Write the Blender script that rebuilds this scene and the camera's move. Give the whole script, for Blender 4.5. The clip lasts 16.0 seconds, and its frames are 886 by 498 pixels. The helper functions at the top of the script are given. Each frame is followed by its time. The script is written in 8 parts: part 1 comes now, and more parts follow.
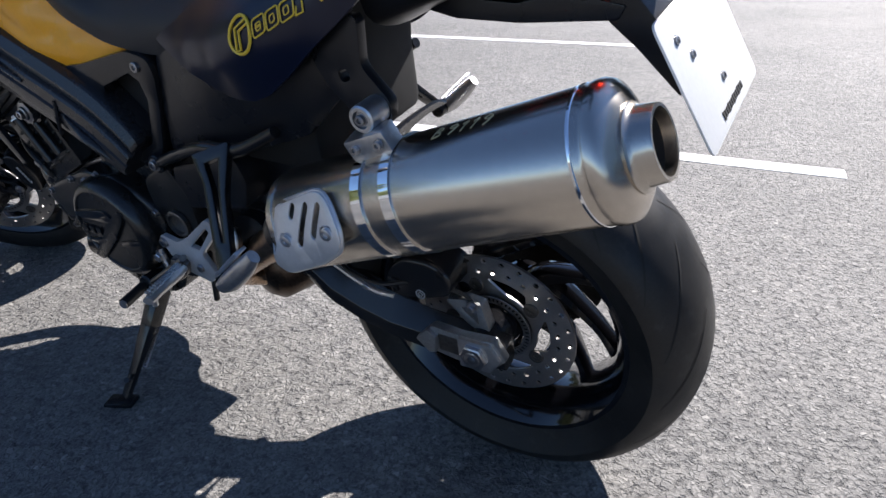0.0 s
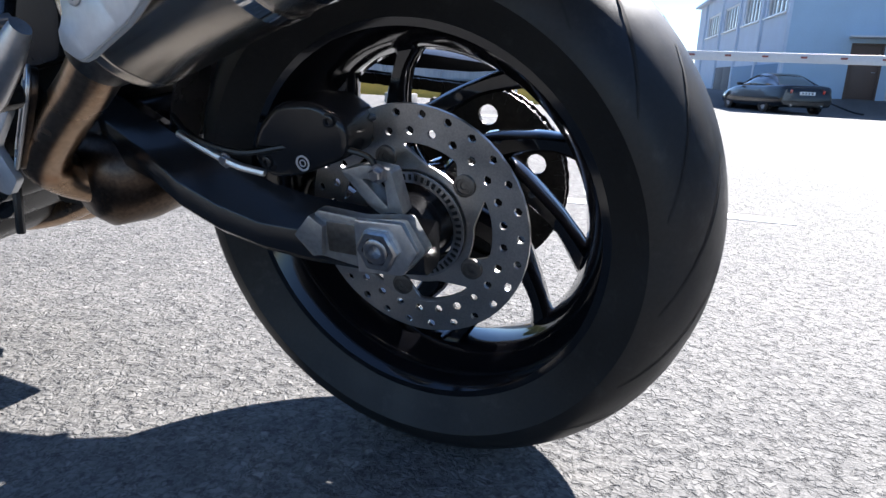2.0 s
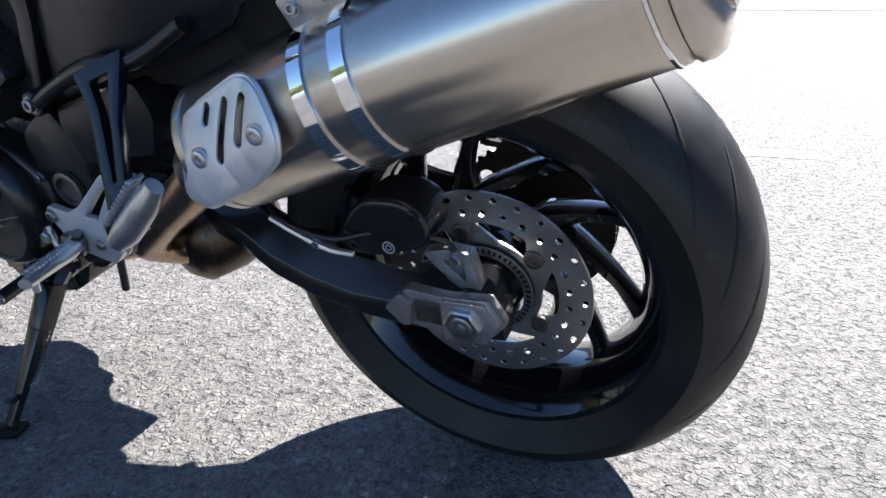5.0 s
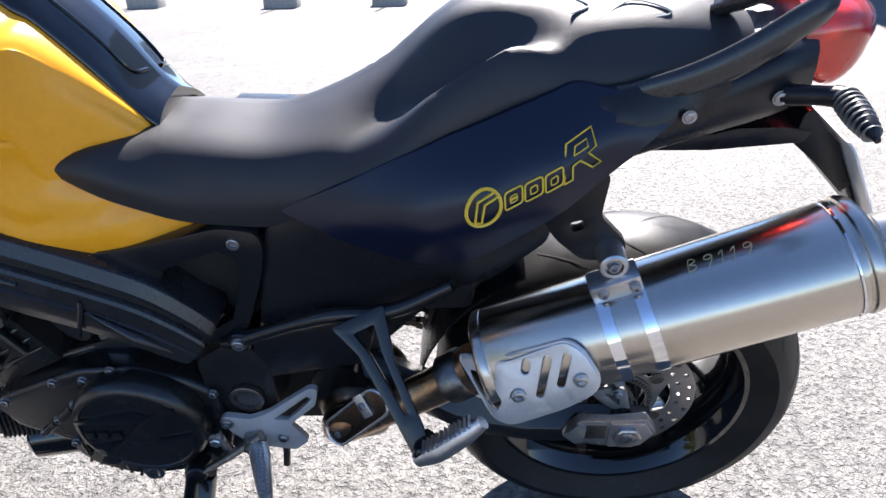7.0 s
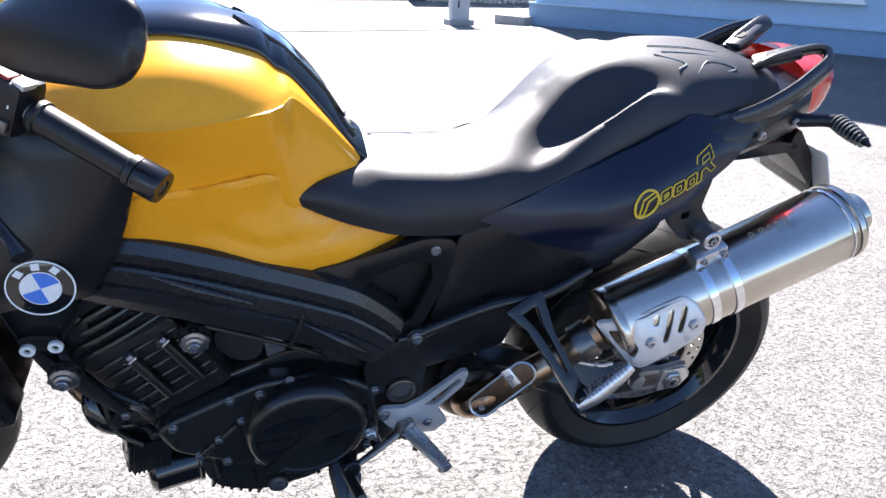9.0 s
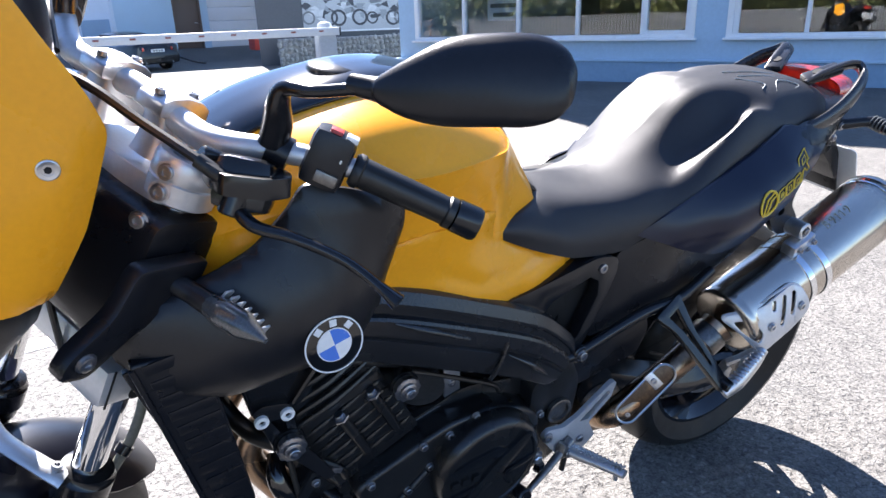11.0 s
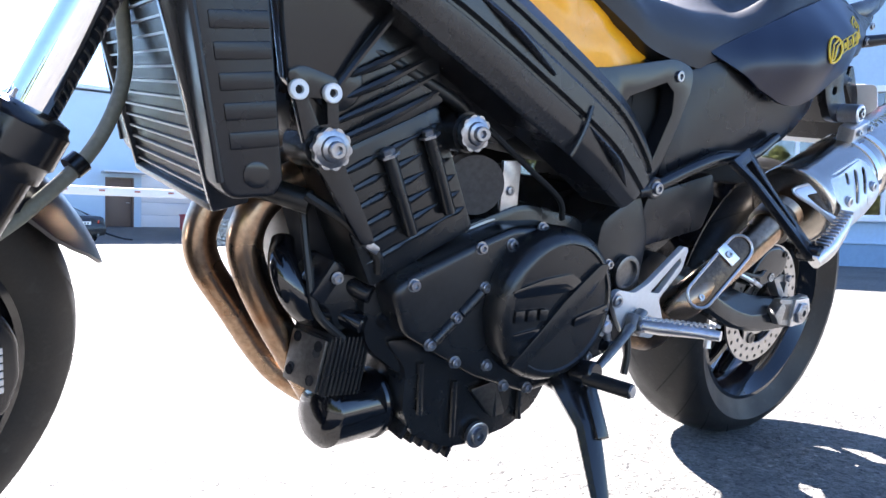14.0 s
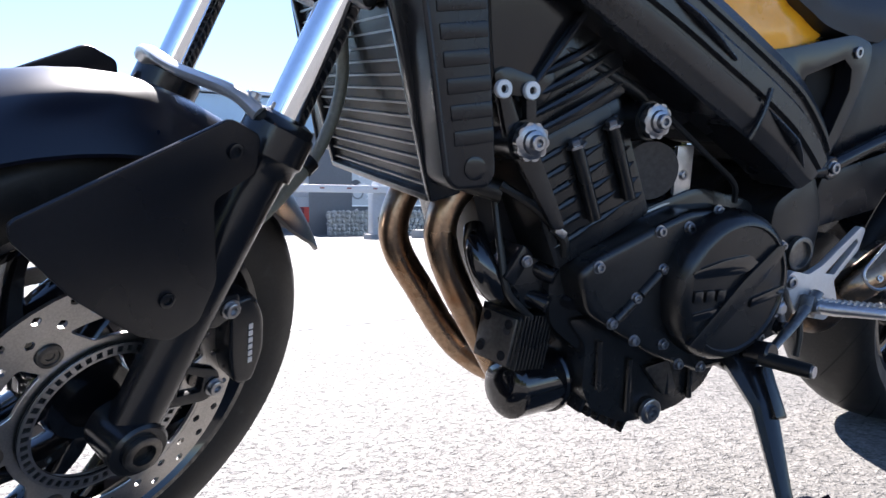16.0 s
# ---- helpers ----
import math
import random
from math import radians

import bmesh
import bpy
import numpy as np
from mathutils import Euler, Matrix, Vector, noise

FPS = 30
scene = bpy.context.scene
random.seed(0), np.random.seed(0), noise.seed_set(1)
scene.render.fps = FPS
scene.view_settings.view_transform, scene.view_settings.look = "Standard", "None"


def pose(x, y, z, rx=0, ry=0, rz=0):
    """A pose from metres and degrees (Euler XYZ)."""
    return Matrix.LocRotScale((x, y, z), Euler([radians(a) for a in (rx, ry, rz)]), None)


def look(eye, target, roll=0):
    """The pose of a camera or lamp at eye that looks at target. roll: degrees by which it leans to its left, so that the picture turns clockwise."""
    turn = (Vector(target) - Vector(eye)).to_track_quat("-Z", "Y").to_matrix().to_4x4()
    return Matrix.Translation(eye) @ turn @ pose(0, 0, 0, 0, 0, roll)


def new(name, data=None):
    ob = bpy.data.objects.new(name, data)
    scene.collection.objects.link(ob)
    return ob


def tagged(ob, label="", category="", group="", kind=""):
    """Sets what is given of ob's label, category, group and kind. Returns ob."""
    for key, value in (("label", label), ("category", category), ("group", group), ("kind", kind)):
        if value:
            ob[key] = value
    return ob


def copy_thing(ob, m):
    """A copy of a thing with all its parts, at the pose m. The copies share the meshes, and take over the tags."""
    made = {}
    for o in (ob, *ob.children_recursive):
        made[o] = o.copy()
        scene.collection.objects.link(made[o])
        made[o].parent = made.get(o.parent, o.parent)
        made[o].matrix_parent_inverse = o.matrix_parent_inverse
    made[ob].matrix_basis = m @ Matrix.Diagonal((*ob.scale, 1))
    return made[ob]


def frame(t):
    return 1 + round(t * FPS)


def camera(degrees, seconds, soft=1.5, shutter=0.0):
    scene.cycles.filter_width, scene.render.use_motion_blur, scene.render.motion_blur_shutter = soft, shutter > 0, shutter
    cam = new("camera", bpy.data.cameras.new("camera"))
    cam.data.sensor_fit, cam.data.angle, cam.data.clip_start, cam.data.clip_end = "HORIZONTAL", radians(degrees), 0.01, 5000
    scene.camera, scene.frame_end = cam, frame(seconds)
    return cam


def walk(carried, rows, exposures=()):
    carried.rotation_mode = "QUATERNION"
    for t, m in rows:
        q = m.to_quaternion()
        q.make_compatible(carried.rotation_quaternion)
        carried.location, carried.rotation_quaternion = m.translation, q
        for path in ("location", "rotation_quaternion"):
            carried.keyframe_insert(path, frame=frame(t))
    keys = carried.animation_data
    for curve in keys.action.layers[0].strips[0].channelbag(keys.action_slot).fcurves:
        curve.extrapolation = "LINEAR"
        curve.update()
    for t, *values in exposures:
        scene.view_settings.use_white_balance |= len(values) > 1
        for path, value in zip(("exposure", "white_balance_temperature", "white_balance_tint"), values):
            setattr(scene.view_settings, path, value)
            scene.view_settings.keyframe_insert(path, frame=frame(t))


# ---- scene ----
cam = camera(67.9, 16.0)
PATH = [
    (0, (0.38, -0.893, 0.878), (-0.537, 0.64, -0.022), -1.0),
    (0.5, (0.34, -0.816, 0.656), (-0.529, 0.852, -0.024), 1.8),
    (1, (0.321, -0.762, 0.504), (-0.58, 0.972, 0.078), 3.5),
    (1.5, (0.315, -0.742, 0.471), (-0.529, 0.995, -0.047), 2.7),
    (2, (0.323, -0.721, 0.461), (-0.484, 1.033, -0.06), 2.5),
    (2.5, (0.331, -0.696, 0.46), (-0.414, 1.079, -0.083), 2.3),
    (3, (0.335, -0.697, 0.467), (-0.427, 1.077, -0.053), 2.6),
    (3.2, (0.332, -0.702, 0.469), (-0.447, 1.068, -0.042), 2.8),
    (5.3, (0.237, -0.815, 0.757), (-0.561, 0.828, -0.057), -2.2),
    (5.5, (0.2, -0.856, 0.828), (-0.566, 0.803, 0.015), -2.4),
    (6, (0.062, -0.988, 0.991), (-0.357, 0.758, 0.111), -1.5),
    (6.5, (-0.073, -1.008, 1.053), (-0.326, 0.763, 0.159), -0.0),
    (7, (-0.243, -0.986, 1.054), (-0.332, 0.785, 0.13), -1.9),
    (7.5, (-0.38, -1.035, 1.047), (-0.328, 0.729, 0.106), 0.2),
    (8, (-0.548, -1.12, 1.067), (-0.394, 0.671, 0.191), -1.2),
    (8.2, (-0.596, -1.132, 1.076), (-0.38, 0.657, 0.209), -1.0),
    (10.3, (-1.154, -1.17, 1.132), (-0.281, 0.497, 0.453), 1.9),
    (10.5, (-1.195, -1.133, 1.129), (-0.337, 0.544, 0.457), 0.4),
    (11, (-1.286, -1.031, 1.097), (-0.378, 0.619, 0.424), -1.9),
    (11.5, (-1.385, -0.994, 1.046), (-0.329, 0.579, 0.406), -2.7),
    (12, (-1.409, -0.922, 0.869), (-0.301, 0.662, 0.356), 0.5),
    (12.5, (-1.395, -0.825, 0.585), (-0.194, 0.766, 0.427), 1.5),
    (13, (-1.398, -0.832, 0.463), (-0.213, 0.778, 0.382), 0.6),
    (13.5, (-1.392, -0.84, 0.454), (-0.206, 0.767, 0.337), 0.4),
    (14, (-1.4, -0.845, 0.455), (-0.23, 0.776, 0.381), 1.2),
    (14.5, (-1.404, -0.845, 0.457), (-0.242, 0.782, 0.428), 1.5),
    (15, (-1.412, -0.846, 0.461), (-0.252, 0.783, 0.47), 1.1),
    (15.5, (-1.447, -0.85, 0.454), (-0.394, 0.85, 0.415), 1.0),
    (16, (-1.515, -0.845, 0.453), (-0.621, 0.94, 0.339), -0.1),
]
EXPOSURES = [(0, 1.54, 6450, 14), (1.5, 1.94, 6300, 13), (3.0, 1.86, 6300, 13), (5.5, 2.15, 6450, 13), (7, 2.31, 6550, 15), (8, 2.70, 6550, 16), (10.5, 2.24, 6400, 15), (11, 2.46, 6500, 15), (12.0, 2.84, 6500, 15), (13, 3.22, 6500, 15), (15, 3.22, 6500, 15), (16, 2.30, 6500, 16)]
walk(cam, [(t, look(eye, target, roll)) for t, eye, target, roll in PATH], EXPOSURES)

# ---------------------------------------------------------------- daylight
SUN_FROM = Vector((0.13, 0.72, 0.70)).normalized()
world = bpy.data.worlds.new("sky")
scene.world = world
world.use_nodes = True
wn = world.node_tree.nodes
sky = wn.new("ShaderNodeTexSky")
sky.sky_type, sky.sun_disc = "NISHITA", False
sky.sun_elevation = math.asin(SUN_FROM.z)
sky.sun_rotation = math.atan2(SUN_FROM.x, SUN_FROM.y)
sky.air_density, sky.dust_density, sky.ozone_density = 0.9, 0.12, 6.0
wn["Background"].inputs["Strength"].default_value = 0.060
world.node_tree.links.new(sky.outputs["Color"], wn["Background"].inputs["Color"])
sun = new("sun", bpy.data.lights.new("sun", "SUN"))
sun.data.energy, sun.data.angle, sun.data.color = 4.5, radians(0.53), (1.0, 0.97, 0.93)
sun.matrix_world = look(SUN_FROM * 50, (0, 0, 0))


# ---------------------------------------------------------------- mesh helpers
def mesh_of(name, bm, smooth=40.0):
    bmesh.ops.recalc_face_normals(bm, faces=bm.faces)
    lim = radians(smooth)
    for fa in bm.faces:
        fa.smooth = True
    for e in bm.edges:
        if len(e.link_faces) == 2 and e.calc_face_angle(0.0) > lim:
            e.smooth = False
    me = bpy.data.meshes.new(name)
    bm.to_mesh(me)
    bm.free()
    return me


def part(name, bm, material, parent, label="", xf=None, smooth=40.0):
    """Link a bmesh as one mesh object under a thing or a part."""
    if xf is not None:
        bmesh.ops.transform(bm, matrix=xf, verts=bm.verts)
    me = mesh_of(name, bm, smooth)
    me.materials.append(material)
    ob = new(name, me)
    if parent is not None:
        ob.parent = parent
    if label:
        tagged(ob, label)
    return ob


def thing(name, bm, material, label, category, group="", kind="", xf=None, smooth=40.0):
    ob = part(name, bm, material, None, xf=xf, smooth=smooth)
    return tagged(ob, label, category, group, kind)


def empty(name, label, category, m=None, group="", kind=""):
    ob = new(name)
    ob.empty_display_size = 0.05
    if m is not None:
        ob.matrix_world = m
    return tagged(ob, label, category, group, kind)


def V(*a):
    return Vector(a if len(a) == 3 else a[0])


def frame_of(d, up=(0, 0, 1)):
    d = Vector(d).normalized()
    u = Vector(up)
    if abs(d.dot(u)) > 0.95:
        u = Vector((1, 0, 0))
    a = d.cross(u).normalized()
    return a, a.cross(d).normalized(), d


def smooth_path(pts, n=6):
    """Catmull-Rom points through pts, n per span."""
    p = [Vector(q) for q in pts]
    if len(p) < 3:
        return p
    p = [p[0] * 2 - p[1]] + p + [p[-1] * 2 - p[-2]]
    out = []
    for i in range(1, len(p) - 2):
        a, b, c, d = p[i - 1 : i + 3]
        for k in range(n):
            t = k / n
            out.append(0.5 * (2 * b + (c - a) * t + (2 * a - 5 * b + 4 * c - d) * t * t + (3 * b - a - 3 * c + d) * t ** 3))
    out.append(p[-2])
    return out


def skin(bm, rings, closed=True, caps=True):
    """Faces between rings of points."""
    vs = [[bm.verts.new(q) for q in r] for r in rings]
    n = len(vs[0])
    for a, b in zip(vs, vs[1:]):
        for i in range(n if closed else n - 1):
            j = (i + 1) % n
            bm.faces.new((a[i], a[j], b[j], b[i]))
    if caps and closed:
        bm.faces.new(vs[0][::-1])
        bm.faces.new(vs[-1])
    return bm


def tube(pts, r, seg=14, n=6, bm=None, squash=1.0, caps=True, up=(0, 0, 1)):
    """A round tube along a smooth path; r is one radius or one for each point."""
    bm = bm or bmesh.new()
    path = smooth_path(pts, n) if n > 1 else [Vector(q) for q in pts]
    m = len(path)
    if not hasattr(r, "__len__"):
        r = [r] * len(pts)
    rr = np.interp(np.linspace(0, len(pts) - 1, m), range(len(pts)), r).tolist()
    rings, side = [], None
    for i, q in enumerate(path):
        d = (path[min(i + 1, m - 1)] - path[max(i - 1, 0)]).normalized()
        if side is None:
            side = frame_of(d, up)[0]
        side = (side - d * side.dot(d)).normalized()
        other = d.cross(side)
        rings.append([q + float(rr[i]) * (math.cos(a) * side + squash * math.sin(a) * other) for a in np.linspace(0, 2 * math.pi, seg, endpoint=False)])
    return skin(bm, rings, caps=caps)


def lathe(profile, centre=(0, 0, 0), axis=(0, 1, 0), seg=48, bm=None, closed=False, caps=True):
    """profile: (distance along the axis, radius). closed: the profile is a loop."""
    bm = bm or bmesh.new()
    a, b, d = frame_of(axis)
    c = Vector(centre)
    prof = list(profile) + ([profile[0]] if closed else [])
    rings = []
    for h, r in prof:
        rings.append([c + h * d + max(r, 1e-5) * (math.cos(t) * a + math.sin(t) * b) for t in np.linspace(0, 2 * math.pi, seg, endpoint=False)])
    skin(bm, rings, caps=caps and not closed)
    bmesh.ops.remove_doubles(bm, verts=bm.verts, dist=2e-5)
    return bm


def cyl(p0, p1, r, r1=None, seg=24, bm=None, bev=0.0):
    """A cylinder or cone with slightly rounded rims."""
    p0, p1 = Vector(p0), Vector(p1)
    h = (p1 - p0).length
    r1 = r if r1 is None else r1
    prof = [(0, r), (h, r1)] if not bev else [(0, r - bev), (bev, r), (h - bev, r1), (h, r1 - bev)]
    return lathe(prof, p0, p1 - p0, seg, bm)


def bevel(bm, w, seg=2, angle=30):
    es = [e for e in bm.edges if len(e.link_faces) == 2 and e.calc_face_angle(0.0) > radians(angle)]
    if es and w > 0:
        bmesh.ops.bevel(bm, geom=es, offset=w, segments=seg, profile=0.6, affect="EDGES", clamp_overlap=True)
    return bm


def box(c, size, m=None, w=0.002, bm=None):
    """A box with rounded edges; m turns it about its centre."""
    b = bmesh.new()
    bmesh.ops.create_cube(b, size=1.0)
    bmesh.ops.scale(b, vec=size, verts=b.verts)
    bevel(b, w)
    bmesh.ops.transform(b, matrix=Matrix.Translation(c) @ (m.to_4x4() if m is not None else Matrix()), verts=b.verts)
    return join(bm, b) if bm else b


def join(bm, other):
    """Copy other into bm."""
    me = bpy.data.meshes.new("tmp")
    other.to_mesh(me)
    other.free()
    bm.from_mesh(me)
    bpy.data.meshes.remove(me)
    return bm


def rot(rx=0, ry=0, rz=0):
    return Euler((radians(rx), radians(ry), radians(rz))).to_matrix()


def round_poly(pts, r=0.0, n=3):
    """Rounds the corners of a flat outline of (a, b) points."""
    if r <= 0:
        return [tuple(p) for p in pts]
    out, m = [], len(pts)
    for i in range(m):
        p, a, b = Vector(pts[i]), Vector(pts[i - 1]), Vector(pts[(i + 1) % m])
        da, db = a - p, b - p
        k = min(r, 0.45 * da.length, 0.45 * db.length)
        q0, q1 = p + da.normalized() * k, p + db.normalized() * k
        for j in range(n + 1):
            t = j / n
            q = (1 - t) ** 2 * q0 + 2 * t * (1 - t) * p + t * t * q1
            out.append((q.x, q.y))
    return out


def prism(outline, y0, y1, w=0.002, r=0.0, bm=None, seg=2, holes=()):
    """A plate: an outline of (x, z) points, between two y; with rounded rims and real holes."""
    b = bmesh.new()
    outline = round_poly(outline, r)
    if holes:
        loops = [outline] + [round_poly(h, r * 0.5) if len(h) < 9 else h for h in holes]
        es = []
        for lp in loops:
            vs = [b.verts.new((p[0], y0, p[1])) for p in lp]
            es += [b.edges.new((vs[i], vs[(i + 1) % len(vs)])) for i in range(len(vs))]
        bmesh.ops.triangle_fill(b, use_beauty=True, use_dissolve=False, edges=es)
        faces = list(b.faces)
        ext = bmesh.ops.extrude_face_region(b, geom=faces)
        bmesh.ops.translate(b, vec=(0, y1 - y0, 0), verts=[g for g in ext["geom"] if isinstance(g, bmesh.types.BMVert)])
    else:
        skin(b, [[(x, y0, z) for x, z in outline], [(x, y1, z) for x, z in outline]])
    bmesh.ops.recalc_face_normals(b, faces=b.faces)
    bevel(b, w, seg, 50)
    return join(bm, b) if bm else b


def spline_surface(ctrl, ease=1e-5):
    """A thin-plate surface y(x, z) through control points (x, z, y)."""
    c = np.array(ctrl, float)
    n = len(c)

    def k(d2):
        return 0.5 * d2 * np.log(np.maximum(d2, 1e-12))

    A = np.zeros((n + 3, n + 3))
    A[:n, :n] = k(((c[:, None, :2] - c[None, :, :2]) ** 2).sum(-1)) + ease * np.eye(n)
    A[:n, n], A[:n, n + 1 : n + 3] = 1, c[:, :2]
    A[n:, :n] = A[:n, n:].T
    w = np.linalg.solve(A, np.r_[c[:, 2], 0, 0, 0])

    def f(x, z):
        d2 = (c[:, 0] - x) ** 2 + (c[:, 1] - z) ** 2
        return float(w[:n] @ k(d2) + w[n] + w[n + 1] * x + w[n + 2] * z)

    return f


def panel(outline, surf, thick=0.004, step=0.02, r=0.01, lip=0.003):
    """A shaped shell: the (x, z) outline laid on y = surf(x, z), with a rolled rim and thickness inwards (+y)."""
    b = bmesh.new()
    pts = round_poly(outline, r, 4)
    dense = []
    for i, p in enumerate(pts):
        q = pts[(i + 1) % len(pts)]
        m = max(1, int(math.dist(p, q) / step))
        dense += [(p[0] + (q[0] - p[0]) * k / m, p[1] + (q[1] - p[1]) * k / m) for k in range(m)]
    vs = [b.verts.new((x, 0, z)) for x, z in dense]
    b.faces.new(vs)
    xs, zs = [p[0] for p in dense], [p[1] for p in dense]
    for lo, hi, no in ((min(xs), max(xs), (1, 0, 0)), (min(zs), max(zs), (0, 0, 1))):
        m = int((hi - lo) / step)
        for k in range(1, m):
            co = Vector(no) * (lo + (hi - lo) * k / m)
            bmesh.ops.bisect_plane(b, geom=list(b.verts) + list(b.edges) + list(b.faces), dist=1e-6, plane_co=co, plane_no=no)
    bmesh.ops.remove_doubles(b, verts=b.verts, dist=1e-5)
    rim = {v for e in b.edges if len(e.link_faces) == 1 for v in e.verts}
    for v in b.verts:
        v.co.y = surf(v.co.x, v.co.z) + (lip if v in rim else 0.0)
    faces = list(b.faces)
    ext = bmesh.ops.extrude_face_region(b, geom=faces)
    for v in (g for g in ext["geom"] if isinstance(g, bmesh.types.BMVert)):
        v.co.y += thick
    bmesh.ops.recalc_face_normals(b, faces=b.faces)
    return b


def flip(b):
    """Mirror a bmesh to the other side."""
    bmesh.ops.scale(b, vec=(1, -1, 1), verts=b.verts)
    bmesh.ops.reverse_faces(b, faces=b.faces)
    return b


def body(sections, n=4, m=3, bm=None, caps=True):
    """A body symmetric about y = 0: for each x a half profile of (y >= 0, z) from the top down, all of one length."""
    P = np.array([[(x, y, z) for y, z in prof] for x, prof in sections], float)
    k = P.shape[1]
    cols = [smooth_path([Vector(P[i, j]) for i in range(len(P))], n) for j in range(k)]
    rings = []
    for i in range(len(cols[0])):
        half = smooth_path([cols[j][i] for j in range(k)], m)
        for q in half:
            q.y = max(q.y, 0.0)
        left = [Vector((q.x, -q.y, q.z)) for q in half]
        rings.append(left + half[::-1])
    bm = skin(bm or bmesh.new(), rings, caps=caps)
    bmesh.ops.remove_doubles(bm, verts=bm.verts, dist=1e-5)
    return bm


def bolt_mesh(name, r, h, socket=True):
    if socket:
        prof = [(0, r * 1.3), (h * 0.18, r * 1.3), (h * 0.2, r), (h * 0.9, r), (h, r * 0.88), (h, r * 0.52), (h * 0.45, r * 0.5), (h * 0.42, 0)]
    else:
        prof = [(0, r * 1.55), (h * 0.3, r * 1.5), (h * 0.32, r), (h * 0.85, r), (h, r * 0.8), (h, 0)]
    return mesh_of(name, lathe(prof, (0, 0, 0), (0, 0, 1), 12 if socket else 6), 30)


BOLTS = {}


def bolt(parent, p, d=(0, -1, 0), r=0.006, h=0.006, material=None, name="bolt", socket=True, xf=None):
    key = (r, h, material.name, socket)
    if key not in BOLTS:
        BOLTS[key] = bolt_mesh(name, r, h, socket)
        BOLTS[key].materials.append(material)
    ob = new(name, BOLTS[key])
    ob.parent = parent
    m = Matrix.Translation(p) @ Vector((0, 0, 1)).rotation_difference(Vector(d)).to_matrix().to_4x4()
    ob.matrix_local = xf @ m if xf is not None else m
    return ob


# ---------------------------------------------------------------- materials
def mat(name, col, rough=0.5, metal=0.0, vary=0.15, scale=40.0, bump=0.0, bscale=400.0, coat=0.0, wear=0.0, wear_col=None, spec=0.5, stretch=None, rvary=0.1, random=0.0):
    """A principled material with colour and roughness varied at two scales, and fine relief."""
    m = bpy.data.materials.new(name)
    m.use_nodes = True
    nt = m.node_tree
    N, L = nt.nodes, nt.links
    p = N["Principled BSDF"]
    tc = N.new("ShaderNodeTexCoord")
    mp = N.new("ShaderNodeMapping")
    mp.inputs["Scale"].default_value = stretch or (1, 1, 1)
    L.new(tc.outputs["Object"], mp.inputs["Vector"])
    big = N.new("ShaderNodeTexNoise")
    big.inputs["Scale"].default_value, big.inputs["Detail"].default_value = scale * 0.2, 5
    fine = N.new("ShaderNodeTexNoise")
    fine.inputs["Scale"].default_value, fine.inputs["Detail"].default_value = scale * 4, 4
    for t in (big, fine):
        L.new(mp.outputs["Vector"], t.inputs["Vector"])
    mix = N.new("ShaderNodeMath")
    mix.operation = "ADD"
    L.new(big.outputs["Fac"], mix.inputs[0])
    L.new(fine.outputs["Fac"], mix.inputs[1])
    ramp = N.new("ShaderNodeMapRange")
    ramp.inputs["From Min"].default_value, ramp.inputs["From Max"].default_value = 0.7, 1.3
    ramp.inputs["To Min"].default_value, ramp.inputs["To Max"].default_value = 1 - vary, 1 + vary
    L.new(mix.outputs[0], ramp.inputs["Value"])
    hsv = N.new("ShaderNodeHueSaturation")
    hsv.inputs["Color"].default_value = (*col, 1)
    L.new(ramp.outputs[0], hsv.inputs["Value"])
    if random:
        info = N.new("ShaderNodeObjectInfo")
        rr = N.new("ShaderNodeMapRange")
        rr.inputs["To Min"].default_value, rr.inputs["To Max"].default_value = 1 - random, 1 + random
        L.new(info.outputs["Random"], rr.inputs["Value"])
        mul = N.new("ShaderNodeMath")
        mul.operation = "MULTIPLY"
        L.new(ramp.outputs[0], mul.inputs[0])
        L.new(rr.outputs[0], mul.inputs[1])
        L.new(mul.outputs[0], hsv.inputs["Value"])
    last = hsv.outputs["Color"]
    if wear:
        wn_ = N.new("ShaderNodeTexNoise")
        wn_.inputs["Scale"].default_value, wn_.inputs["Detail"].default_value, wn_.inputs["Roughness"].default_value = scale * 0.6, 8, 0.7
        L.new(mp.outputs["Vector"], wn_.inputs["Vector"])
        wr = N.new("ShaderNodeMapRange")
        wr.inputs["From Min"].default_value, wr.inputs["From Max"].default_value = 0.62 - 0.2 * wear, 0.75 - 0.1 * wear
        L.new(wn_.outputs["Fac"], wr.inputs["Value"])
        mx = N.new("ShaderNodeMix")
        mx.data_type = "RGBA"
        L.new(wr.outputs[0], mx.inputs["Factor"])
        L.new(last, mx.inputs["A"])
        mx.inputs["B"].default_value = (*(wear_col or col), 1)
        last = mx.outputs["Result"]
    L.new(last, p.inputs["Base Color"])
    rg = N.new("ShaderNodeMapRange")
    rg.inputs["From Min"].default_value, rg.inputs["From Max"].default_value = 0.3, 0.7
    rg.inputs["To Min"].default_value, rg.inputs["To Max"].default_value = max(0.02, rough - rvary * rough), min(1, rough + rvary * rough)
    L.new(big.outputs["Fac"], rg.inputs["Value"])
    L.new(rg.outputs[0], p.inputs["Roughness"])
    p.inputs["Metallic"].default_value = metal
    p.inputs["Specular IOR Level"].default_value = spec
    p.inputs["Coat Weight"].default_value = coat
    p.inputs["Coat Roughness"].default_value = 0.05
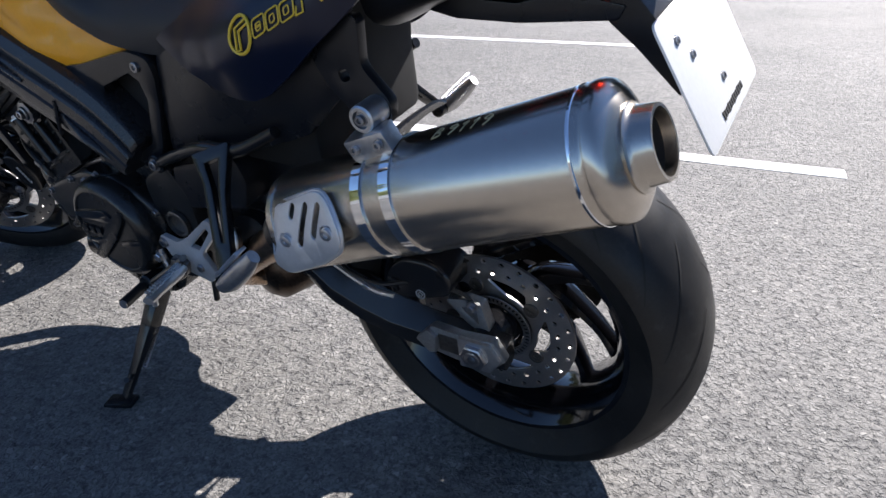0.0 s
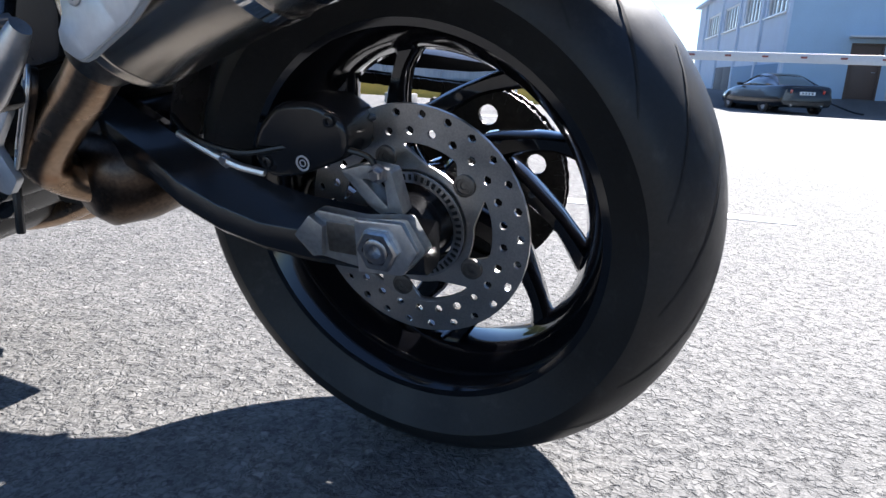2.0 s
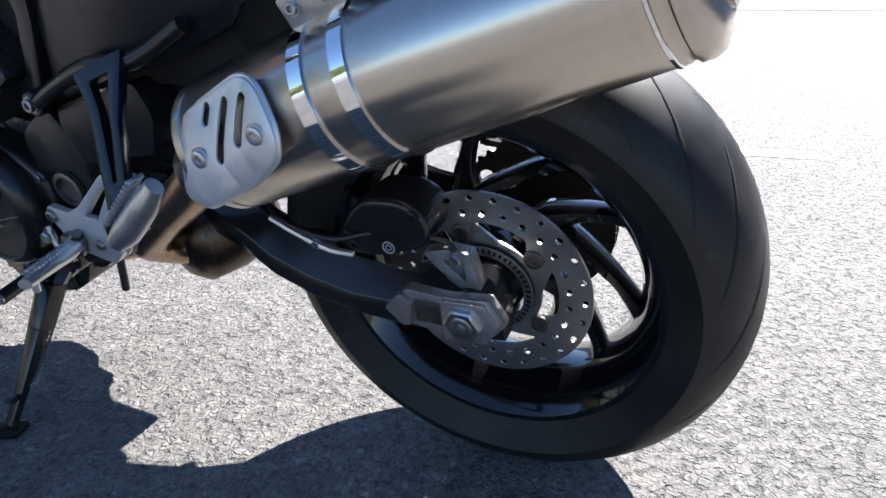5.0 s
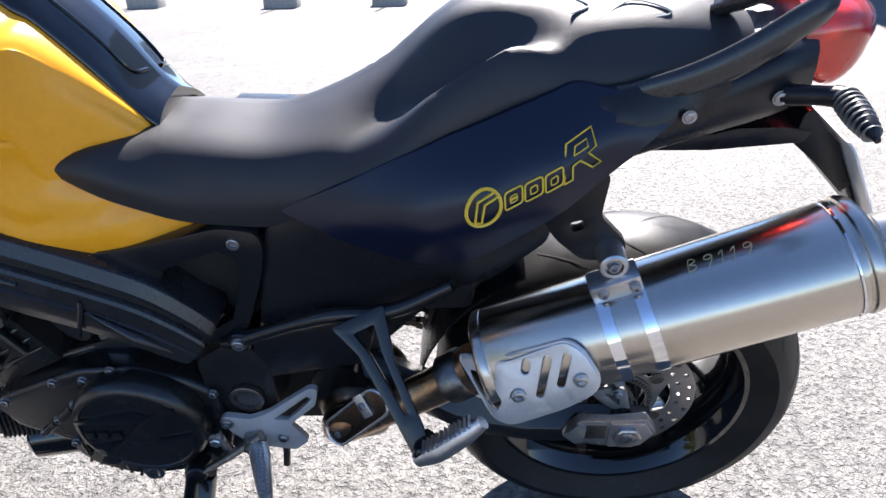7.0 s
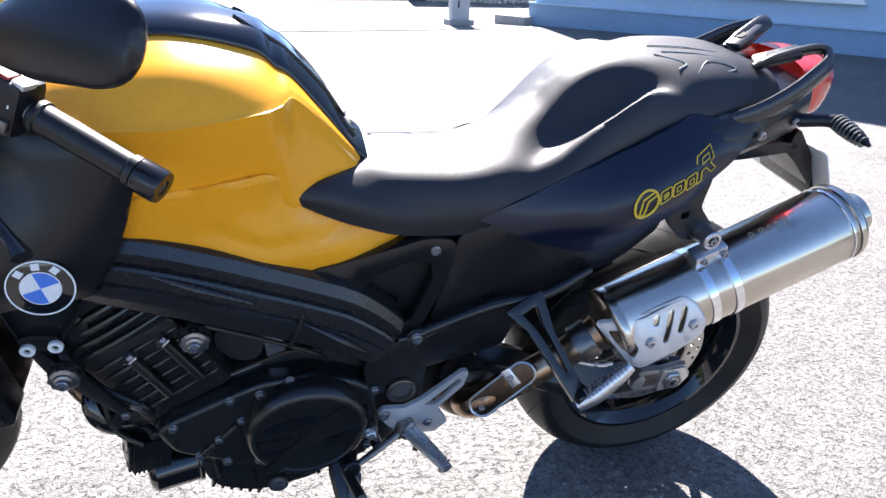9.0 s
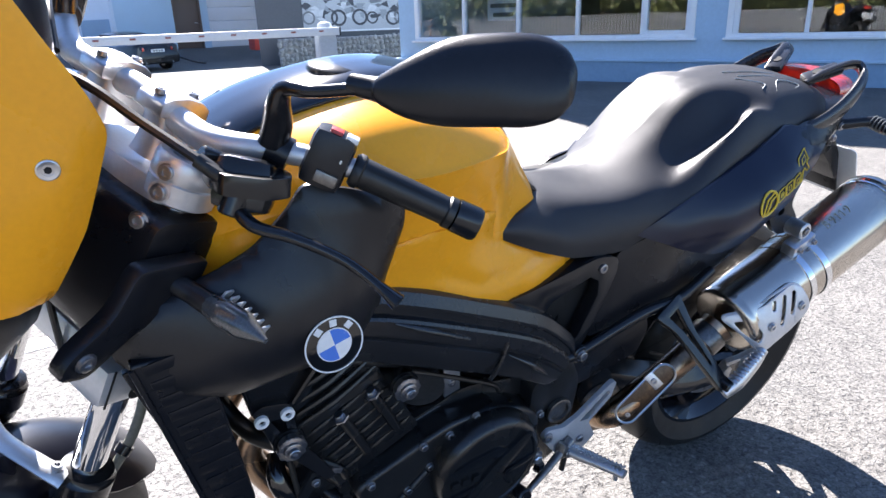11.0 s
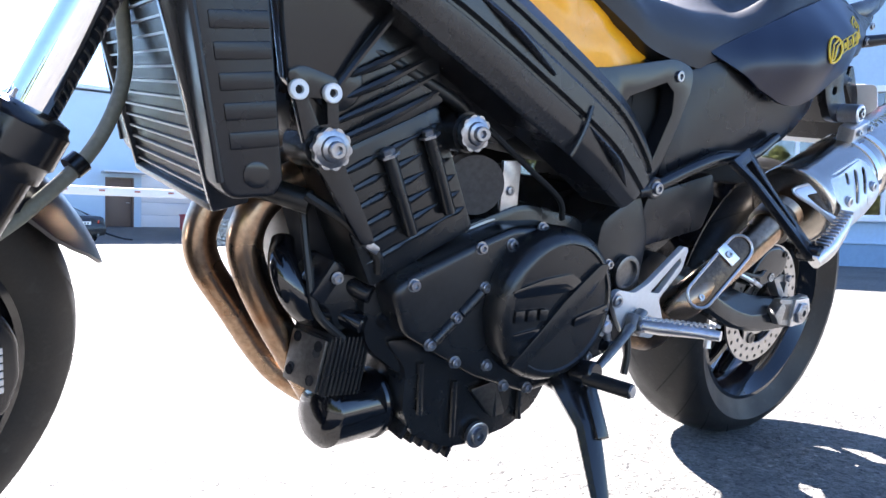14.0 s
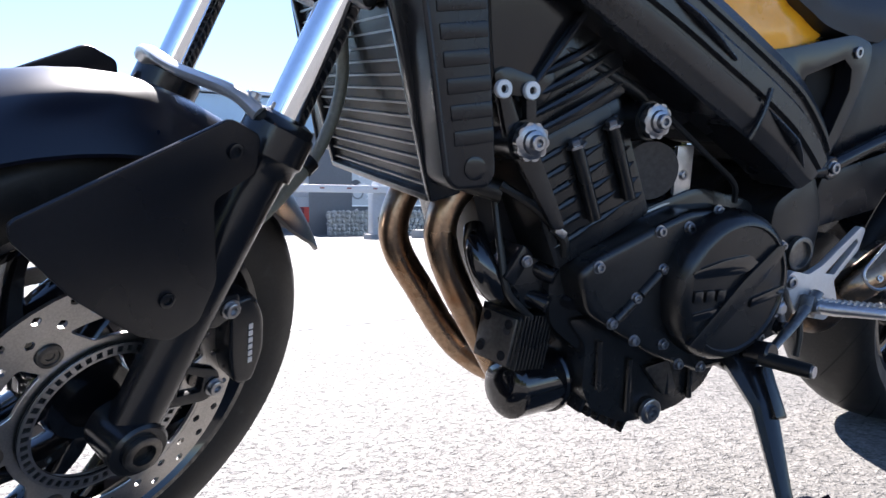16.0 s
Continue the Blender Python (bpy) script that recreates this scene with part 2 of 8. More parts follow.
    if bump:
        bn = N.new("ShaderNodeTexNoise")
        bn.inputs["Scale"].default_value, bn.inputs["Detail"].default_value = bscale, 3
        L.new(mp.outputs["Vector"], bn.inputs["Vector"])
        bp = N.new("ShaderNodeBump")
        bp.inputs["Strength"].default_value, bp.inputs["Distance"].default_value = bump, 0.001
        L.new(bn.outputs["Fac"], bp.inputs["Height"])
        L.new(bp.outputs["Normal"], p.inputs["Normal"])
    return m


M_RUBBER = mat("tyre_rubber", (0.0105, 0.0103, 0.0102), 0.46, vary=0.3, scale=60, bump=0.12, bscale=900, spec=0.33, wear=0.3, wear_col=(0.026, 0.0255, 0.0245), rvary=0.3)
M_SPAR = mat("frame_casting", (0.015, 0.015, 0.0165), 0.27, vary=0.25, bump=0.09, bscale=700, spec=0.50, rvary=0.25)
M_GUARD = mat("dark_blue_moulding", (0.003, 0.004, 0.010), 0.30, vary=0.1, spec=0.6)
M_RAIL = mat("rail_grey_black", (0.022, 0.022, 0.024), 0.26, metal=0.2, vary=0.1, spec=0.7)
M_SILVERDULL = mat("dull_clear_ribs", (0.15, 0.155, 0.15), 0.35, metal=0.2, vary=0.1)
M_GREYCAST = mat("dull_grey_casting", (0.06, 0.06, 0.062), 0.45, metal=0.6, vary=0.25, scale=40)
M_CASTALU = mat("weathered_cast_aluminium", (0.34, 0.34, 0.338), 0.36, metal=0.8, vary=0.2, scale=50, bump=0.12, bscale=700)
M_GROOVE = mat("tyre_groove", (0.004, 0.004, 0.004), 0.8)
M_GLOSSBLACK = mat("gloss_black", (0.004, 0.004, 0.005), 0.10, coat=0.5, vary=0.1)
M_BLACK = mat("satin_black", (0.0095, 0.0095, 0.0108), 0.21, vary=0.2, bump=0.04, bscale=1200, spec=0.46, rvary=0.3)
M_PLASTIC = mat("black_plastic", (0.0085, 0.0086, 0.0108), 0.29, vary=0.2, bump=0.10, bscale=1800, spec=0.38, rvary=0.25)
M_ENGINE = mat("black_casting", (0.0105, 0.0104, 0.0108), 0.25, vary=0.35, bump=0.16, bscale=600, spec=0.50, wear=0.2, wear_col=(0.020, 0.0195, 0.019), rvary=0.45)
M_NAVY = mat("dark_blue_paint", (0.0024, 0.0052, 0.020), 0.30, coat=0.06, vary=0.08, spec=0.38)
M_YELLOW = mat("sunset_yellow", (0.92, 0.375, 0.013), 0.28, coat=0.3, vary=0.04, bump=0.02, bscale=3000, spec=0.3)
M_SEAT = mat("seat_vinyl", (0.015, 0.015, 0.0175), 0.50, vary=0.12, bump=0.30, bscale=900, spec=0.46)
M_STEEL = mat("brushed_titanium", (0.50, 0.46, 0.41), 0.24, metal=1.0, vary=0.05, scale=60, bump=0.02, bscale=900)
M_BRUSHED = mat("turned_titanium", (0.54, 0.49, 0.43), 0.25, metal=1.0, vary=0.05, scale=24, bump=0.008, bscale=40, stretch=(0.15, 0.15, 26), rvary=0.06)
brushed_nodes = M_BRUSHED.node_tree.nodes
grain = brushed_nodes.new("ShaderNodeTangent")
grain.direction_type, grain.axis = "RADIAL", "Z"
brushed_nodes["Principled BSDF"].inputs["Anisotropic"].default_value = 0.7
brushed_nodes["Principled BSDF"].inputs["Anisotropic Rotation"].default_value = 0.25
M_BRUSHED.node_tree.links.new(grain.outputs["Tangent"], brushed_nodes["Principled BSDF"].inputs["Tangent"])
M_CHROME = mat("chrome", (0.80, 0.81, 0.83), 0.05, metal=1.0, vary=0.05)
M_ALU = mat("bare_aluminium", (0.62, 0.62, 0.63), 0.36, metal=1.0, vary=0.12, bump=0.10, bscale=900)
M_SATIN = mat("satin_aluminium", (0.56, 0.56, 0.565), 0.46, metal=0.75, vary=0.06, bump=0.05, bscale=1400)
M_DUSTYHOSE = mat("dusty_hose", (0.17, 0.17, 0.135), 0.55, vary=0.2)
M_SILVER = mat("silver_paint", (0.60, 0.61, 0.63), 0.36, metal=0.6, vary=0.06, bump=0.06, bscale=1600)
M_BOLT = mat("zinc_bolt", (0.36, 0.36, 0.375), 0.32, metal=1.0, vary=0.25)
M_DISC = mat("ground_steel_disc", (0.46, 0.445, 0.43), 0.32, metal=1.0, vary=0.18, scale=120)
M_SCORCHED = mat("scorched_steel", (0.085, 0.062, 0.048), 0.34, metal=1.0, vary=0.35, scale=50, wear=0.4, wear_col=(0.22, 0.14, 0.08))
M_HEADER = mat("heat_tinted_steel", (0.36, 0.25, 0.17), 0.28, metal=1.0, vary=0.3, scale=35, wear=0.5, wear_col=(0.24, 0.12, 0.06))
M_CAN = mat("dull_steel", (0.17, 0.16, 0.15), 0.38, metal=1.0, vary=0.3, scale=40)
M_HOSE = mat("rubber_hose", (0.008, 0.008, 0.008), 0.40, vary=0.15)
M_RED = mat("red_lens", (0.88, 0.045, 0.018), 0.14, coat=1.0, vary=0.15, scale=90)
M_RED.node_tree.nodes["Principled BSDF"].inputs["Transmission Weight"].default_value = 0.55
M_LENS = mat("clear_lens", (0.07, 0.07, 0.069), 0.12, coat=1.0, vary=0.3, scale=120, bump=0.6, bscale=260)
M_PLATE = mat("white_plate", (0.72, 0.73, 0.72), 0.35, vary=0.04, coat=0.3)
M_DECAL = mat("yellow_decal", (0.70, 0.48, 0.04), 0.35, vary=0.05)
# deep black also stands in for shade inside bores, slots and gaps
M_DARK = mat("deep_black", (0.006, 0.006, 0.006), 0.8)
M_WHITE = mat("white_paint", (0.75, 0.75, 0.74), 0.4, vary=0.05)
M_BLUE = mat("enamel_blue", (0.02, 0.16, 0.62), 0.25, coat=0.6, vary=0.05)
M_CHAIN = mat("oiled_chain", (0.05, 0.045, 0.04), 0.35, metal=0.9, vary=0.3)


# ---------------------------------------------------------------- the motorcycle
LEAN = radians(10.0)
BIKE = empty("motorcycle", "yellow and black naked motorcycle leaning on its side stand", "motorcycle", Matrix.Translation((0, 0.046, 0)) @ Matrix.Rotation(LEAN, 4, "X"))
# the steering head: rake and the bars turned to the left
FORK_UP = Vector((0.39, -0.05, 0.92)).normalized()
AXLE_DIR = (lambda q: (q - q.dot(FORK_UP) * FORK_UP).normalized())(Vector((-0.44, 0.87, 0.22)))
FORK_AFT = AXLE_DIR.cross(FORK_UP)
FRONT_AXLE = Vector((-1.56, -0.012, 0.278))
SX = Matrix(((FORK_AFT.x, AXLE_DIR.x, FORK_UP.x, FRONT_AXLE.x), (FORK_AFT.y, AXLE_DIR.y, FORK_UP.y, FRONT_AXLE.y), (FORK_AFT.z, AXLE_DIR.z, FORK_UP.z, FRONT_AXLE.z), (0, 0, 0, 1)))


def tyre_profile(R, half, rim_r, rim_half):
    crown = [(math.sin(a) * half, R - (1 - math.cos(a)) * half * 0.62) for a in np.linspace(-1.25, 1.25, 15)]
    wall = [(rim_half, rim_r), (rim_half + 0.006, rim_r + 0.012), (half * 0.97, rim_r + 0.40 * (R - rim_r))]
    return [(-h, r) for h, r in wall] + crown + wall[::-1]


def perforated(r0, r1, n, rows, hole, thick, centre, bm=None, twist=0.5):
    """A flat ring about y with real holes, rows of n in staggered places."""
    b = bmesh.new()
    edges = np.linspace(r0, r1, rows + 1)
    for j in range(rows):
        for i in range(n):
            a0, a1 = [2 * math.pi * (i + k + j * twist) / n for k in (0, 1)]
            am, rm = (a0 + a1) / 2, (edges[j] + edges[j + 1]) / 2
            corner = [(edges[j], a0), (edges[j], am), (edges[j], a1), (rm, a1), (edges[j + 1], a1), (edges[j + 1], am), (edges[j + 1], a0), (rm, a0)]
            outer = [b.verts.new((r * math.cos(a), 0, r * math.sin(a))) for r, a in corner]
            c = Vector((rm * math.cos(am), 0, rm * math.sin(am)))
            inner = [b.verts.new(c + (v.co - c).normalized() * hole) for v in outer]
            for k in range(8):
                b.faces.new((outer[k], outer[(k + 1) % 8], inner[(k + 1) % 8], inner[k]))
    bmesh.ops.remove_doubles(b, verts=b.verts, dist=1e-5)
    ext = bmesh.ops.extrude_face_region(b, geom=list(b.faces))
    bmesh.ops.translate(b, vec=(0, thick, 0), verts=[g for g in ext["geom"] if isinstance(g, bmesh.types.BMVert)])
    bmesh.ops.translate(b, vec=centre, verts=b.verts)
    return join(bm, b) if bm else b


def blade(pts, widths, depths):
    """A cast spoke along points in the wheel's plane (y = 0), with rounded edges."""
    path = smooth_path(pts, 4)
    n = len(path)
    ws = np.interp(np.linspace(0, len(pts) - 1, n), range(len(pts)), widths)
    ds = np.interp(np.linspace(0, len(pts) - 1, n), range(len(pts)), depths)
    rings = []
    for i, q in enumerate(path):
        d = (path[min(i + 1, n - 1)] - path[max(i - 1, 0)]).normalized()
        t = Vector((-d.z, 0, d.x))
        rings.append([q + t * float(ws[i]) / 2 * u + Vector((0, float(ds[i]) / 2 * v, 0)) for u, v in ((-1, -0.55), (-0.55, -1), (0.55, -1), (1, -0.55), (1, 0.55), (0.55, 1), (-0.55, 1), (-1, 0.55))])
    return skin(bmesh.new(), rings)


def wheel(name, label, C, R, half, rim_half, spokes, phase, xf, grooves, first=0.0, sweep=0.42):
    rr = 0.2159
    root = empty(name, label, "wheel")
    root.parent = BIKE
    del root["category"]
    part("tyre", lathe(tyre_profile(R, half, rr, rim_half), C, (0, 1, 0), 128, caps=False), M_RUBBER, root, "worn black road tyre", xf)
    # tread grooves
    for side in (-1, 1):
        for i in range(grooves):
            a0 = first + 2 * math.pi * (i + (0.5 if side > 0 else 0)) / grooves
            rows = []
            for k in np.linspace(0, 1, 13):
                ang = 0.16 + 1.06 * k
                h, r = math.sin(ang) * half, R - (1 - math.cos(ang)) * half * 0.62 + 0.0006
                a = a0 + sweep * k
                w = 0.0030 * math.sin(math.pi * (0.10 + 0.80 * k)) ** 0.6 / r
                rows.append([C + Vector((r * math.cos(a + q), side * h, r * math.sin(a + q))) for q in (-w, w)])
            part("tread_groove", skin(bmesh.new(), rows, closed=False, caps=False), M_GROOVE, root, xf=xf)
    rim = [(-rim_half, rr + 0.011), (-rim_half + 0.006, rr + 0.011), (-rim_half + 0.009, rr - 0.004), (-rim_half + 0.022, rr - 0.018), (-0.02, rr - 0.03), (0.02, rr - 0.03),
           (rim_half - 0.022, rr - 0.018), (rim_half - 0.009, rr - 0.004), (rim_half - 0.006, rr + 0.011), (rim_half, rr + 0.011),
           (rim_half, rr - 0.008), (rim_half - 0.02, rr - 0.024), (0.022, rr - 0.037), (-0.022, rr - 0.037), (-rim_half + 0.02, rr - 0.024), (-rim_half, rr - 0.008)]
    part("rim", lathe(rim, C, (0, 1, 0), 96, closed=True), M_GLOSSBLACK, root, "gloss black cast rim", xf)
    part("hub", lathe([(-0.055, 0.03), (-0.055, 0.045), (-0.03, 0.052), (0.03, 0.052), (0.055, 0.045), (0.055, 0.03)], C, (0, 1, 0), 40), M_GLOSSBLACK, root, xf=xf)
    for i in range(spokes):
        a = phase + 2 * math.pi * i / spokes
        # a trunk from the hub that forks into a short and a long branch
        pt = lambda r, t: C + Vector((r * math.cos(a + radians(t)), 0, r * math.sin(a + radians(t))))
        fork = pt(0.098, 24)
        part("spoke", blade([pt(0.040, 36), pt(0.070, 31), fork, pt(0.130, 15), pt(0.162, 7), pt(rr - 0.026, 0)], [0.034, 0.032, 0.034, 0.022, 0.018, 0.026], [0.050, 0.046, 0.040, 0.034, 0.030, 0.030]), M_GLOSSBLACK, root, xf=xf)
        part("spoke", blade([pt(0.078, 26), pt(0.098, 8), pt(0.118, -12), pt(0.150, -28), pt(rr - 0.026, -42)], [0.016, 0.024, 0.022, 0.018, 0.026], [0.036, 0.036, 0.034, 0.030, 0.030]), M_GLOSSBLACK, root, xf=xf)
    return root


REAR = Vector((0, -0.020, 0.3185))
REAR_FLAT = Vector((0, 0, 0.3185))
rear_wheel = wheel("rear_wheel", "black rear wheel with paired spokes", REAR, 0.311, 0.102, 0.077, 5, radians(97 - 72), None, 18, radians(37.5), -0.47)
WX = SX @ Matrix.Translation((-0.008, -0.003, 0.002)) @ Matrix.Rotation(radians(2.2), 4, "Z")
front_wheel = wheel("front_wheel", "black front wheel with paired spokes", Vector((0, 0, 0)), 0.294, 0.060, 0.052, 5, 0.9, WX, 16)


# ---------------------------------------------------------------- rear brake, chain, swingarm
def brake_disc(parent, y, R, width, C, xf, bolts=5, phase=0.2, ring_r=0.0565, rivet_r=0.083, skew=0.30):
    d = part("brake_disc", perforated(R - width, R, 26, 2, 0.0048, 0.0045, C + Vector((0, y, 0)), twist=0.5), M_DISC, parent, "drilled steel brake disc", xf)
    ring = R - width
    pol = lambda r, a: (C.x + r * math.cos(a), C.z + r * math.sin(a))
    # the carrier: a plate with a large swept opening between each two arms
    half = math.pi / bolts
    openings = []
    for i in range(bolts):
        m = phase + half + 2 * half * i
        inn, out_ = half * 0.46, half * 0.58
        o = [pol(ring - 0.004, m + t) for t in np.linspace(-out_, out_, 7)] + [pol(ring_r + 0.009, m - skew + t) for t in np.linspace(inn, -inn, 5)]
        openings.append(round_poly(o, 0.004))
    rim_out = [pol(ring + 0.0005, t) for t in np.linspace(0, 2 * math.pi, 72, endpoint=False)]
    bore = [pol(ring_r - 0.011, t) for t in np.linspace(0, 2 * math.pi, 48, endpoint=False)]
    part("disc_carrier", prism(rim_out, y + 0.0004, y + 0.0046, 0.0006, 0, holes=openings + [bore], seg=1), M_DISC, d, xf=xf)
    for i in range(bolts):
        a = phase + 2 * half * i
        p = C + Vector((math.cos(a) * rivet_r, y, math.sin(a) * rivet_r))
        rv = part("disc_rivet", lathe([(0, 0.0125), (0.003, 0.0120), (0.0035, 0.0085), (0.002, 0.008), (0.002, 0.0045), (0.0005, 0.004), (0.0005, 0)], p, (0, -1 if y < 0 else 1, 0), 20), M_CAN, d, xf=xf)
    s = -1 if y < 0 else 1
    n = 48
    hw = math.pi / n * 0.55
    slots = [[pol(ring_r - 0.0025, 2 * math.pi * i / n - hw), pol(ring_r - 0.0025, 2 * math.pi * i / n + hw), pol(ring_r - 0.0095, 2 * math.pi * i / n + hw), pol(ring_r - 0.0095, 2 * math.pi * i / n - hw)] for i in range(n)]
    part("sensor_ring", prism([pol(ring_r, t) for t in np.linspace(0, 2 * math.pi, 96, endpoint=False)], y + s * 0.004, y + s * 0.0055, 0, 0, holes=slots + [[pol(ring_r - 0.012, t) for t in np.linspace(0, 2 * math.pi, 60, endpoint=False)]]), M_BOLT, d, "toothed wheel speed ring", xf)
    part("ring_backing", lathe([(y + s * 0.0015, ring_r), (y + s * 0.0028, ring_r), (y + s * 0.0028, ring_r - 0.012), (y + s * 0.0015, ring_r - 0.012)], C, (0, 1, 0), 48, closed=True), M_DARK, d, xf=xf)
    return d


DISC_Y = -0.088
brake_disc(rear_wheel, DISC_Y, 0.1320, 0.037, REAR_FLAT, None, 5, radians(40), 0.061, 0.0795)
part("hub_cap", lathe([(-0.13, 0.016), (-0.13, 0.026), (-0.09, 0.032), (-0.06, 0.040), (-0.03, 0.044)], REAR, (0, 1, 0), 40), M_BLACK, rear_wheel)

# swingarm: the arm on the disc side, cross tube and far arm
arm = bmesh.new()
prof = [(-0.50, 0.455, 0.430, 0.362), (-0.42, 0.440, 0.415, 0.358), (-0.33, 0.412, 0.385, 0.346), (-0.275, 0.396, 0.358, 0.322), (-0.22, 0.378, 0.336, 0.300), (-0.16, 0.360, 0.322, 0.288), (-0.10, 0.350, 0.322, 0.284), (0.0, 0.346, 0.328, 0.286), (0.045, 0.342, 0.327, 0.292)]
for side in (-1, 1):
    rings = []
    for x, zt, ze, zl in prof:
        yo = 0.155 if x > -0.28 else 0.155 - 0.045 * min(1, (-0.28 - x) / 0.2)
        yi = yo - (0.036 if x > -0.2 else 0.05)
        pts = [(yo, ze - 0.001), (yo - 0.0015, ze + 0.001), (yo - 0.030, zt), (yi, zt - 0.004), (yi, zl + 0.008), (yi + 0.008, zl), (yo - 0.006, zl), (yo, zl + 0.007)]
        rings.append([Vector((x, side * p, q)) for p, q in pts])
    skin(arm, rings)
cyl((-0.46, -0.13, 0.40), (-0.46, 0.13, 0.40), 0.045, bm=arm)
swing = part("swingarm", arm, M_BLACK, BIKE, "black box-section swingarm")
AJX = Matrix.Translation((-0.001, 0.004, 0.006))
adj = part("chain_adjuster", prism([(-0.098, 0.318), (-0.072, 0.346), (-0.02, 0.343), (0.034, 0.350), (0.053, 0.318), (0.030, 0.292), (-0.03, 0.288), (-0.075, 0.294)], -0.166, -0.150, 0.003, 0.004), M_CASTALU, swing, "bare grey cast chain adjuster block", AJX)
part("adjuster_wedge", prism([(-0.10, 0.317), (-0.078, 0.342), (-0.062, 0.331), (-0.066, 0.298), (-0.078, 0.295)], -0.174, -0.160, 0.003), M_CASTALU, adj, xf=AJX)
part("adjuster_slot", box((-0.045, -0.163, 0.318), (0.034, 0.008, 0.034), None, 0.002), M_CAN, adj, xf=AJX)
part("axle_washer", prism([(-0.024, 0.286), (-0.024, 0.344), (0.030, 0.346), (0.046, 0.318), (0.028, 0.290)], -0.172, -0.164, 0.002, 0.003), M_ALU, adj, xf=AJX)
axn = part("axle_nut", lathe([(0, 0.0235), (0.011, 0.0235), (0.013, 0.021), (0.013, 0.0155), (0.003, 0.0145), (0.002, 0)], (0.002, -0.163, 0.322), (0, -1, 0), 6), M_BOLT, swing, "large hexagonal axle nut")
part("axle_end", lathe([(0, 0.0135), (0.016, 0.0135), (0.017, 0.012), (0.017, 0.007), (0.002, 0.006), (0.002, 0)], (0.002, -0.160, 0.322), (0, -1, 0), 24), M_BOLT, axn)

# rear caliper, its bracket and hose
cal = part("rear_caliper", prism([(-0.155, 0.425), (-0.125, 0.455), (-0.075, 0.458), (-0.042, 0.438), (-0.045, 0.402), (-0.105, 0.378), (-0.148, 0.372), (-0.168, 0.395)], -0.143, -0.074, 0.008, 0.014, seg=3), M_BLACK, swing, "black brake caliper")
part("caliper_badge", lathe([(0, 0.0085), (0.001, 0.0085), (0.001, 0.0065), (0, 0.0065)], (-0.097, -0.1445, 0.394), (0, -1, 0), 24, closed=True), M_SILVER, cal, "small round silver mark")
part("caliper_badge", lathe([(0, 0.004), (0.001, 0.004), (0.001, 0.0028), (0, 0.0028)], (-0.097, -0.1445, 0.394), (0, -1, 0), 20, closed=True), M_SILVER, cal)
bolt(cal, (-0.06, -0.142, 0.44), (0, -1, 0), 0.0065, 0.004, M_BLACK)
bolt(cal, (-0.145, -0.142, 0.39), (0, -1, 0), 0.0065, 0.004, M_BLACK)
brk = part("caliper_bracket", prism([(-0.06, 0.386), (-0.03, 0.395), (0.0, 0.392), (0.012, 0.345), (-0.002, 0.335), (-0.028, 0.352)], -0.132, -0.112, 0.004, 0.004, holes=[[(-0.035, 0.380), (-0.008, 0.380), (-0.006, 0.352)]]), M_CASTALU, swing, "triangular cast caliper bracket")
bolt(brk, (-0.014, -0.133, 0.388), (0, -1, 0), 0.007, 0.010, M_BOLT, socket=False)
part("brake_hose", tube([(-0.30, -0.118, 0.425), (-0.24, -0.150, 0.412), (-0.17, -0.156, 0.402), (-0.12, -0.140, 0.408), (-0.07, -0.137, 0.412), (-0.03, -0.13, 0.405), (-0.018, -0.128, 0.392)], 0.0034, 8), M_HOSE, swing)
pipe_ = part("brake_line", tube([(-0.26, -0.150, 0.414), (-0.22, -0.156, 0.402), (-0.175, -0.158, 0.388), (-0.145, -0.150, 0.380)], 0.0045, 8), M_ALU, swing, "steel brake line along the swingarm")
bolt(pipe_, (-0.19, -0.157, 0.392), (0, -1, 0), 0.006, 0.006, M_BOLT, socket=False)

# sprocket and chain on the far side
spr = bmesh.new()
teeth = 42
ro = []
for i in range(teeth * 4):
    a = 2 * math.pi * i / (teeth * 4)
    ro.append((REAR.x + (0.112 + (0.005 if i % 4 in (0, 1) else 0.0)) * math.cos(a), REAR.z + (0.112 + (0.005 if i % 4 in (0, 1) else 0.0)) * math.sin(a)))
holes = []
for i in range(6):
    a = 2 * math.pi * (i + 0.3) / 6
    c = (0.086 * math.cos(a), REAR.z + 0.086 * math.sin(a))
    holes.append([(c[0] + 0.013 * math.cos(t), c[1] + 0.013 * math.sin(t)) for t in np.linspace(0, 2 * math.pi, 12, endpoint=False)])
part("sprocket", prism(ro, 0.084, 0.090, 0.0, holes=holes), M_CHAIN, rear_wheel, "dark toothed rear sprocket")
ch = bmesh.new()
run = [Vector((0.115 * math.cos(t), 0.087, REAR.z + 0.115 * math.sin(t))) for t in np.linspace(1.66, -1.45, 40)]
run = [Vector((-0.47, 0.087, 0.462)) + (run[0] - Vector((-0.47, 0.087, 0.462))) * k / 28 for k in range(28)] + run + [run[-1] + (Vector((-0.47, 0.087, 0.375)) - run[-1]) * k / 28 for k in range(1, 29)]
for i, (a, b) in enumerate(zip(run, run[1:])):
    d = (b - a).normalized()
    m = Matrix((d, Vector((0, 1, 0)), d.cross(Vector((0, 1, 0))))).transposed()
    off = 0.009 if i % 2 else 0.0065
    for s in (-1, 1):
        box((a + b) / 2 + Vector((0, s * off, 0)), ((b - a).length * 1.25, 0.002, 0.014), m, 0.0, ch)
    cyl(a + Vector((0, -0.009, 0)), a + Vector((0, 0.009, 0)), 0.005, seg=8, bm=ch)
part("drive_chain", ch, M_CHAIN, BIKE, "oily roller drive chain")
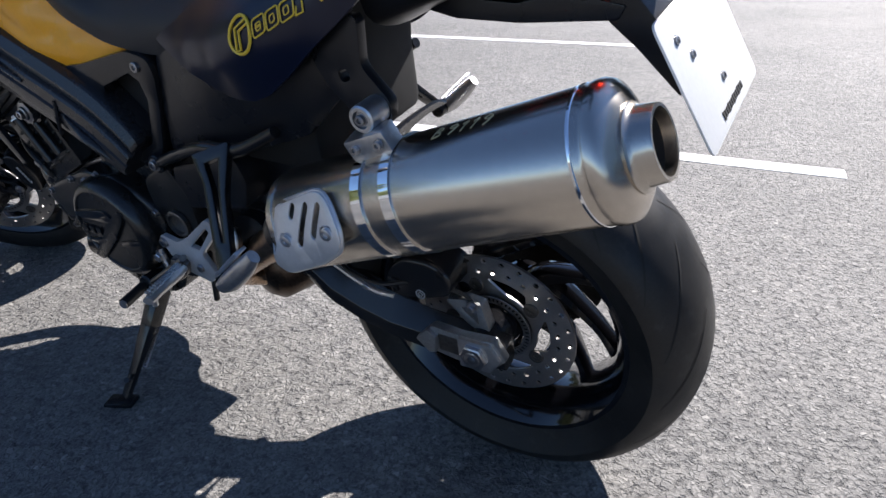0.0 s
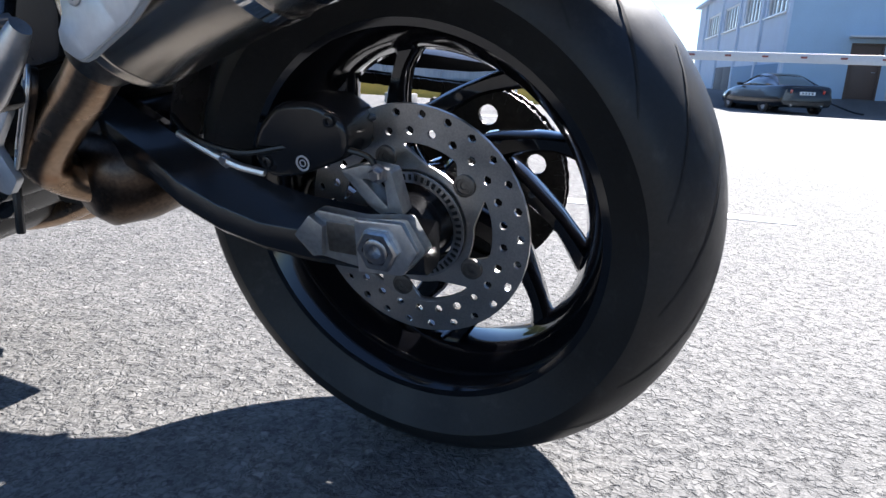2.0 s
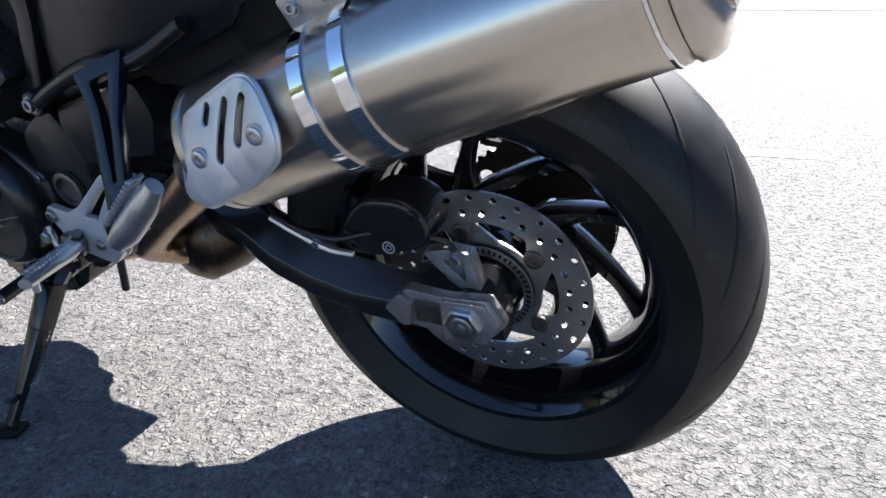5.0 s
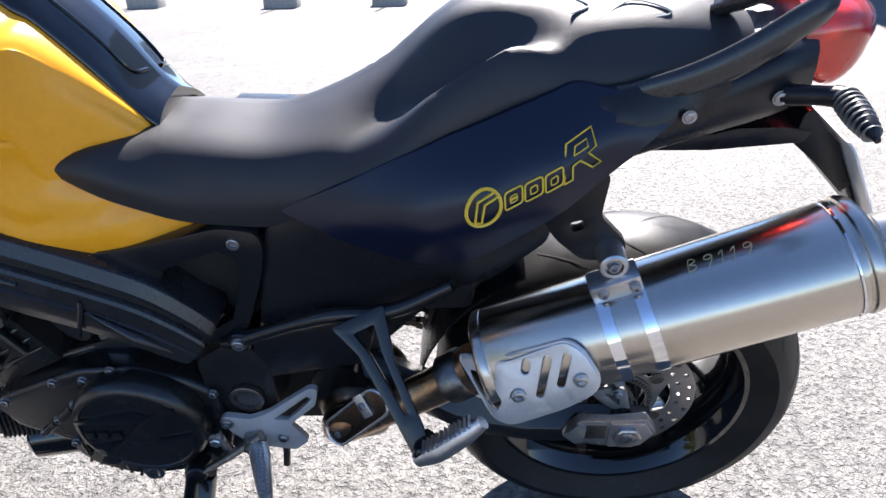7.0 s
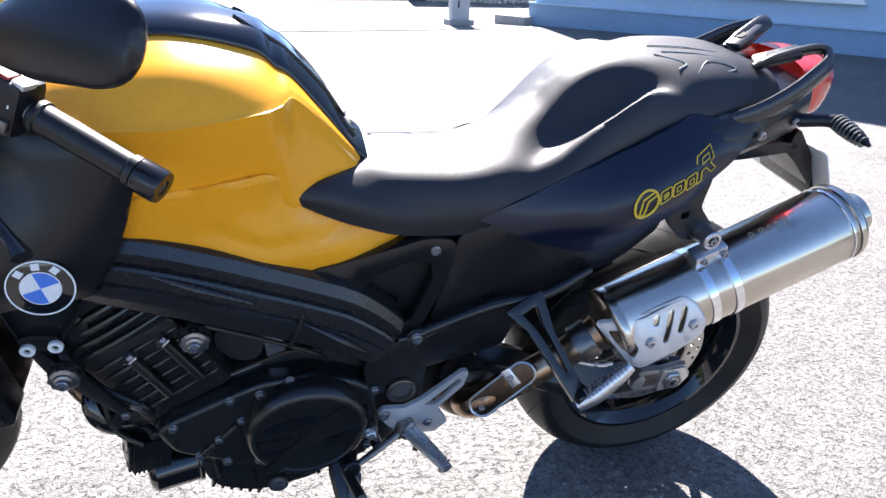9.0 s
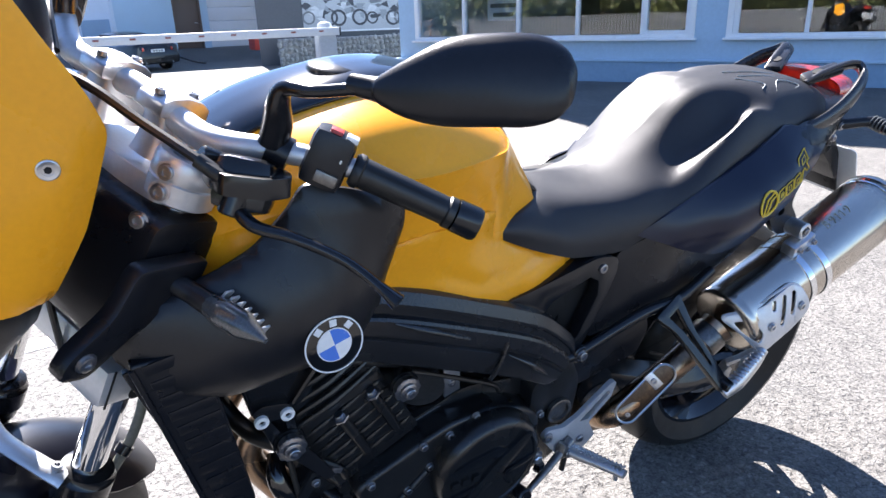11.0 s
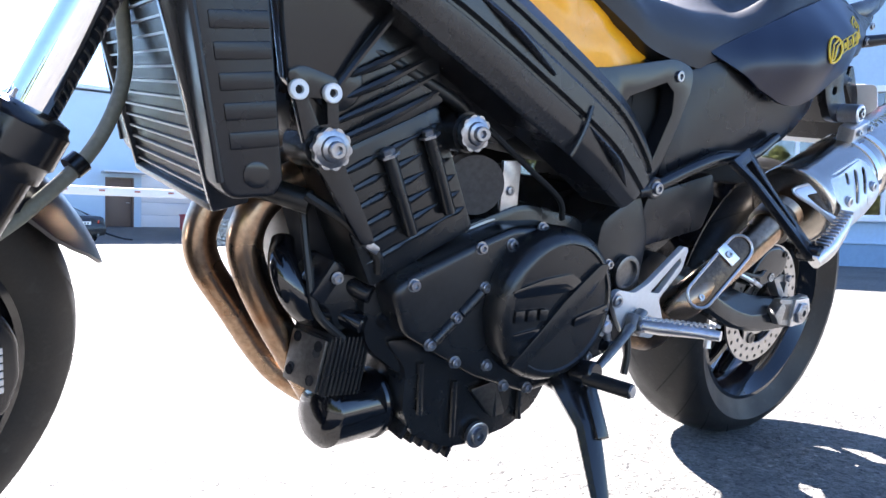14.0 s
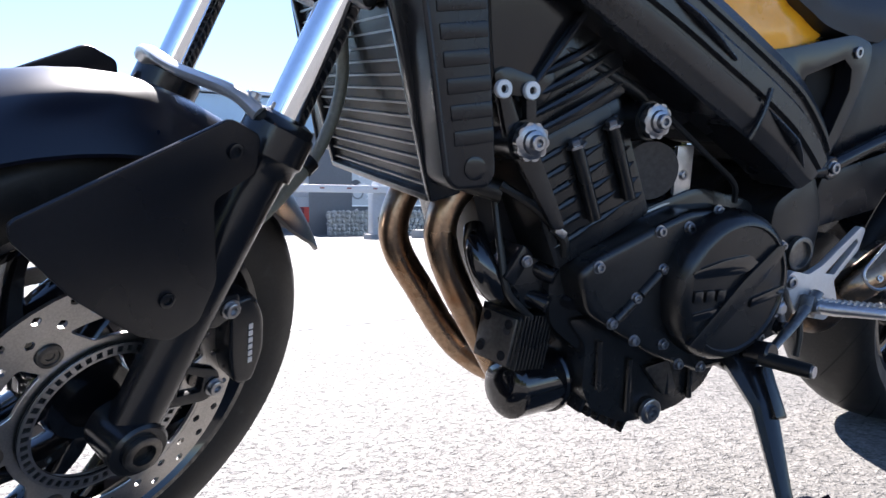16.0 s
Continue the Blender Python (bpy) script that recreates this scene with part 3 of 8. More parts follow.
part("chain_guard", prism([(-0.40, 0.470), (-0.36, 0.510), (-0.10, 0.480), (0.03, 0.466), (0.058, 0.460), (0.0, 0.456), (-0.12, 0.460), (-0.30, 0.482)], 0.072, 0.12, 0.003, 0.004), M_PLASTIC, swing, "black plastic chain guard")
hug = bmesh.new()
rows = []
for a in np.linspace(2.08, 2.95, 12):
    rows.append([Vector((0.338 * math.cos(a), y, REAR.z + (0.338 - 0.25 * (abs(y) / 0.1) ** 4 * 0.08) * math.sin(a))) for y in np.linspace(-0.10, 0.10, 9)])
skin(hug, rows, closed=False, caps=False)
ext = bmesh.ops.extrude_face_region(hug, geom=list(hug.faces))
bmesh.ops.translate(hug, vec=(-0.002, 0, 0.004), verts=[v for v in ext["geom"] if isinstance(v, bmesh.types.BMVert)])
part("inner_mudguard", body([(-0.545, [(0, 0.62), (0.09, 0.62), (0.105, 0.56), (0.10, 0.42), (0, 0.40)]), (-0.43, [(0, 0.66), (0.09, 0.66), (0.11, 0.60), (0.105, 0.44), (0, 0.42)]), (-0.34, [(0, 0.70), (0.09, 0.70), (0.11, 0.65), (0.105, 0.52), (0, 0.50)]), (-0.25, [(0, 0.76), (0.09, 0.76), (0.11, 0.72), (0.105, 0.62), (0, 0.61)])], 4, 3), M_PLASTIC, BIKE, "black inner mudguard and shock cover")
part("rear_hugger", hug, M_PLASTIC, swing, "black inner mudguard over the tyre")

# ---------------------------------------------------------------- exhaust
MU0, MUD = Vector((0, -0.205, 0.633)), Vector((1, 0.037, 0.388)).normalized()


def mu(s):
    return MU0 + MUD * s


muf = part("muffler", lathe([(-0.241, 0.030), (-0.243, 0.062), (-0.242, 0.0675), (-0.239, 0.0712), (-0.235, 0.0722), (-0.227, 0.0722), (-0.226, 0.0712), (-0.2235, 0.0712), (-0.2225, 0.072), (0.214, 0.072), (0.216, 0.0705), (0.220, 0.0705), (0.222, 0.0735), (0.230, 0.0735), (0.237, 0.070), (0.243, 0.060), (0.247, 0.050), (0.248, 0.046), (0.248, 0.034)], (0, 0, 0), (0, 0, 1), 64), M_BRUSHED, BIKE, "brushed titanium muffler with faint heat colours")
MUX = Matrix.Translation(MU0) @ MUD.to_track_quat("Z", "Y").to_matrix().to_4x4()
muf.matrix_basis = MUX
part("muffler_seam", lathe([(0.206, 0.0718), (0.207, 0.0732), (0.2095, 0.0732), (0.2105, 0.0718)], MU0, MUD, 64, closed=True), M_CHROME, muf)
part("muffler_outlet", lathe([(0.238, 0.044), (0.250, 0.046), (0.252, 0.042), (0.256, 0.040), (0.271, 0.0385), (0.274, 0.0375), (0.274, 0.0335), (0.264, 0.033), (0.21, 0.033), (0.21, 0.0)], mu(0), MUD, 48), M_STEEL, muf, "polished outlet pipe")
part("outlet_bore", lathe([(0.242, 0.0), (0.242, 0.0328), (0.261, 0.0328)], mu(0), MUD, 40, caps=False), M_DARK, muf)
for s0 in (-0.068, -0.022):
    st = bmesh.new()
    lathe([(s0 - 0.0075, 0.0722), (s0 - 0.0075, 0.0742), (s0 + 0.0075, 0.0742), (s0 + 0.0075, 0.0722)], MU0, MUD, 64, st, closed=True)
    part("clamp_strap", st, M_CHROME, muf, "polished steel clamp strap")
strap_up = MUD.cross(Vector((0, 1, 0))) * -1.0
if strap_up.z < 0:
    strap_up = -strap_up
hd = (strap_up + Vector((0, -0.18, 0))).normalized()
hp = mu(-0.045) + hd * 0.078
hm = Matrix((MUD, MUD.cross(hd) * -1, hd)).transposed()
hang = part("hanger_block", box(hp + hd * 0.006, (0.062, 0.030, 0.030), hm, 0.004), M_ALU, muf, "machined hanger block")
bolt(hang, hp + Vector((-0.017, -0.017, 0.000)), (0, -1, 0.1), 0.0055, 0.006, M_BOLT)
bolt(hang, hp + Vector((0.019, -0.018, 0.012)), (0, -1, 0.1), 0.0055, 0.006, M_BOLT)
part("hanger_bush", lathe([(0, 0.017), (0.034, 0.017), (0.036, 0.015), (0.036, 0.011), (0.030, 0.010), (0.030, 0)], (-0.077, -0.196, 0.724), (0, -1, 0), 32), M_ALU, hang, "silver rubber-mounted bush")
bolt(hang, (-0.077, -0.228, 0.724), (0, -1, 0), 0.0065, 0.007, M_BOLT)
part("hanger_bracket", prism([(-0.170, 0.81), (-0.160, 0.766), (-0.142, 0.738), (-0.110, 0.708), (-0.062, 0.706), (-0.056, 0.732), (-0.092, 0.772), (-0.086, 0.83), (-0.16, 0.83)], -0.196, -0.180, 0.004, 0.01, holes=[[(-0.128, 0.764), (-0.112, 0.768), (-0.110, 0.754), (-0.124, 0.750)]]), M_PLASTIC, BIKE, "black cast hanger bracket")
# letters and figures written by hand along the can
can_side = (Vector((0, -1, 0)) + MUD * MUD.y).normalized()
can_up = can_side.cross(MUD)
can_up = can_up if can_up.z > 0 else -can_up
PEN = {"B": [(0, 0), (0, 1), (0.006, 0.92), (0.0075, 0.72), (0.001, 0.54), (0.0085, 0.40), (0.008, 0.12), (0, 0)],
       "9": [(0.010, 0.78), (0.006, 1.0), (0.001, 0.88), (0.0015, 0.62), (0.007, 0.58), (0.010, 0.80), (0.009, 0.40), (0.005, 0)],
       "1": [(0, 0.72), (0.0045, 1.0), (0.0035, 0)]}
scr = bmesh.new()
for ch_, s0 in zip("B9119", (0.0395, 0.0575, 0.0750, 0.0890, 0.1030)):
    stroke = []
    for u, v in PEN[ch_]:
        a = radians(72 + 14 * v)
        stroke.append(mu(s0 + u + 0.004 * v) + (can_side * math.cos(a) + can_up * math.sin(a)) * 0.0723)
    tube(stroke, 0.00065, 5, 2, bm=scr)
part("pen_writing", scr, mat("pale_paint_pen", (0.44, 0.38, 0.22), 0.6, vary=0.2), muf, "pale handwriting in paint pen")

for ob in muf.children:
    ob.matrix_parent_inverse = MUX.inverted()

# heat shield with slots
shield_out = [(-0.264, 0.574), (-0.236, 0.590), (-0.136, 0.642), (-0.112, 0.634), (-0.090, 0.602), (-0.093, 0.576), (-0.128, 0.548), (-0.194, 0.514), (-0.216, 0.526), (-0.236, 0.550)]


def shield_y(x, z):
    """The plate hugs the round can: it bends inwards towards its top."""
    h = max(0.0, (z - 0.53) * 0.907 - (x + 0.209) * 0.422)
    return 0.024 * min(1.0, (h / 0.065) ** 1.6) + 0.9 * max(0.0, -0.215 - x)


def slot(cx, cz, ln, w=0.005, ang=81):
    u, v = Vector((math.cos(radians(ang)), math.sin(radians(ang)))), Vector((-math.sin(radians(ang)), math.cos(radians(ang))))
    out = []
    for sgn in (1, -1):
        for t in np.linspace(-90, 90, 7):
            q = Vector((cx, cz)) + sgn * u * ln / 2 + sgn * (u * math.cos(radians(t)) + v * math.sin(radians(t))) * w
            out.append((q.x, q.y))
    return out


hsb = prism(shield_out, -0.296, -0.2925, 0.0012, 0.012, holes=[slot(-0.179, 0.605, 0.010), slot(-0.157, 0.594, 0.048), slot(-0.133, 0.606, 0.036), [(-0.249, 0.570), (-0.224, 0.580), (-0.207, 0.556), (-0.214, 0.538), (-0.236, 0.552)]])
bmesh.ops.triangulate(hsb, faces=hsb.faces)
bmesh.ops.subdivide_edges(hsb, edges=[e for e in hsb.edges if e.calc_length() > 0.03], cuts=2)
for v in hsb.verts:
    v.co.y += shield_y(v.co.x, v.co.z)
hs = part("heat_shield", hsb, M_SILVER, BIKE, "silver slotted heat shield", smooth=60)
part("shield_rim", tube([(x, -0.291 + shield_y(x, z), z) for x, z in round_poly(shield_out, 0.012)] + [(round_poly(shield_out, 0.012)[0][0], -0.291 + shield_y(*round_poly(shield_out, 0.012)[0]), round_poly(shield_out, 0.012)[0][1])], 0.0030, 6, 1), M_SILVER, hs)
for x, z in ((-0.187, 0.567), (-0.112, 0.597)):
    bolt(hs, (x, -0.295 + shield_y(x, z), z), (0, -1, 0), 0.0085, 0.005, M_ALU)
    part("shield_spacer", cyl((x, -0.293, z), (x + 0.01, -0.235, z + 0.01), 0.007, seg=12), M_BOLT, hs)

# link pipe, its cover, collector can
lp = part("link_pipe", tube([(-0.436, -0.115, 0.322), (-0.458, -0.155, 0.345), (-0.446, -0.190, 0.379), (-0.38, -0.201, 0.430), (-0.31, -0.207, 0.479), (-0.262, -0.212, 0.520), (-0.24, -0.214, 0.538)], [0.028, 0.029, 0.029, 0.0275, 0.0275, 0.029, 0.034], 24), M_HEADER, BIKE, "bronze heat-tinted link pipe")
part("pipe_sleeve", lathe([(0, 0.0315), (0.0, 0.036), (0.03, 0.0365), (0.034, 0.034)], (-0.278, -0.210, 0.506), (0.06, -0.002, 0.045), 28), M_CAN, lp)
u0, n0 = Vector((0.778, 0, 0.628)), Vector((0, -1, 0))
u1 = Vector((0.098, -0.021, 0.104)).normalized()
n1 = Vector((-0.25, -0.80, 0.50))
n1 = (n1 - u1 * n1.dot(u1)).normalized()
turn_ = Matrix((u1, n1, u1.cross(n1))).transposed() @ Matrix((u0, n0, u0.cross(n0)))
CVX = Matrix.Translation(Vector((-0.413, -0.2155, 0.432)) + n1 * 0.006) @ turn_.to_4x4() @ Matrix.Translation((0.4145, 0.241, -0.411))
cu, cw = Vector((0.738, 0.675)), Vector((-0.675, 0.738))
cover_out = []
for end in (1, -1):
    for a in np.linspace(-90, 90, 9):
        q = Vector((-0.4145, 0.411)) + end * cu * 0.052 + end * 0.0215 * (cu * math.cos(radians(a)) + cw * math.sin(radians(a)))
        cover_out.append((q.x, q.y))
cv = part("pipe_cover", prism(cover_out, -0.241, -0.233, 0.002), M_SCORCHED, lp, "riveted pipe cover in tinted steel", CVX)
part("cover_frame", tube([(x, -0.2425, z) for x, z in cover_out + cover_out[:1]], 0.0024, 6, 1), M_ALU, cv, "bright wire rim", CVX)
part("cover_clip", box((-0.398, -0.243, 0.437), (0.020, 0.006, 0.036), rot(0, -38, 0), 0.002), M_ALU, cv, "shiny square clip", CVX)
bolt(cv, (-0.398, -0.245, 0.437), (0, -1, 0), 0.006, 0.005, M_BOLT, xf=CVX)
bolt(cv, (-0.452, -0.242, 0.372), (0, -1, 0), 0.005, 0.004, M_BOLT, xf=CVX)
part("collector_can", lathe([(0, 0.02), (0.004, 0.046), (0.020, 0.064), (0.07, 0.072), (0.13, 0.068), (0.15, 0.05), (0.154, 0.03)], (-0.450, -0.150, 0.332), (0.25, 1.0, 0.05), 40), M_SCORCHED, BIKE, "dull dark steel collector can")


# ---------------------------------------------------------------- tank, seat, tail
tank_sec = [
    (-1.195, [(0, 0.955), (0.055, 0.950), (0.105, 0.925), (0.135, 0.880), (0.150, 0.82), (0.140, 0.74)]),
    (-1.10, [(0, 1.006), (0.070, 0.998), (0.140, 0.975), (0.185, 0.925), (0.188, 0.85), (0.165, 0.735)]),
    (-1.00, [(0, 1.035), (0.075, 1.026), (0.155, 1.002), (0.205, 0.952), (0.192, 0.86), (0.165, 0.725)]),
    (-0.90, [(0, 1.046), (0.075, 1.036), (0.158, 1.012), (0.210, 0.955), (0.186, 0.855), (0.160, 0.715)]),
    (-0.80, [(0, 1.030), (0.072, 1.016), (0.140, 0.998), (0.192, 0.960), (0.166, 0.845), (0.152, 0.70)]),
]
tank_sec = [(x, pr[:3] + [(pr[3][0] - 0.004, pr[3][1] + 0.010), (pr[3][0] - 0.001, pr[3][1] - 0.006)] + pr[4:]) for x, pr in tank_sec]
# the knee facet: sharp corner at the rear of each shoulder
tank_sec += [
    (-0.768, [(0, 1.010), (0.071, 0.992), (0.128, 0.984), (0.163, 0.968), (0.168, 0.954), (0.163, 0.855), (0.150, 0.70)]),
    (-0.746, [(0, 0.994), (0.070, 0.976), (0.110, 0.973), (0.132, 0.965), (0.139, 0.953), (0.152, 0.868), (0.147, 0.70)]),
    (-0.70, [(0, 0.940), (0.069, 0.918), (0.095, 0.916), (0.108, 0.910), (0.112, 0.900), (0.125, 0.864), (0.140, 0.705)]),
    (-0.66, [(0, 0.875), (0.062, 0.862), (0.080, 0.862), (0.090, 0.861), (0.095, 0.852), (0.108, 0.83), (0.125, 0.715)]),
    (-0.645, [(0, 0.852), (0.060, 0.840), (0.070, 0.838), (0.082, 0.832), (0.086, 0.826), (0.100, 0.80), (0.120, 0.72)]),
]


def far_drop(bm, stops, k):
    """The far half falls away more steeply than the near one, by k, over the stretch of x that stops give."""
    for v in bm.verts:
        if v.co.y > 0:
            v.co.z -= k * v.co.y * float(np.interp(v.co.x, *zip(*stops)))
    return bm


TANK_FALL = ((-0.86, 0.0), (-0.76, 0.8), (-0.72, 1.0))
tank = part("fuel_tank", far_drop(body(tank_sec, 6, 5), TANK_FALL, 0.5), M_YELLOW, BIKE, "sunset yellow painted fuel tank", smooth=24)
fin = [(-0.985, 0.86), (-0.985, 0.792), (-0.892, 0.752), (-0.80, 0.717), (-0.722, 0.694), (-0.656, 0.711), (-0.578, 0.746), (-0.645, 0.776), (-0.708, 0.798), (-0.742, 0.829), (-0.70, 0.845), (-0.80, 0.875)]
fin_s = spline_surface([(-0.985, 0.86, -0.200), (-0.985, 0.79, -0.186), (-0.86, 0.80, -0.178), (-0.80, 0.87, -0.180), (-0.72, 0.696, -0.166), (-0.578, 0.746, -0.140), (-0.74, 0.83, -0.142), (-0.645, 0.776, -0.142), (-0.708, 0.798, -0.144), (-0.70, 0.752, -0.168), (-0.80, 0.76, -0.182), (-0.65, 0.735, -0.158)])


def fin_fold(x, z):
    """The flank with its pressed fold: a lip above, a hollow below that fades out at both ends."""
    zc = 0.768 + 0.45 * max(0.0, -0.80 - x) + 0.32 * max(0.0, x + 0.72)
    ends = min(1.0, max(0.0, (x + 0.90) / 0.08)) * min(1.0, max(0.0, (-0.61 - x) / 0.08))
    d = z - zc
    return fin_s(x, z) + ends * ((0.0045 * math.exp(-((d + 0.012) / 0.012) ** 2)) if d < 0.0 else 0.0016 * math.exp(-(d / 0.006) ** 2) - 0.0015 * math.exp(-((d - 0.020) / 0.016) ** 2))


for turn in (lambda b: b, flip):
    part("tank_side_panel", turn(panel(fin, fin_fold, 0.006, 0.007, 0.003)), M_YELLOW, tank, "sharp-edged yellow lower flank")
sp = []
for x, pr in tank_sec:
    z0 = pr[0][1]
    ze = pr[1][1]
    sp.append((x + (0.006 if x > -0.65 else 0), [(0, z0 + 0.010), (0.045, z0 + 0.008), (0.070, (z0 + ze) / 2 + 0.007), (0.085, ze + 0.002), (0.080, ze - 0.014)]))
part("tank_spine", far_drop(body(sp, 6, 4), TANK_FALL, 0.5), M_GLOSSBLACK, tank, "gloss dark centre cover")
part("filler_cap", lathe([(0, 0.044), (0.006, 0.044), (0.009, 0.040), (0.009, 0.0)], (-0.95, 0, 1.0435), (0.05, 0, 1), 40), M_BLACK, tank)
# inset on the spine
for side in (-1, 1):
    part("spine_inset", tube([(-0.815, side * 0.030, 1.0445), (-0.80, side * 0.045, 1.0375), (-0.75, side * 0.050, 1.0045), (-0.70, side * 0.050, 0.9475), (-0.672, side * 0.046, 0.9035), (-0.664, side * 0.020, 0.8935)], 0.0028, 8) if side < 0 else far_drop(tube([(-0.815, 0.030, 1.0445), (-0.80, 0.045, 1.0375), (-0.75, 0.050, 1.0045), (-0.70, 0.050, 0.9475), (-0.672, 0.046, 0.9035), (-0.664, 0.020, 0.8935)], 0.0028, 8), TANK_FALL, 0.5), M_GLOSSBLACK, tank)

seat_sec = [
    (-0.757, [(0, 0.79), (0.06, 0.80), (0.11, 0.812), (0.142, 0.830), (0.152, 0.824), (0.150, 0.812)]),
    (-0.705, [(0, 0.80), (0.06, 0.81), (0.105, 0.828), (0.138, 0.843), (0.163, 0.820), (0.162, 0.788)]),
    (-0.655, [(0, 0.842), (0.045, 0.842), (0.085, 0.845), (0.124, 0.838), (0.164, 0.806), (0.165, 0.768)]),
    (-0.600, [(0, 0.842), (0.050, 0.842), (0.108, 0.838), (0.140, 0.823), (0.164, 0.786), (0.165, 0.750)]),
    (-0.500, [(0, 0.838), (0.060, 0.838), (0.124, 0.833), (0.153, 0.816), (0.170, 0.78), (0.166, 0.742)]),
    (-0.420, [(0, 0.863), (0.065, 0.858), (0.130, 0.842), (0.158, 0.820), (0.174, 0.79), (0.164, 0.752)]),
    (-0.350, [(0, 0.900), (0.055, 0.889), (0.104, 0.857), (0.146, 0.857), (0.178, 0.828), (0.170, 0.786)]),
    (-0.318, [(0, 0.925), (0.050, 0.912), (0.104, 0.869), (0.144, 0.880), (0.176, 0.846), (0.170, 0.802)]),
    (-0.290, [(0, 0.947), (0.050, 0.936), (0.107, 0.880), (0.145, 0.903), (0.174, 0.864), (0.170, 0.818)]),
    (-0.260, [(0, 0.964), (0.050, 0.956), (0.110, 0.894), (0.145, 0.923), (0.172, 0.880), (0.168, 0.833)]),
    (-0.225, [(0, 0.975), (0.052, 0.968), (0.108, 0.914), (0.139, 0.942), (0.168, 0.896), (0.165, 0.848)]),
    (-0.190, [(0, 0.980), (0.055, 0.975), (0.104, 0.942), (0.134, 0.952), (0.162, 0.907), (0.160, 0.864)]),
    (-0.120, [(0, 0.984), (0.065, 0.980), (0.112, 0.964), (0.140, 0.940), (0.156, 0.915), (0.154, 0.888)]),
    (0.000, [(0, 0.980), (0.060, 0.977), (0.098, 0.966), (0.122, 0.948), (0.138, 0.93), (0.140, 0.910)]),
    (0.080, [(0, 0.958), (0.050, 0.956), (0.078, 0.948), (0.096, 0.935), (0.104, 0.922), (0.104, 0.912)]),
]
pad = body(seat_sec, 5, 5)
xs = [s[0] for s in seat_sec]
for v in pad.verts:
    # the far half of the pillion step runs smoothly into its shoulder
    if -0.37 < v.co.x < -0.18 and 0.02 < v.co.y < 0.145 and v.co.z > 0.84:
        top, rim = (float(np.interp(v.co.x, xs, [s[1][k][1] for s in seat_sec])) for k in (0, 3))
        v.co.z = max(v.co.z, top + (rim - top) * (v.co.y / 0.145) ** 2)
SEAT_FALL = ((-0.70, 1.0), (-0.42, 1.0), (-0.33, 0.45), (-0.22, 0.0))
far_drop(pad, SEAT_FALL, 0.44)
seat = part("seat", pad, M_SEAT, BIKE, "black vinyl two-step seat with a fine grain")
# stitched outline on the pillion pad
st = bmesh.new()
for pts in ([(-0.10, -0.10, 0.970), (-0.06, -0.07, 0.981), (-0.02, -0.09, 0.973), (-0.06, -0.10, 0.968)], [(-0.14, 0.0, 0.985), (-0.08, -0.01, 0.985), (-0.02, -0.03, 0.981)], [(-0.13, -0.03, 0.984), (-0.07, -0.04, 0.983), (-0.02, -0.06, 0.978)], [(-0.15, -0.04, 0.983), (-0.11, -0.075, 0.979), (-0.13, -0.09, 0.974)]):
    tube(pts, 0.0011, 5, 4, bm=st)
part("seat_stitching", st, mat("pale_thread", (0.42, 0.42, 0.40), 0.85, vary=0.1), seat, "pale stitched emblem lines")
part("seat_base", body([(-0.60, [(0, 0.80), (0.10, 0.80), (0.140, 0.78), (0.138, 0.745)]), (-0.42, [(0, 0.80), (0.12, 0.79), (0.165, 0.77), (0.160, 0.735)]), (-0.25, [(0, 0.85), (0.13, 0.84), (0.172, 0.83), (0.165, 0.80)]), (-0.05, [(0, 0.92), (0.11, 0.92), (0.145, 0.905), (0.140, 0.885)]), (0.09, [(0, 0.93), (0.08, 0.93), (0.10, 0.92), (0.098, 0.895)])], 4, 3), M_PLASTIC, BIKE, "black seat base")

# tail cowl
tail_out = [(-0.482, 0.770), (-0.424, 0.750), (-0.370, 0.728), (-0.310, 0.712), (-0.268, 0.713), (-0.232, 0.728), (-0.186, 0.760), (-0.140, 0.796), (-0.095, 0.832), (-0.058, 0.863), (-0.022, 0.889), (-0.004, 0.902), (-0.006, 0.914), (-0.060, 0.914), (-0.130, 0.926), (-0.200, 0.899), (-0.270, 0.872), (-0.340, 0.839), (-0.410, 0.804)]
tail_s = spline_surface([(-0.482, 0.770, -0.170), (-0.41, 0.804, -0.176), (-0.34, 0.839, -0.181), (-0.27, 0.872, -0.179), (-0.20, 0.899, -0.172), (-0.13, 0.926, -0.160), (-0.05, 0.912, -0.168), (-0.006, 0.91, -0.168),
                         (-0.30, 0.775, -0.231), (-0.227, 0.816, -0.238), (-0.15, 0.850, -0.228), (-0.09, 0.876, -0.206), (-0.385, 0.765, -0.206), (-0.37, 0.728, -0.196), (-0.310, 0.712, -0.204), (-0.262, 0.714, -0.207), (-0.186, 0.760, -0.213), (-0.095, 0.832, -0.202), (-0.022, 0.889, -0.184)], 8e-4)
part("tail_cowl", far_drop(flip(panel(tail_out, tail_s, 0.006, 0.012, 0.012, 0.0)), SEAT_FALL, 0.44), M_NAVY, BIKE, "dark blue-black tail side panel")
tail = part("tail_cowl", panel(tail_out, tail_s, 0.006, 0.012, 0.012, 0.0), M_NAVY, BIKE, "dark blue-black tail side panel with a yellow badge")
# model badge drawn as plain outline shapes
dec = bmesh.new()


def on_tail(u, v):
    x = -0.246 + u * 0.90 - v * 0.10
    z = 0.801 + u * 0.385 + v * 0.98
    return Vector((x, tail_s(x, z) - 0.0016, z))


def loop_on(pts, r=0.0011, bm=None):
    tube([on_tail(u, v) for u, v in pts] + [on_tail(*pts[0])], r, 5, 1, bm=bm or dec, squash=1.0)


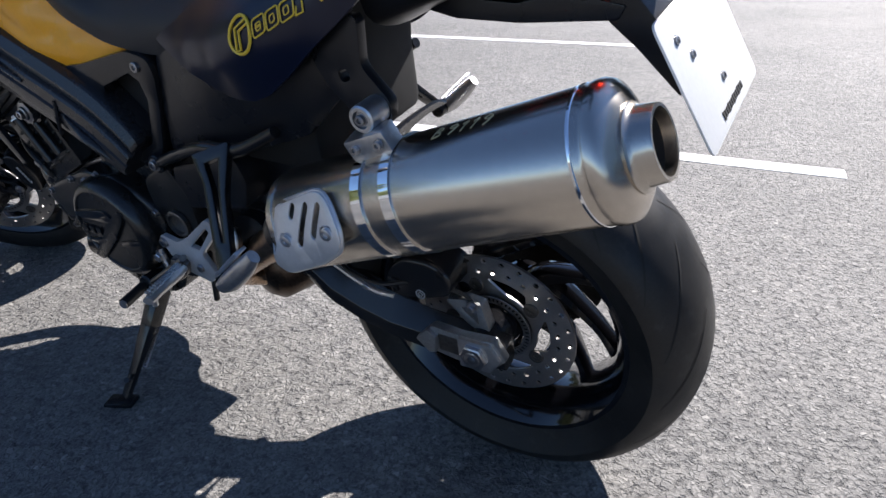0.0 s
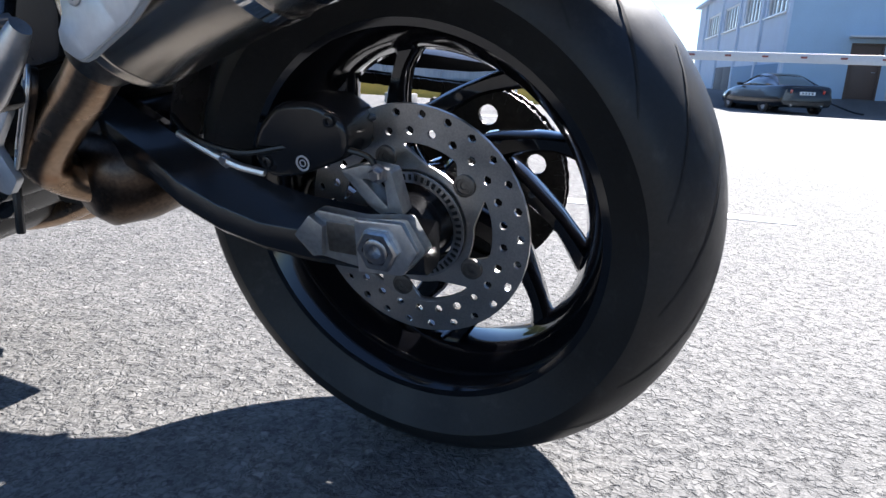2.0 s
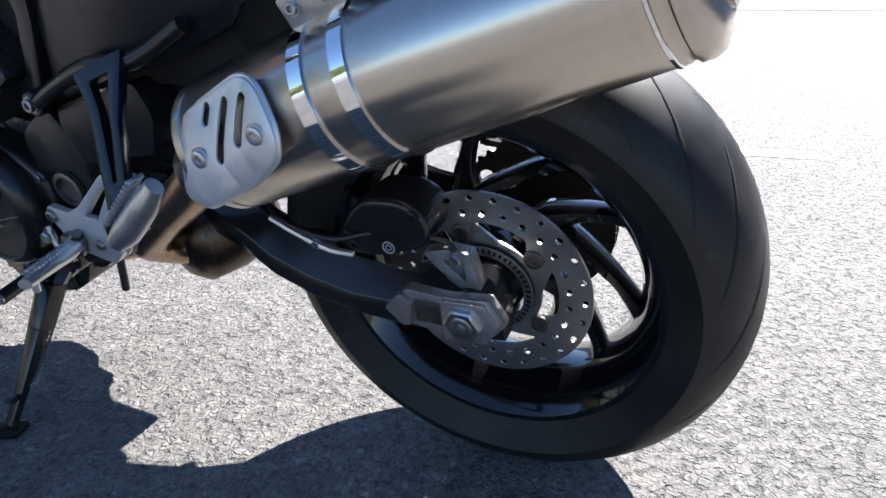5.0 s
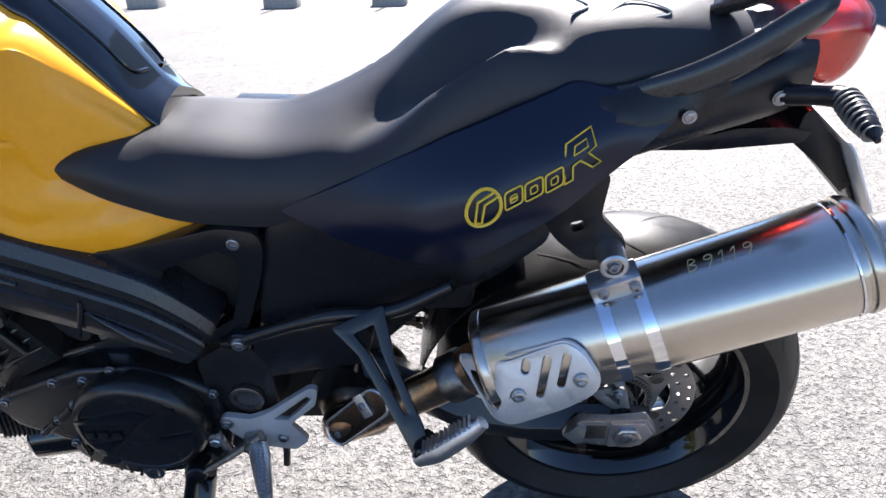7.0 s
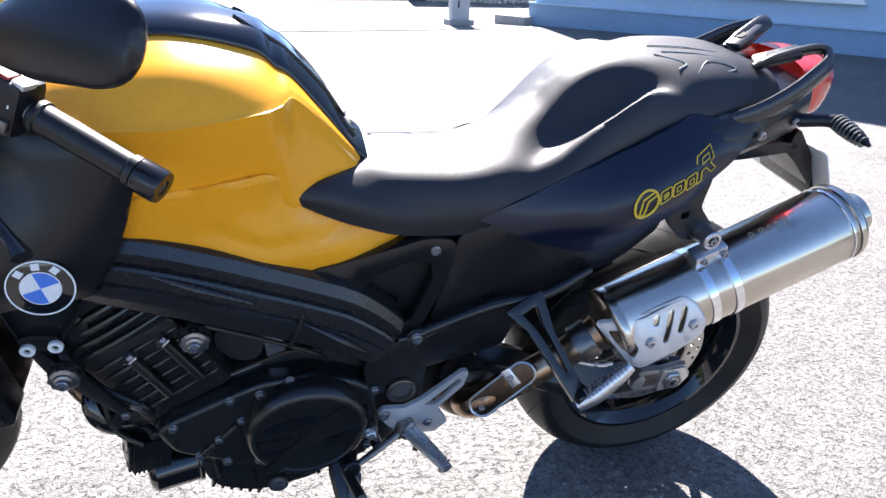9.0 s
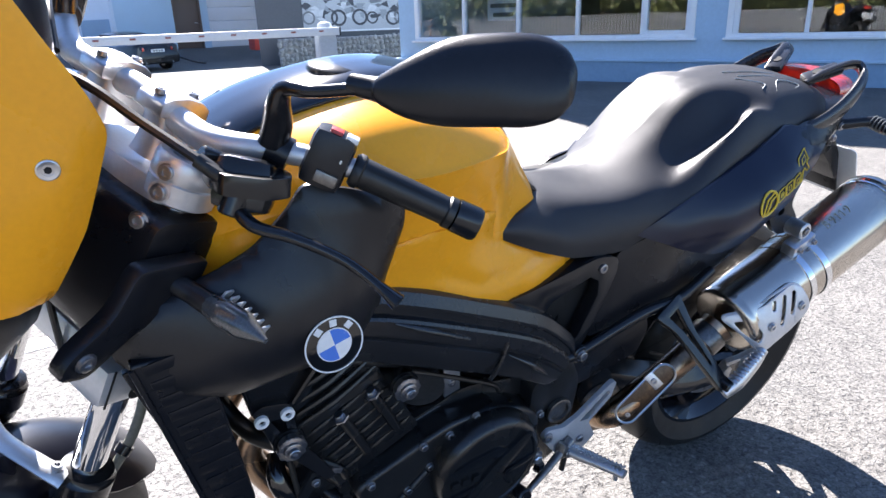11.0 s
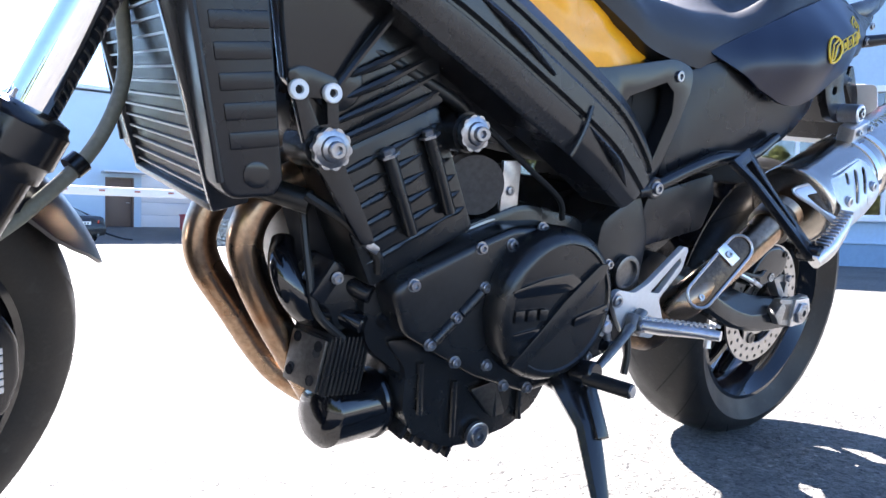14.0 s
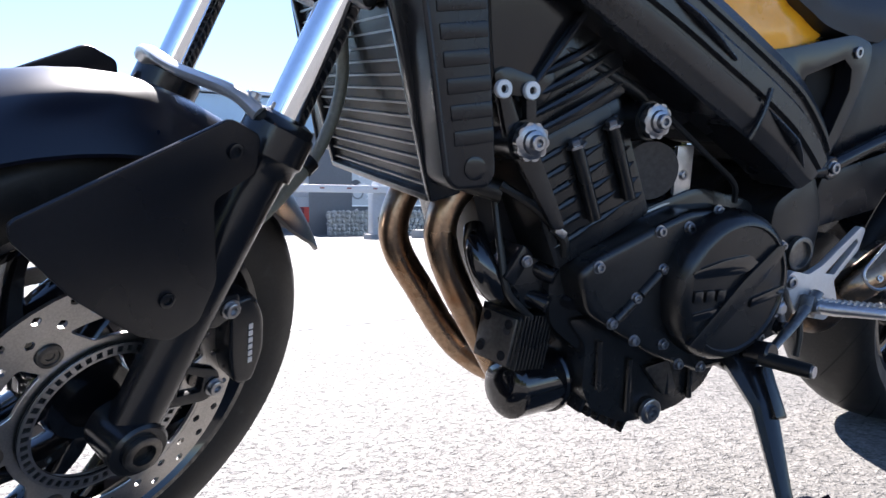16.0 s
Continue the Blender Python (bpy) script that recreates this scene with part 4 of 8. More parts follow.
loop_on([(0.018 + 0.021 * math.cos(t), 0.004 + 0.021 * math.sin(t)) for t in np.linspace(0, 2 * math.pi, 24, endpoint=False)], 0.0022)
loop_on([(0.006, -0.010), (0.012, 0.014), (0.034, 0.018), (0.036, 0.012), (0.020, 0.009), (0.014, -0.012)], 0.0016)
for k in range(3):
    u0 = 0.043 + 0.024 * k
    loop_on(round_poly([(u0, -0.008), (u0 + 0.021, -0.006), (u0 + 0.022, 0.013), (u0 + 0.001, 0.012)], 0.004))
    loop_on(round_poly([(u0 + 0.007, -0.002), (u0 + 0.015, -0.001), (u0 + 0.015, 0.007), (u0 + 0.007, 0.006)], 0.002), 0.0008)
loop_on([(0.113, -0.008), (0.118, 0.030), (0.148, 0.033), (0.152, 0.014), (0.143, 0.011), (0.157, -0.006), (0.147, -0.007), (0.133, 0.008), (0.124, 0.007), (0.123, -0.008)], 0.0012)
loop_on([(0.126, 0.016), (0.128, 0.024), (0.142, 0.025), (0.143, 0.017)], 0.0009)
loop_on([(0.0495, 0.0015), (0.0590, 0.0025), (0.0590, 0.0040), (0.0495, 0.0030)], 0.0008)
part("model_badge", dec, M_DECAL, tail, "yellow outline badge shapes")

# battery cover under the cowl
cov = [(-0.505, 0.738), (-0.545, 0.572), (-0.50, 0.578), (-0.41, 0.594), (-0.30, 0.624), (-0.22, 0.656), (-0.15, 0.72), (-0.14, 0.77), (-0.26, 0.80), (-0.40, 0.78)]
cover_s = spline_surface([(-0.505, 0.738, -0.166), (-0.545, 0.572, -0.168), (-0.41, 0.66, -0.178), (-0.30, 0.624, -0.168), (-0.22, 0.72, -0.182), (-0.15, 0.75, -0.178), (-0.36, 0.73, -0.184)])
for turn, cov in ((lambda b: b, cov), (flip, [(min(x, -0.27), z) for x, z in cov])):
    part("side_cover", turn(panel(cov, cover_s, 0.006, 0.02, 0.01)), M_PLASTIC, BIKE, "matt black battery side cover")
bolt(tail, (-0.011, -0.186, 0.893), (0, -1, 0), 0.0062, 0.004, M_BOLT)

# tail box, light, grab rails, indicators, plate carrier
tb = part("tail_box", body([(-0.10, [(0, 0.90), (0.10, 0.90), (0.165, 0.89), (0.16, 0.82), (0.10, 0.79), (0, 0.785)]), (0.0, [(0, 0.925), (0.10, 0.92), (0.155, 0.90), (0.150, 0.845), (0.10, 0.832), (0, 0.83)]), (0.10, [(0, 0.945), (0.08, 0.94), (0.125, 0.925), (0.122, 0.860), (0.08, 0.852), (0, 0.850)]), (0.150, [(0, 0.950), (0.06, 0.945), (0.098, 0.93), (0.100, 0.868), (0.06, 0.860), (0, 0.858)])], 4, 3), M_PLASTIC, BIKE, "black tail underside")
part("tail_light", body([(0.135, [(0, 0.974), (0.05, 0.969), (0.085, 0.955), (0.092, 0.92), (0.082, 0.899), (0, 0.886)]), (0.18, [(0, 0.976), (0.05, 0.971), (0.082, 0.957), (0.088, 0.92), (0.080, 0.880), (0, 0.870)]), (0.212, [(0, 0.970), (0.04, 0.966), (0.070, 0.952), (0.074, 0.922), (0.062, 0.892), (0, 0.874)]), (0.236, [(0, 0.955), (0.02, 0.953), (0.040, 0.942), (0.042, 0.924), (0.028, 0.905), (0, 0.896)])], 4, 4), M_RED, BIKE, "glossy red tail light lens")
for side in (-1, 1):
    lower = [(-0.125, 0.150, 0.882), (-0.054, 0.163, 0.910), (0.001, 0.163, 0.928), (0.050, 0.157, 0.951), (0.092, 0.146, 0.975), (0.124, 0.130, 0.990), (0.133, 0.112, 1.004), (0.120, 0.100, 1.006), (0.092, 0.088, 0.996), (0.060, 0.076, 0.980), (0.03, 0.070, 0.966)]
    shift = Vector((0, 0, 0)) if side < 0 else Vector((0.02, -0.04, 0))
    rail = tube([Vector((x, side * y, z)) + shift for x, y, z in lower], [0.012, 0.017, 0.019, 0.019, 0.018, 0.017, 0.016, 0.016, 0.017, 0.019, 0.012], 16, squash=0.52, up=(0, 1, 0))
    gr = part("grab_rail", rail, M_RAIL, BIKE, "black cast pillion grab rail")
    foot = Matrix.Translation(Vector((0.066, side * 0.078, 0.986)) + shift) @ Matrix.Rotation(radians(-24), 4, "Y") @ Matrix.Rotation(side * radians(22), 4, "Z")
    root_s = lambda x, z: min(-0.168, tail_s(min(x, 0.0), z) - 0.002)
    root = panel([(-0.128, 0.914), (-0.104, 0.904), (-0.091, 0.892), (-0.056, 0.878), (-0.023, 0.884), (0.011, 0.900), (0.036, 0.914), (0.030, 0.934), (-0.010, 0.928), (-0.061, 0.922)], root_s, 0.012, 0.012, 0.008)
    part("rail_root", root if side < 0 else flip(root), M_PLASTIC, gr)
    part("rail_foot", box((0, 0, 0), (0.075, 0.034, 0.016), w=0.006), M_RAIL, gr, xf=foot)
    part("rail_bolt_recess", cyl((-0.008, 0, 0.004), (-0.008, 0, 0.0095), 0.0095, seg=20), M_DARK, gr, xf=foot)
for side in (-1, 1):
    stalk = part("rear_indicator", tube([(0.106, side * 0.118, 0.887), (0.122, side * 0.132, 0.891), (0.142, side * 0.148, 0.897), (0.156, side * 0.160, 0.900)], [0.013, 0.012, 0.011, 0.012], 12), M_PLASTIC, BIKE, "ribbed black indicator on a short stalk")
    lens = part("indicator_lens", tube([(0.152, side * 0.150, 0.901), (0.158, side * 0.166, 0.900), (0.160, side * 0.190, 0.898), (0.160, side * 0.218, 0.894), (0.159, side * 0.240, 0.890)], [0.0095, 0.012, 0.0128, 0.0095, 0.003], 16), M_PLASTIC, stalk)
    ribs = bmesh.new()
    for k in range(9):
        q = Vector((0.1585 + 0.0002 * k, side * (0.164 + 0.0076 * k), 0.900 - 0.0012 * k))
        rb = 0.0152 - 0.00014 * (k - 2) ** 2
        lathe([(-0.0012, rb - 0.005), (-0.0010, rb), (0.0010, rb), (0.0012, rb - 0.005)], q, (0.0, side, -0.14), 18, ribs)
    part("indicator_ribs", ribs, M_SILVERDULL, stalk, "grey ribs along the indicator")
    bolt(stalk, (0.106, side * 0.131, 0.887), (0, side, 0), 0.0072, 0.004, M_BOLT)
def rect_xz(w, h):
    return [(-w / 2, -h / 2), (w / 2, -h / 2), (w / 2, h / 2), (-w / 2, h / 2)]


PLX = Matrix.Translation((-0.072, 0, 0))
pc = part("plate_carrier", prism([(-0.060, 0.806), (-0.023, 0.798), (0.058, 0.797), (0.171, 0.806), (0.180, 0.822), (0.142, 0.828), (0.085, 0.827), (0.056, 0.819), (0.0, 0.822), (-0.060, 0.830)], -0.088, 0.088, 0.003, 0.004), M_PLASTIC, BIKE, "black plastic plate carrier arm")
part("carrier_wedge", prism([(0.158, 0.806), (0.164, 0.846), (0.174, 0.850), (0.222, 0.796), (0.248, 0.740), (0.242, 0.729), (0.194, 0.776)], -0.086, 0.086, 0.003, 0.004), M_PLASTIC, pc, "black plastic wedge behind the plate")
part("carrier_arm", prism([(0.10, 0.815), (0.16, 0.825), (0.19, 0.815), (0.175, 0.850), (0.13, 0.875), (0.09, 0.87)], -0.03, 0.03, 0.003, 0.005), M_PLASTIC, pc)
pm = rot(0, -29.5, 0)
PC = Vector((0.3245, 0, 0.749))
part("plate_backing", box(PC + pm @ Vector((-0.006, 0, 0)), (0.008, 0.16, 0.12), pm, 0.003), M_PLASTIC, pc, xf=PLX)
pl = part("licence_plate", prism(rect_xz(0.25, 0.152), -0.0015, 0.0015, 0.0008, 0.012), M_PLATE, pc, "blank white plate", PLX @ Matrix.Translation(PC) @ pm.to_4x4() @ Matrix.Rotation(radians(90), 4, "Z"))
tx = bmesh.new()
for k in range(12):
    box(PC + pm @ Vector((0.0022, -0.050 + 0.0085 * k, -0.060)), (0.0008, 0.0052, 0.008 if k % 3 else 0.010), pm, 0.0, tx)
part("plate_print", tx, M_DARK, pl, xf=PLX)
for y, z in ((-0.085, 0.045), (-0.060, 0.020), (0.085, 0.045), (0.0, -0.03)):
    bolt(pl, PC + pm @ Vector((0.0015, y, z)), pm @ Vector((1, 0, 0)), 0.0045, 0.003, M_BOLT, xf=PLX)
part("plate_lamp", box((0.245, 0, 0.805), (0.04, 0.05, 0.02), rot(0, 30, 0), 0.004), M_PLASTIC, pc, xf=PLX @ Matrix.Translation((0.008, 0, 0.012)))


# ---------------------------------------------------------------- frame
spar_edges = [((-1.16, 0.818), (-1.16, 0.758)), ((-1.06, 0.810), (-1.065, 0.722)), ((-0.975, 0.800), (-1.00, 0.692)), ((-0.90, 0.775), (-0.93, 0.661)), ((-0.82, 0.742), (-0.855, 0.626)), ((-0.735, 0.704), (-0.785, 0.595)), ((-0.672, 0.672), (-0.722, 0.563)), ((-0.625, 0.632), (-0.682, 0.540)), ((-0.599, 0.602), (-0.658, 0.527)), ((-0.596, 0.590), (-0.650, 0.527))]
SPAR_CUT = [(0.0, 0.0), (0.0, 0.72), (0.02, 0.80), (0.15, 0.93), (0.19, 0.93), (0.215, 0.86), (0.31, 0.86), (0.335, 0.96), (0.37, 1.0), (0.55, 1.01), (0.58, 0.93), (0.61, 0.93), (0.64, 1.0), (0.80, 1.0), (0.83, 0.985), (0.97, 0.92), (1.0, 0.88), (1.0, 0.0)]
for side in (-1, 1):
    rows = []
    for (xt, zt), (xb, zb) in spar_edges:
        rows.append([Vector((xt + (xb - xt) * k, side * (0.130 + 0.076 * d), zt + (zb - zt) * k)) for k, d in SPAR_CUT])
    cols = [smooth_path([r[k] for r in rows], 4) for k in range(len(SPAR_CUT))]
    sp_ = part("frame_spar", skin(bmesh.new(), [[c[k] for c in cols] for k in range(len(cols[0]))]), M_SPAR, BIKE, "black cast aluminium frame spar with long ridges", smooth=22)
    part("spar_joint", tube([(-0.757, side * 0.2065, 0.655), (-0.765, side * 0.2085, 0.630), (-0.775, side * 0.2085, 0.606), (-0.783, side * 0.2065, 0.590)], 0.0035, 8), M_SPAR, sp_)
    part("spar_ridge", tube([(-0.752, side * 0.204, 0.628), (-0.70, side * 0.2075, 0.592), (-0.662, side * 0.203, 0.556)], [0.003, 0.011, 0.003], 12, squash=0.6), M_SPAR, sp_)
    part("spar_ridge", tube([(-0.955, side * 0.204, 0.748), (-0.90, side * 0.2075, 0.722), (-0.830, side * 0.205, 0.684)], [0.004, 0.009, 0.005], 12, squash=0.6), M_SPAR, sp_)
tri_out = [(-0.745, 0.706), (-0.70, 0.712), (-0.560, 0.746), (-0.515, 0.738), (-0.510, 0.712), (-0.526, 0.655), (-0.560, 0.572), (-0.605, 0.545), (-0.660, 0.540), (-0.70, 0.60)]
tri_hole = [(-0.668, 0.652), (-0.648, 0.681), (-0.572, 0.710), (-0.552, 0.698), (-0.548, 0.668), (-0.578, 0.590), (-0.610, 0.570), (-0.640, 0.576), (-0.662, 0.625)]
for side in (-1, 1):
    ys = sorted((side * 0.174, side * 0.148))
    tr = part("frame_bracket", prism(tri_out, ys[0], ys[1], 0.005, 0.014, holes=[tri_hole]), M_BLACK, BIKE, "black triangular frame bracket")
    # a black sheet gives the shade seen through the bracket's opening
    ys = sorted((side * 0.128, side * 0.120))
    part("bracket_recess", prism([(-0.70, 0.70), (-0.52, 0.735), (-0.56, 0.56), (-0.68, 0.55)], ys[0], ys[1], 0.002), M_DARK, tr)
    bolt(tr, (-0.547, side * 0.172, 0.722), (0, side, 0), 0.0085, 0.006, M_BOLT)
    part("bracket_boss", cyl((-0.547, side * 0.150, 0.722), (-0.547, side * 0.172, 0.722), 0.016, seg=20), M_BLACK, tr)
# subframe rail and passenger peg hanger
for side in (-1, 1):
    sf = part("subframe_rail", tube([(-0.600, side * 0.176, 0.548), (-0.573, side * 0.180, 0.556), (-0.50, side * 0.186, 0.588), (-0.43, side * 0.190, 0.612), (-0.35, side * 0.192, 0.622), (-0.27, side * 0.186, 0.66)], [0.010, 0.011, 0.010, 0.012, 0.011, 0.009], 12), M_BLACK, BIKE, "black tubular subframe rail")
    bolt(sf, (-0.573, side * 0.188, 0.556), (0, side, 0), 0.009, 0.007, M_BOLT)
    part("rail_eye", cyl((-0.573, side * 0.170, 0.556), (-0.573, side * 0.188, 0.556), 0.017, seg=20, bev=0.002), M_BLACK, sf)
    h0, h1 = Vector((-0.314, side * 0.303, 0.484)), Vector((-0.392, side * 0.200, 0.622))
    hz = (h1 - h0).normalized()
    hx = (Vector((1, 0, 0)) - hz * hz.x).normalized()
    hy = hz.cross(hx)
    hl = (h1 - h0).length
    hxf = Matrix(((hx.x, hy.x, hz.x, h0.x), (hx.y, hy.y, hz.y, h0.y), (hx.z, hy.z, hz.z, h0.z), (0, 0, 0, 1)))
    pbk = part("peg_hanger", prism([(-0.014, -0.010), (0.012, -0.010), (0.014, 0.03), (0.016, hl * 0.6), (0.034, hl), (-0.042, hl), (-0.024, hl * 0.75), (-0.016, 0.03)], -0.006, 0.006, 0.003, 0.006, holes=[[(-0.002, 0.045), (0.003, 0.045), (0.006, hl * 0.70), (0.012, hl * 0.90), (-0.018, hl * 0.90), (-0.009, hl * 0.70)]]), M_BLACK, BIKE, "black V-shaped passenger peg hanger", hxf)
    part("hanger_eye", cyl((-0.310, side * 0.285, 0.482), (-0.308, side * 0.322, 0.482), 0.015, seg=20, bev=0.003), M_BLACK, pbk)
    pg = part("passenger_peg", tube([(-0.318, side * 0.316, 0.470), (-0.29, side * 0.318, 0.490), (-0.255, side * 0.316, 0.522), (-0.232, side * 0.314, 0.545)], [0.012, 0.016, 0.015, 0.010], 14, squash=0.8, up=(0, 1, 0)), M_ALU, BIKE, "folded bare aluminium passenger footpeg")
    rb = bmesh.new()
    for k in range(11):
        q = Vector((-0.298 + 0.0058 * k, side * 0.3255, 0.490 + 0.0052 * k))
        box(q + Vector((-0.010, -side * 0.007, 0.010)), (0.0030, 0.020, 0.005), rot(0, -42, 0), 0.0006, rb)
    part("peg_teeth", rb, M_ALU, pg)

# inner structure that fills the frame, near-black to give the shade in there
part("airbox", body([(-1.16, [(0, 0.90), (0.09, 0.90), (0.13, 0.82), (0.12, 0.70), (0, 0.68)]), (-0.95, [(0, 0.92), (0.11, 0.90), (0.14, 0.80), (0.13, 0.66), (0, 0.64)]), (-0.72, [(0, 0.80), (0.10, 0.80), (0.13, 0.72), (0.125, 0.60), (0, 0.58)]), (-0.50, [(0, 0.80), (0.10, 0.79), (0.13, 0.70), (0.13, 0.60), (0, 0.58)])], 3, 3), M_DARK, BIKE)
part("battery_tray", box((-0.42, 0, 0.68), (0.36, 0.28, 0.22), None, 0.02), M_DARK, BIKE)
part("lower_cover", prism([(-0.56, 0.545), (-0.40, 0.588), (-0.385, 0.545), (-0.405, 0.492), (-0.555, 0.462), (-0.575, 0.49)], -0.168, 0.10, 0.006, 0.012), M_PLASTIC, BIKE, "black cover below the subframe")

# ---------------------------------------------------------------- engine
case_out = [(-1.006, 0.414), (-0.982, 0.432), (-0.882, 0.474), (-0.833, 0.492), (-0.75, 0.496), (-0.682, 0.470), (-0.640, 0.438), (-0.632, 0.34), (-0.655, 0.272), (-0.769, 0.256), (-0.866, 0.292), (-0.985, 0.360)]
eng = part("crankcase", prism([(-1.02, 0.40), (-0.97, 0.455), (-0.78, 0.52), (-0.66, 0.50), (-0.60, 0.42), (-0.60, 0.30), (-0.66, 0.245), (-0.78, 0.235), (-0.95, 0.285), (-1.01, 0.33)], -0.135, 0.15, 0.012, 0.02), M_ENGINE, BIKE, "black cast crankcase")
cc = part("clutch_side_cover", prism(case_out, -0.180, -0.120, 0.010, 0.012, seg=3), M_ENGINE, eng, "black bolted engine side cover")
part("cover_gasket", prism([(x * 1.0 + (0.004 if x > -0.8 else -0.004), z + (0.003 if z > 0.39 else -0.003)) for x, z in case_out], -0.134, -0.130, 0.001, 0.010), M_BOLT, cc)
for x, z in ((-0.978, 0.421), (-0.884, 0.465), (-0.870, 0.414), (-0.910, 0.377), (-0.945, 0.345), (-0.903, 0.318), (-0.850, 0.308), (-0.835, 0.470), (-0.785, 0.492), (-0.735, 0.478), (-0.815, 0.275), (-0.770, 0.266), (-0.655, 0.30), (-0.642, 0.44)):
    bolt(cc, (x, -0.179, z), (0, -1, 0), 0.0065, 0.007, M_BOLT)
for a, b in (((-0.876, 0.408), (-0.903, 0.382)), ((-0.916, 0.371), (-0.940, 0.349))):
    part("cover_rib", tube([(a[0], -0.181, a[1]), (b[0], -0.181, b[1])], 0.007, 10, 1), M_ENGINE, cc)
CL = Vector((-0.762, -0.180, 0.390))
cl = part("clutch_cover", lathe([(0, 0.106), (0.004, 0.107), (0.022, 0.104), (0.030, 0.100), (0.036, 0.094), (0.037, 0.088), (0.034, 0.086), (0.033, 0.0)], CL, (0, -1, 0), 72), M_ENGINE, eng, "round black clutch cover with a raised wing")
W = -0.216
part("wing_bar", prism([(-0.845, 0.318), (-0.820, 0.312), (-0.748, 0.374), (-0.694, 0.432), (-0.686, 0.450), (-0.704, 0.450), (-0.762, 0.402), (-0.80, 0.362)], W - 0.004, W + 0.006, 0.003, 0.006), M_ENGINE, cl)
part("wing_bar", prism([(-0.855, 0.418), (-0.80, 0.432), (-0.752, 0.438), (-0.722, 0.420), (-0.77, 0.412), (-0.85, 0.408)], W - 0.001, W + 0.006, 0.002, 0.006), M_GLOSSBLACK, cl)
part("wing_bar", prism([(-0.735, 0.375), (-0.672, 0.392), (-0.668, 0.380), (-0.735, 0.362)], W - 0.001, W + 0.006, 0.002, 0.004), M_GLOSSBLACK, cl)
part("wing_bar", prism([(-0.845, 0.360), (-0.80, 0.366), (-0.782, 0.358), (-0.84, 0.350)], W - 0.001, W + 0.006, 0.002, 0.004), M_GLOSSBLACK, cl)
for k in range(3):
    part("cast_mark", box((-0.838 + 0.021 * k, W, 0.384), (0.015, 0.004, 0.016), None, 0.002), M_ENGINE, cl)
part("oil_pan", prism([(-0.985, 0.34), (-0.950, 0.30), (-0.948, 0.240), (-0.928, 0.204), (-0.870, 0.176), (-0.83, 0.174), (-0.759, 0.187), (-0.713, 0.214), (-0.685, 0.262), (-0.685, 0.34)], -0.142, 0.10, 0.008, 0.012), M_ENGINE, eng, "black finned oil pan")
for k in range(6):
    x = -0.936 + 0.016 * k
    part("pan_fin", box((x, -0.03, 0.213 - 0.0085 * k), (0.006, 0.215, 0.030), rot(0, 24, 0), 0.0015), M_ENGINE, eng)
for x, z, h in ((-0.930, 0.272, 0.07), (-0.871, 0.235, 0.08), (-0.800, 0.238, 0.05), (-0.75, 0.226, 0.05)):
    part("pan_rib", tube([(x, -0.145, z + h / 2), (x + 0.006, -0.147, z - h / 2)], 0.0045, 8, 1), M_ENGINE, eng)
dr = part("drain_plug", lathe([(0, 0.019), (0.006, 0.019), (0.007, 0.017), (0.007, 0.012), (0.012, 0.0115), (0.012, 0.006), (0.006, 0.005), (0.006, 0)], (-0.822, -0.146, 0.190), (0, -1, 0), 28), M_BOLT, eng, "zinc drain plug")
# cylinders and head, leaning forward
CD = Vector((-0.46, 0, 0.888)).normalized()
CN = Vector((0.888, 0, 0.46)).normalized()


def ce(s, t):
    """s along the bore from the case, t across."""
    q = Vector((-0.952, 0, 0.445)) + CD * s + CN * t
    return (q.x, q.z)


cylb = part("cylinder_block", prism([ce(0.0, -0.075), ce(0.0, 0.085), ce(0.165, 0.085), ce(0.165, -0.075)], -0.150, 0.15, 0.006, 0.008), M_ENGINE, eng, "black ribbed cylinder block")
for k in range(6):
    s = 0.030 + 0.022 * k
    a, b = ce(s, -0.070), ce(s + 0.004, 0.080)
    part("block_fin", tube([(a[0] + (b[0] - a[0]) * q, -0.1495, a[1] + (b[1] - a[1]) * q) for q in (0, 0.14, 0.30, 0.38, 0.55, 0.72, 0.80, 0.92, 1)], [0.0008, 0.0045, 0.0055, 0.0022, 0.0055, 0.0022, 0.0022, 0.005, 0.0008], 8, 3), M_ENGINE, cylb)
for t in (-0.003, 0.055):
    a, b = ce(0.138, t), ce(0.040, t - 0.002)
    sd = part("stud_rib", tube([(a[0], -0.160, a[1]), (b[0], -0.157, b[1])], 0.0085, 10, 1), M_ENGINE, cylb)
    bolt(sd, (a[0], -0.160, a[1]), CD, 0.0085, 0.010, M_BOLT, socket=False)
head = part("cylinder_head", prism([ce(0.165, -0.085), ce(0.165, 0.092), ce(0.235, 0.100), ce(0.270, 0.06), ce(0.275, -0.05), ce(0.235, -0.092)], -0.158, 0.155, 0.008, 0.014), M_ENGINE, eng, "black cylinder head")
for k in range(4):
    s = 0.178 + 0.019 * k
    a, b = ce(s, -0.078 + 0.012 * k), ce(s + 0.004, 0.088)
    part("head_fin", tube([(a[0], -0.157, a[1]), ((a[0] + b[0]) / 2, -0.165, (a[1] + b[1]) / 2), (b[0], -0.157, b[1])], [0.003, 0.006, 0.003], 8, 3), M_ENGINE, head)
q = ce(0.235, -0.035)
part("cam_plug", lathe([(0, 0.030), (0.006, 0.030), (0.008, 0.027), (0.008, 0)], (q[0], -0.156, q[1]), (0, -1, 0), 32), M_ENGINE, head)
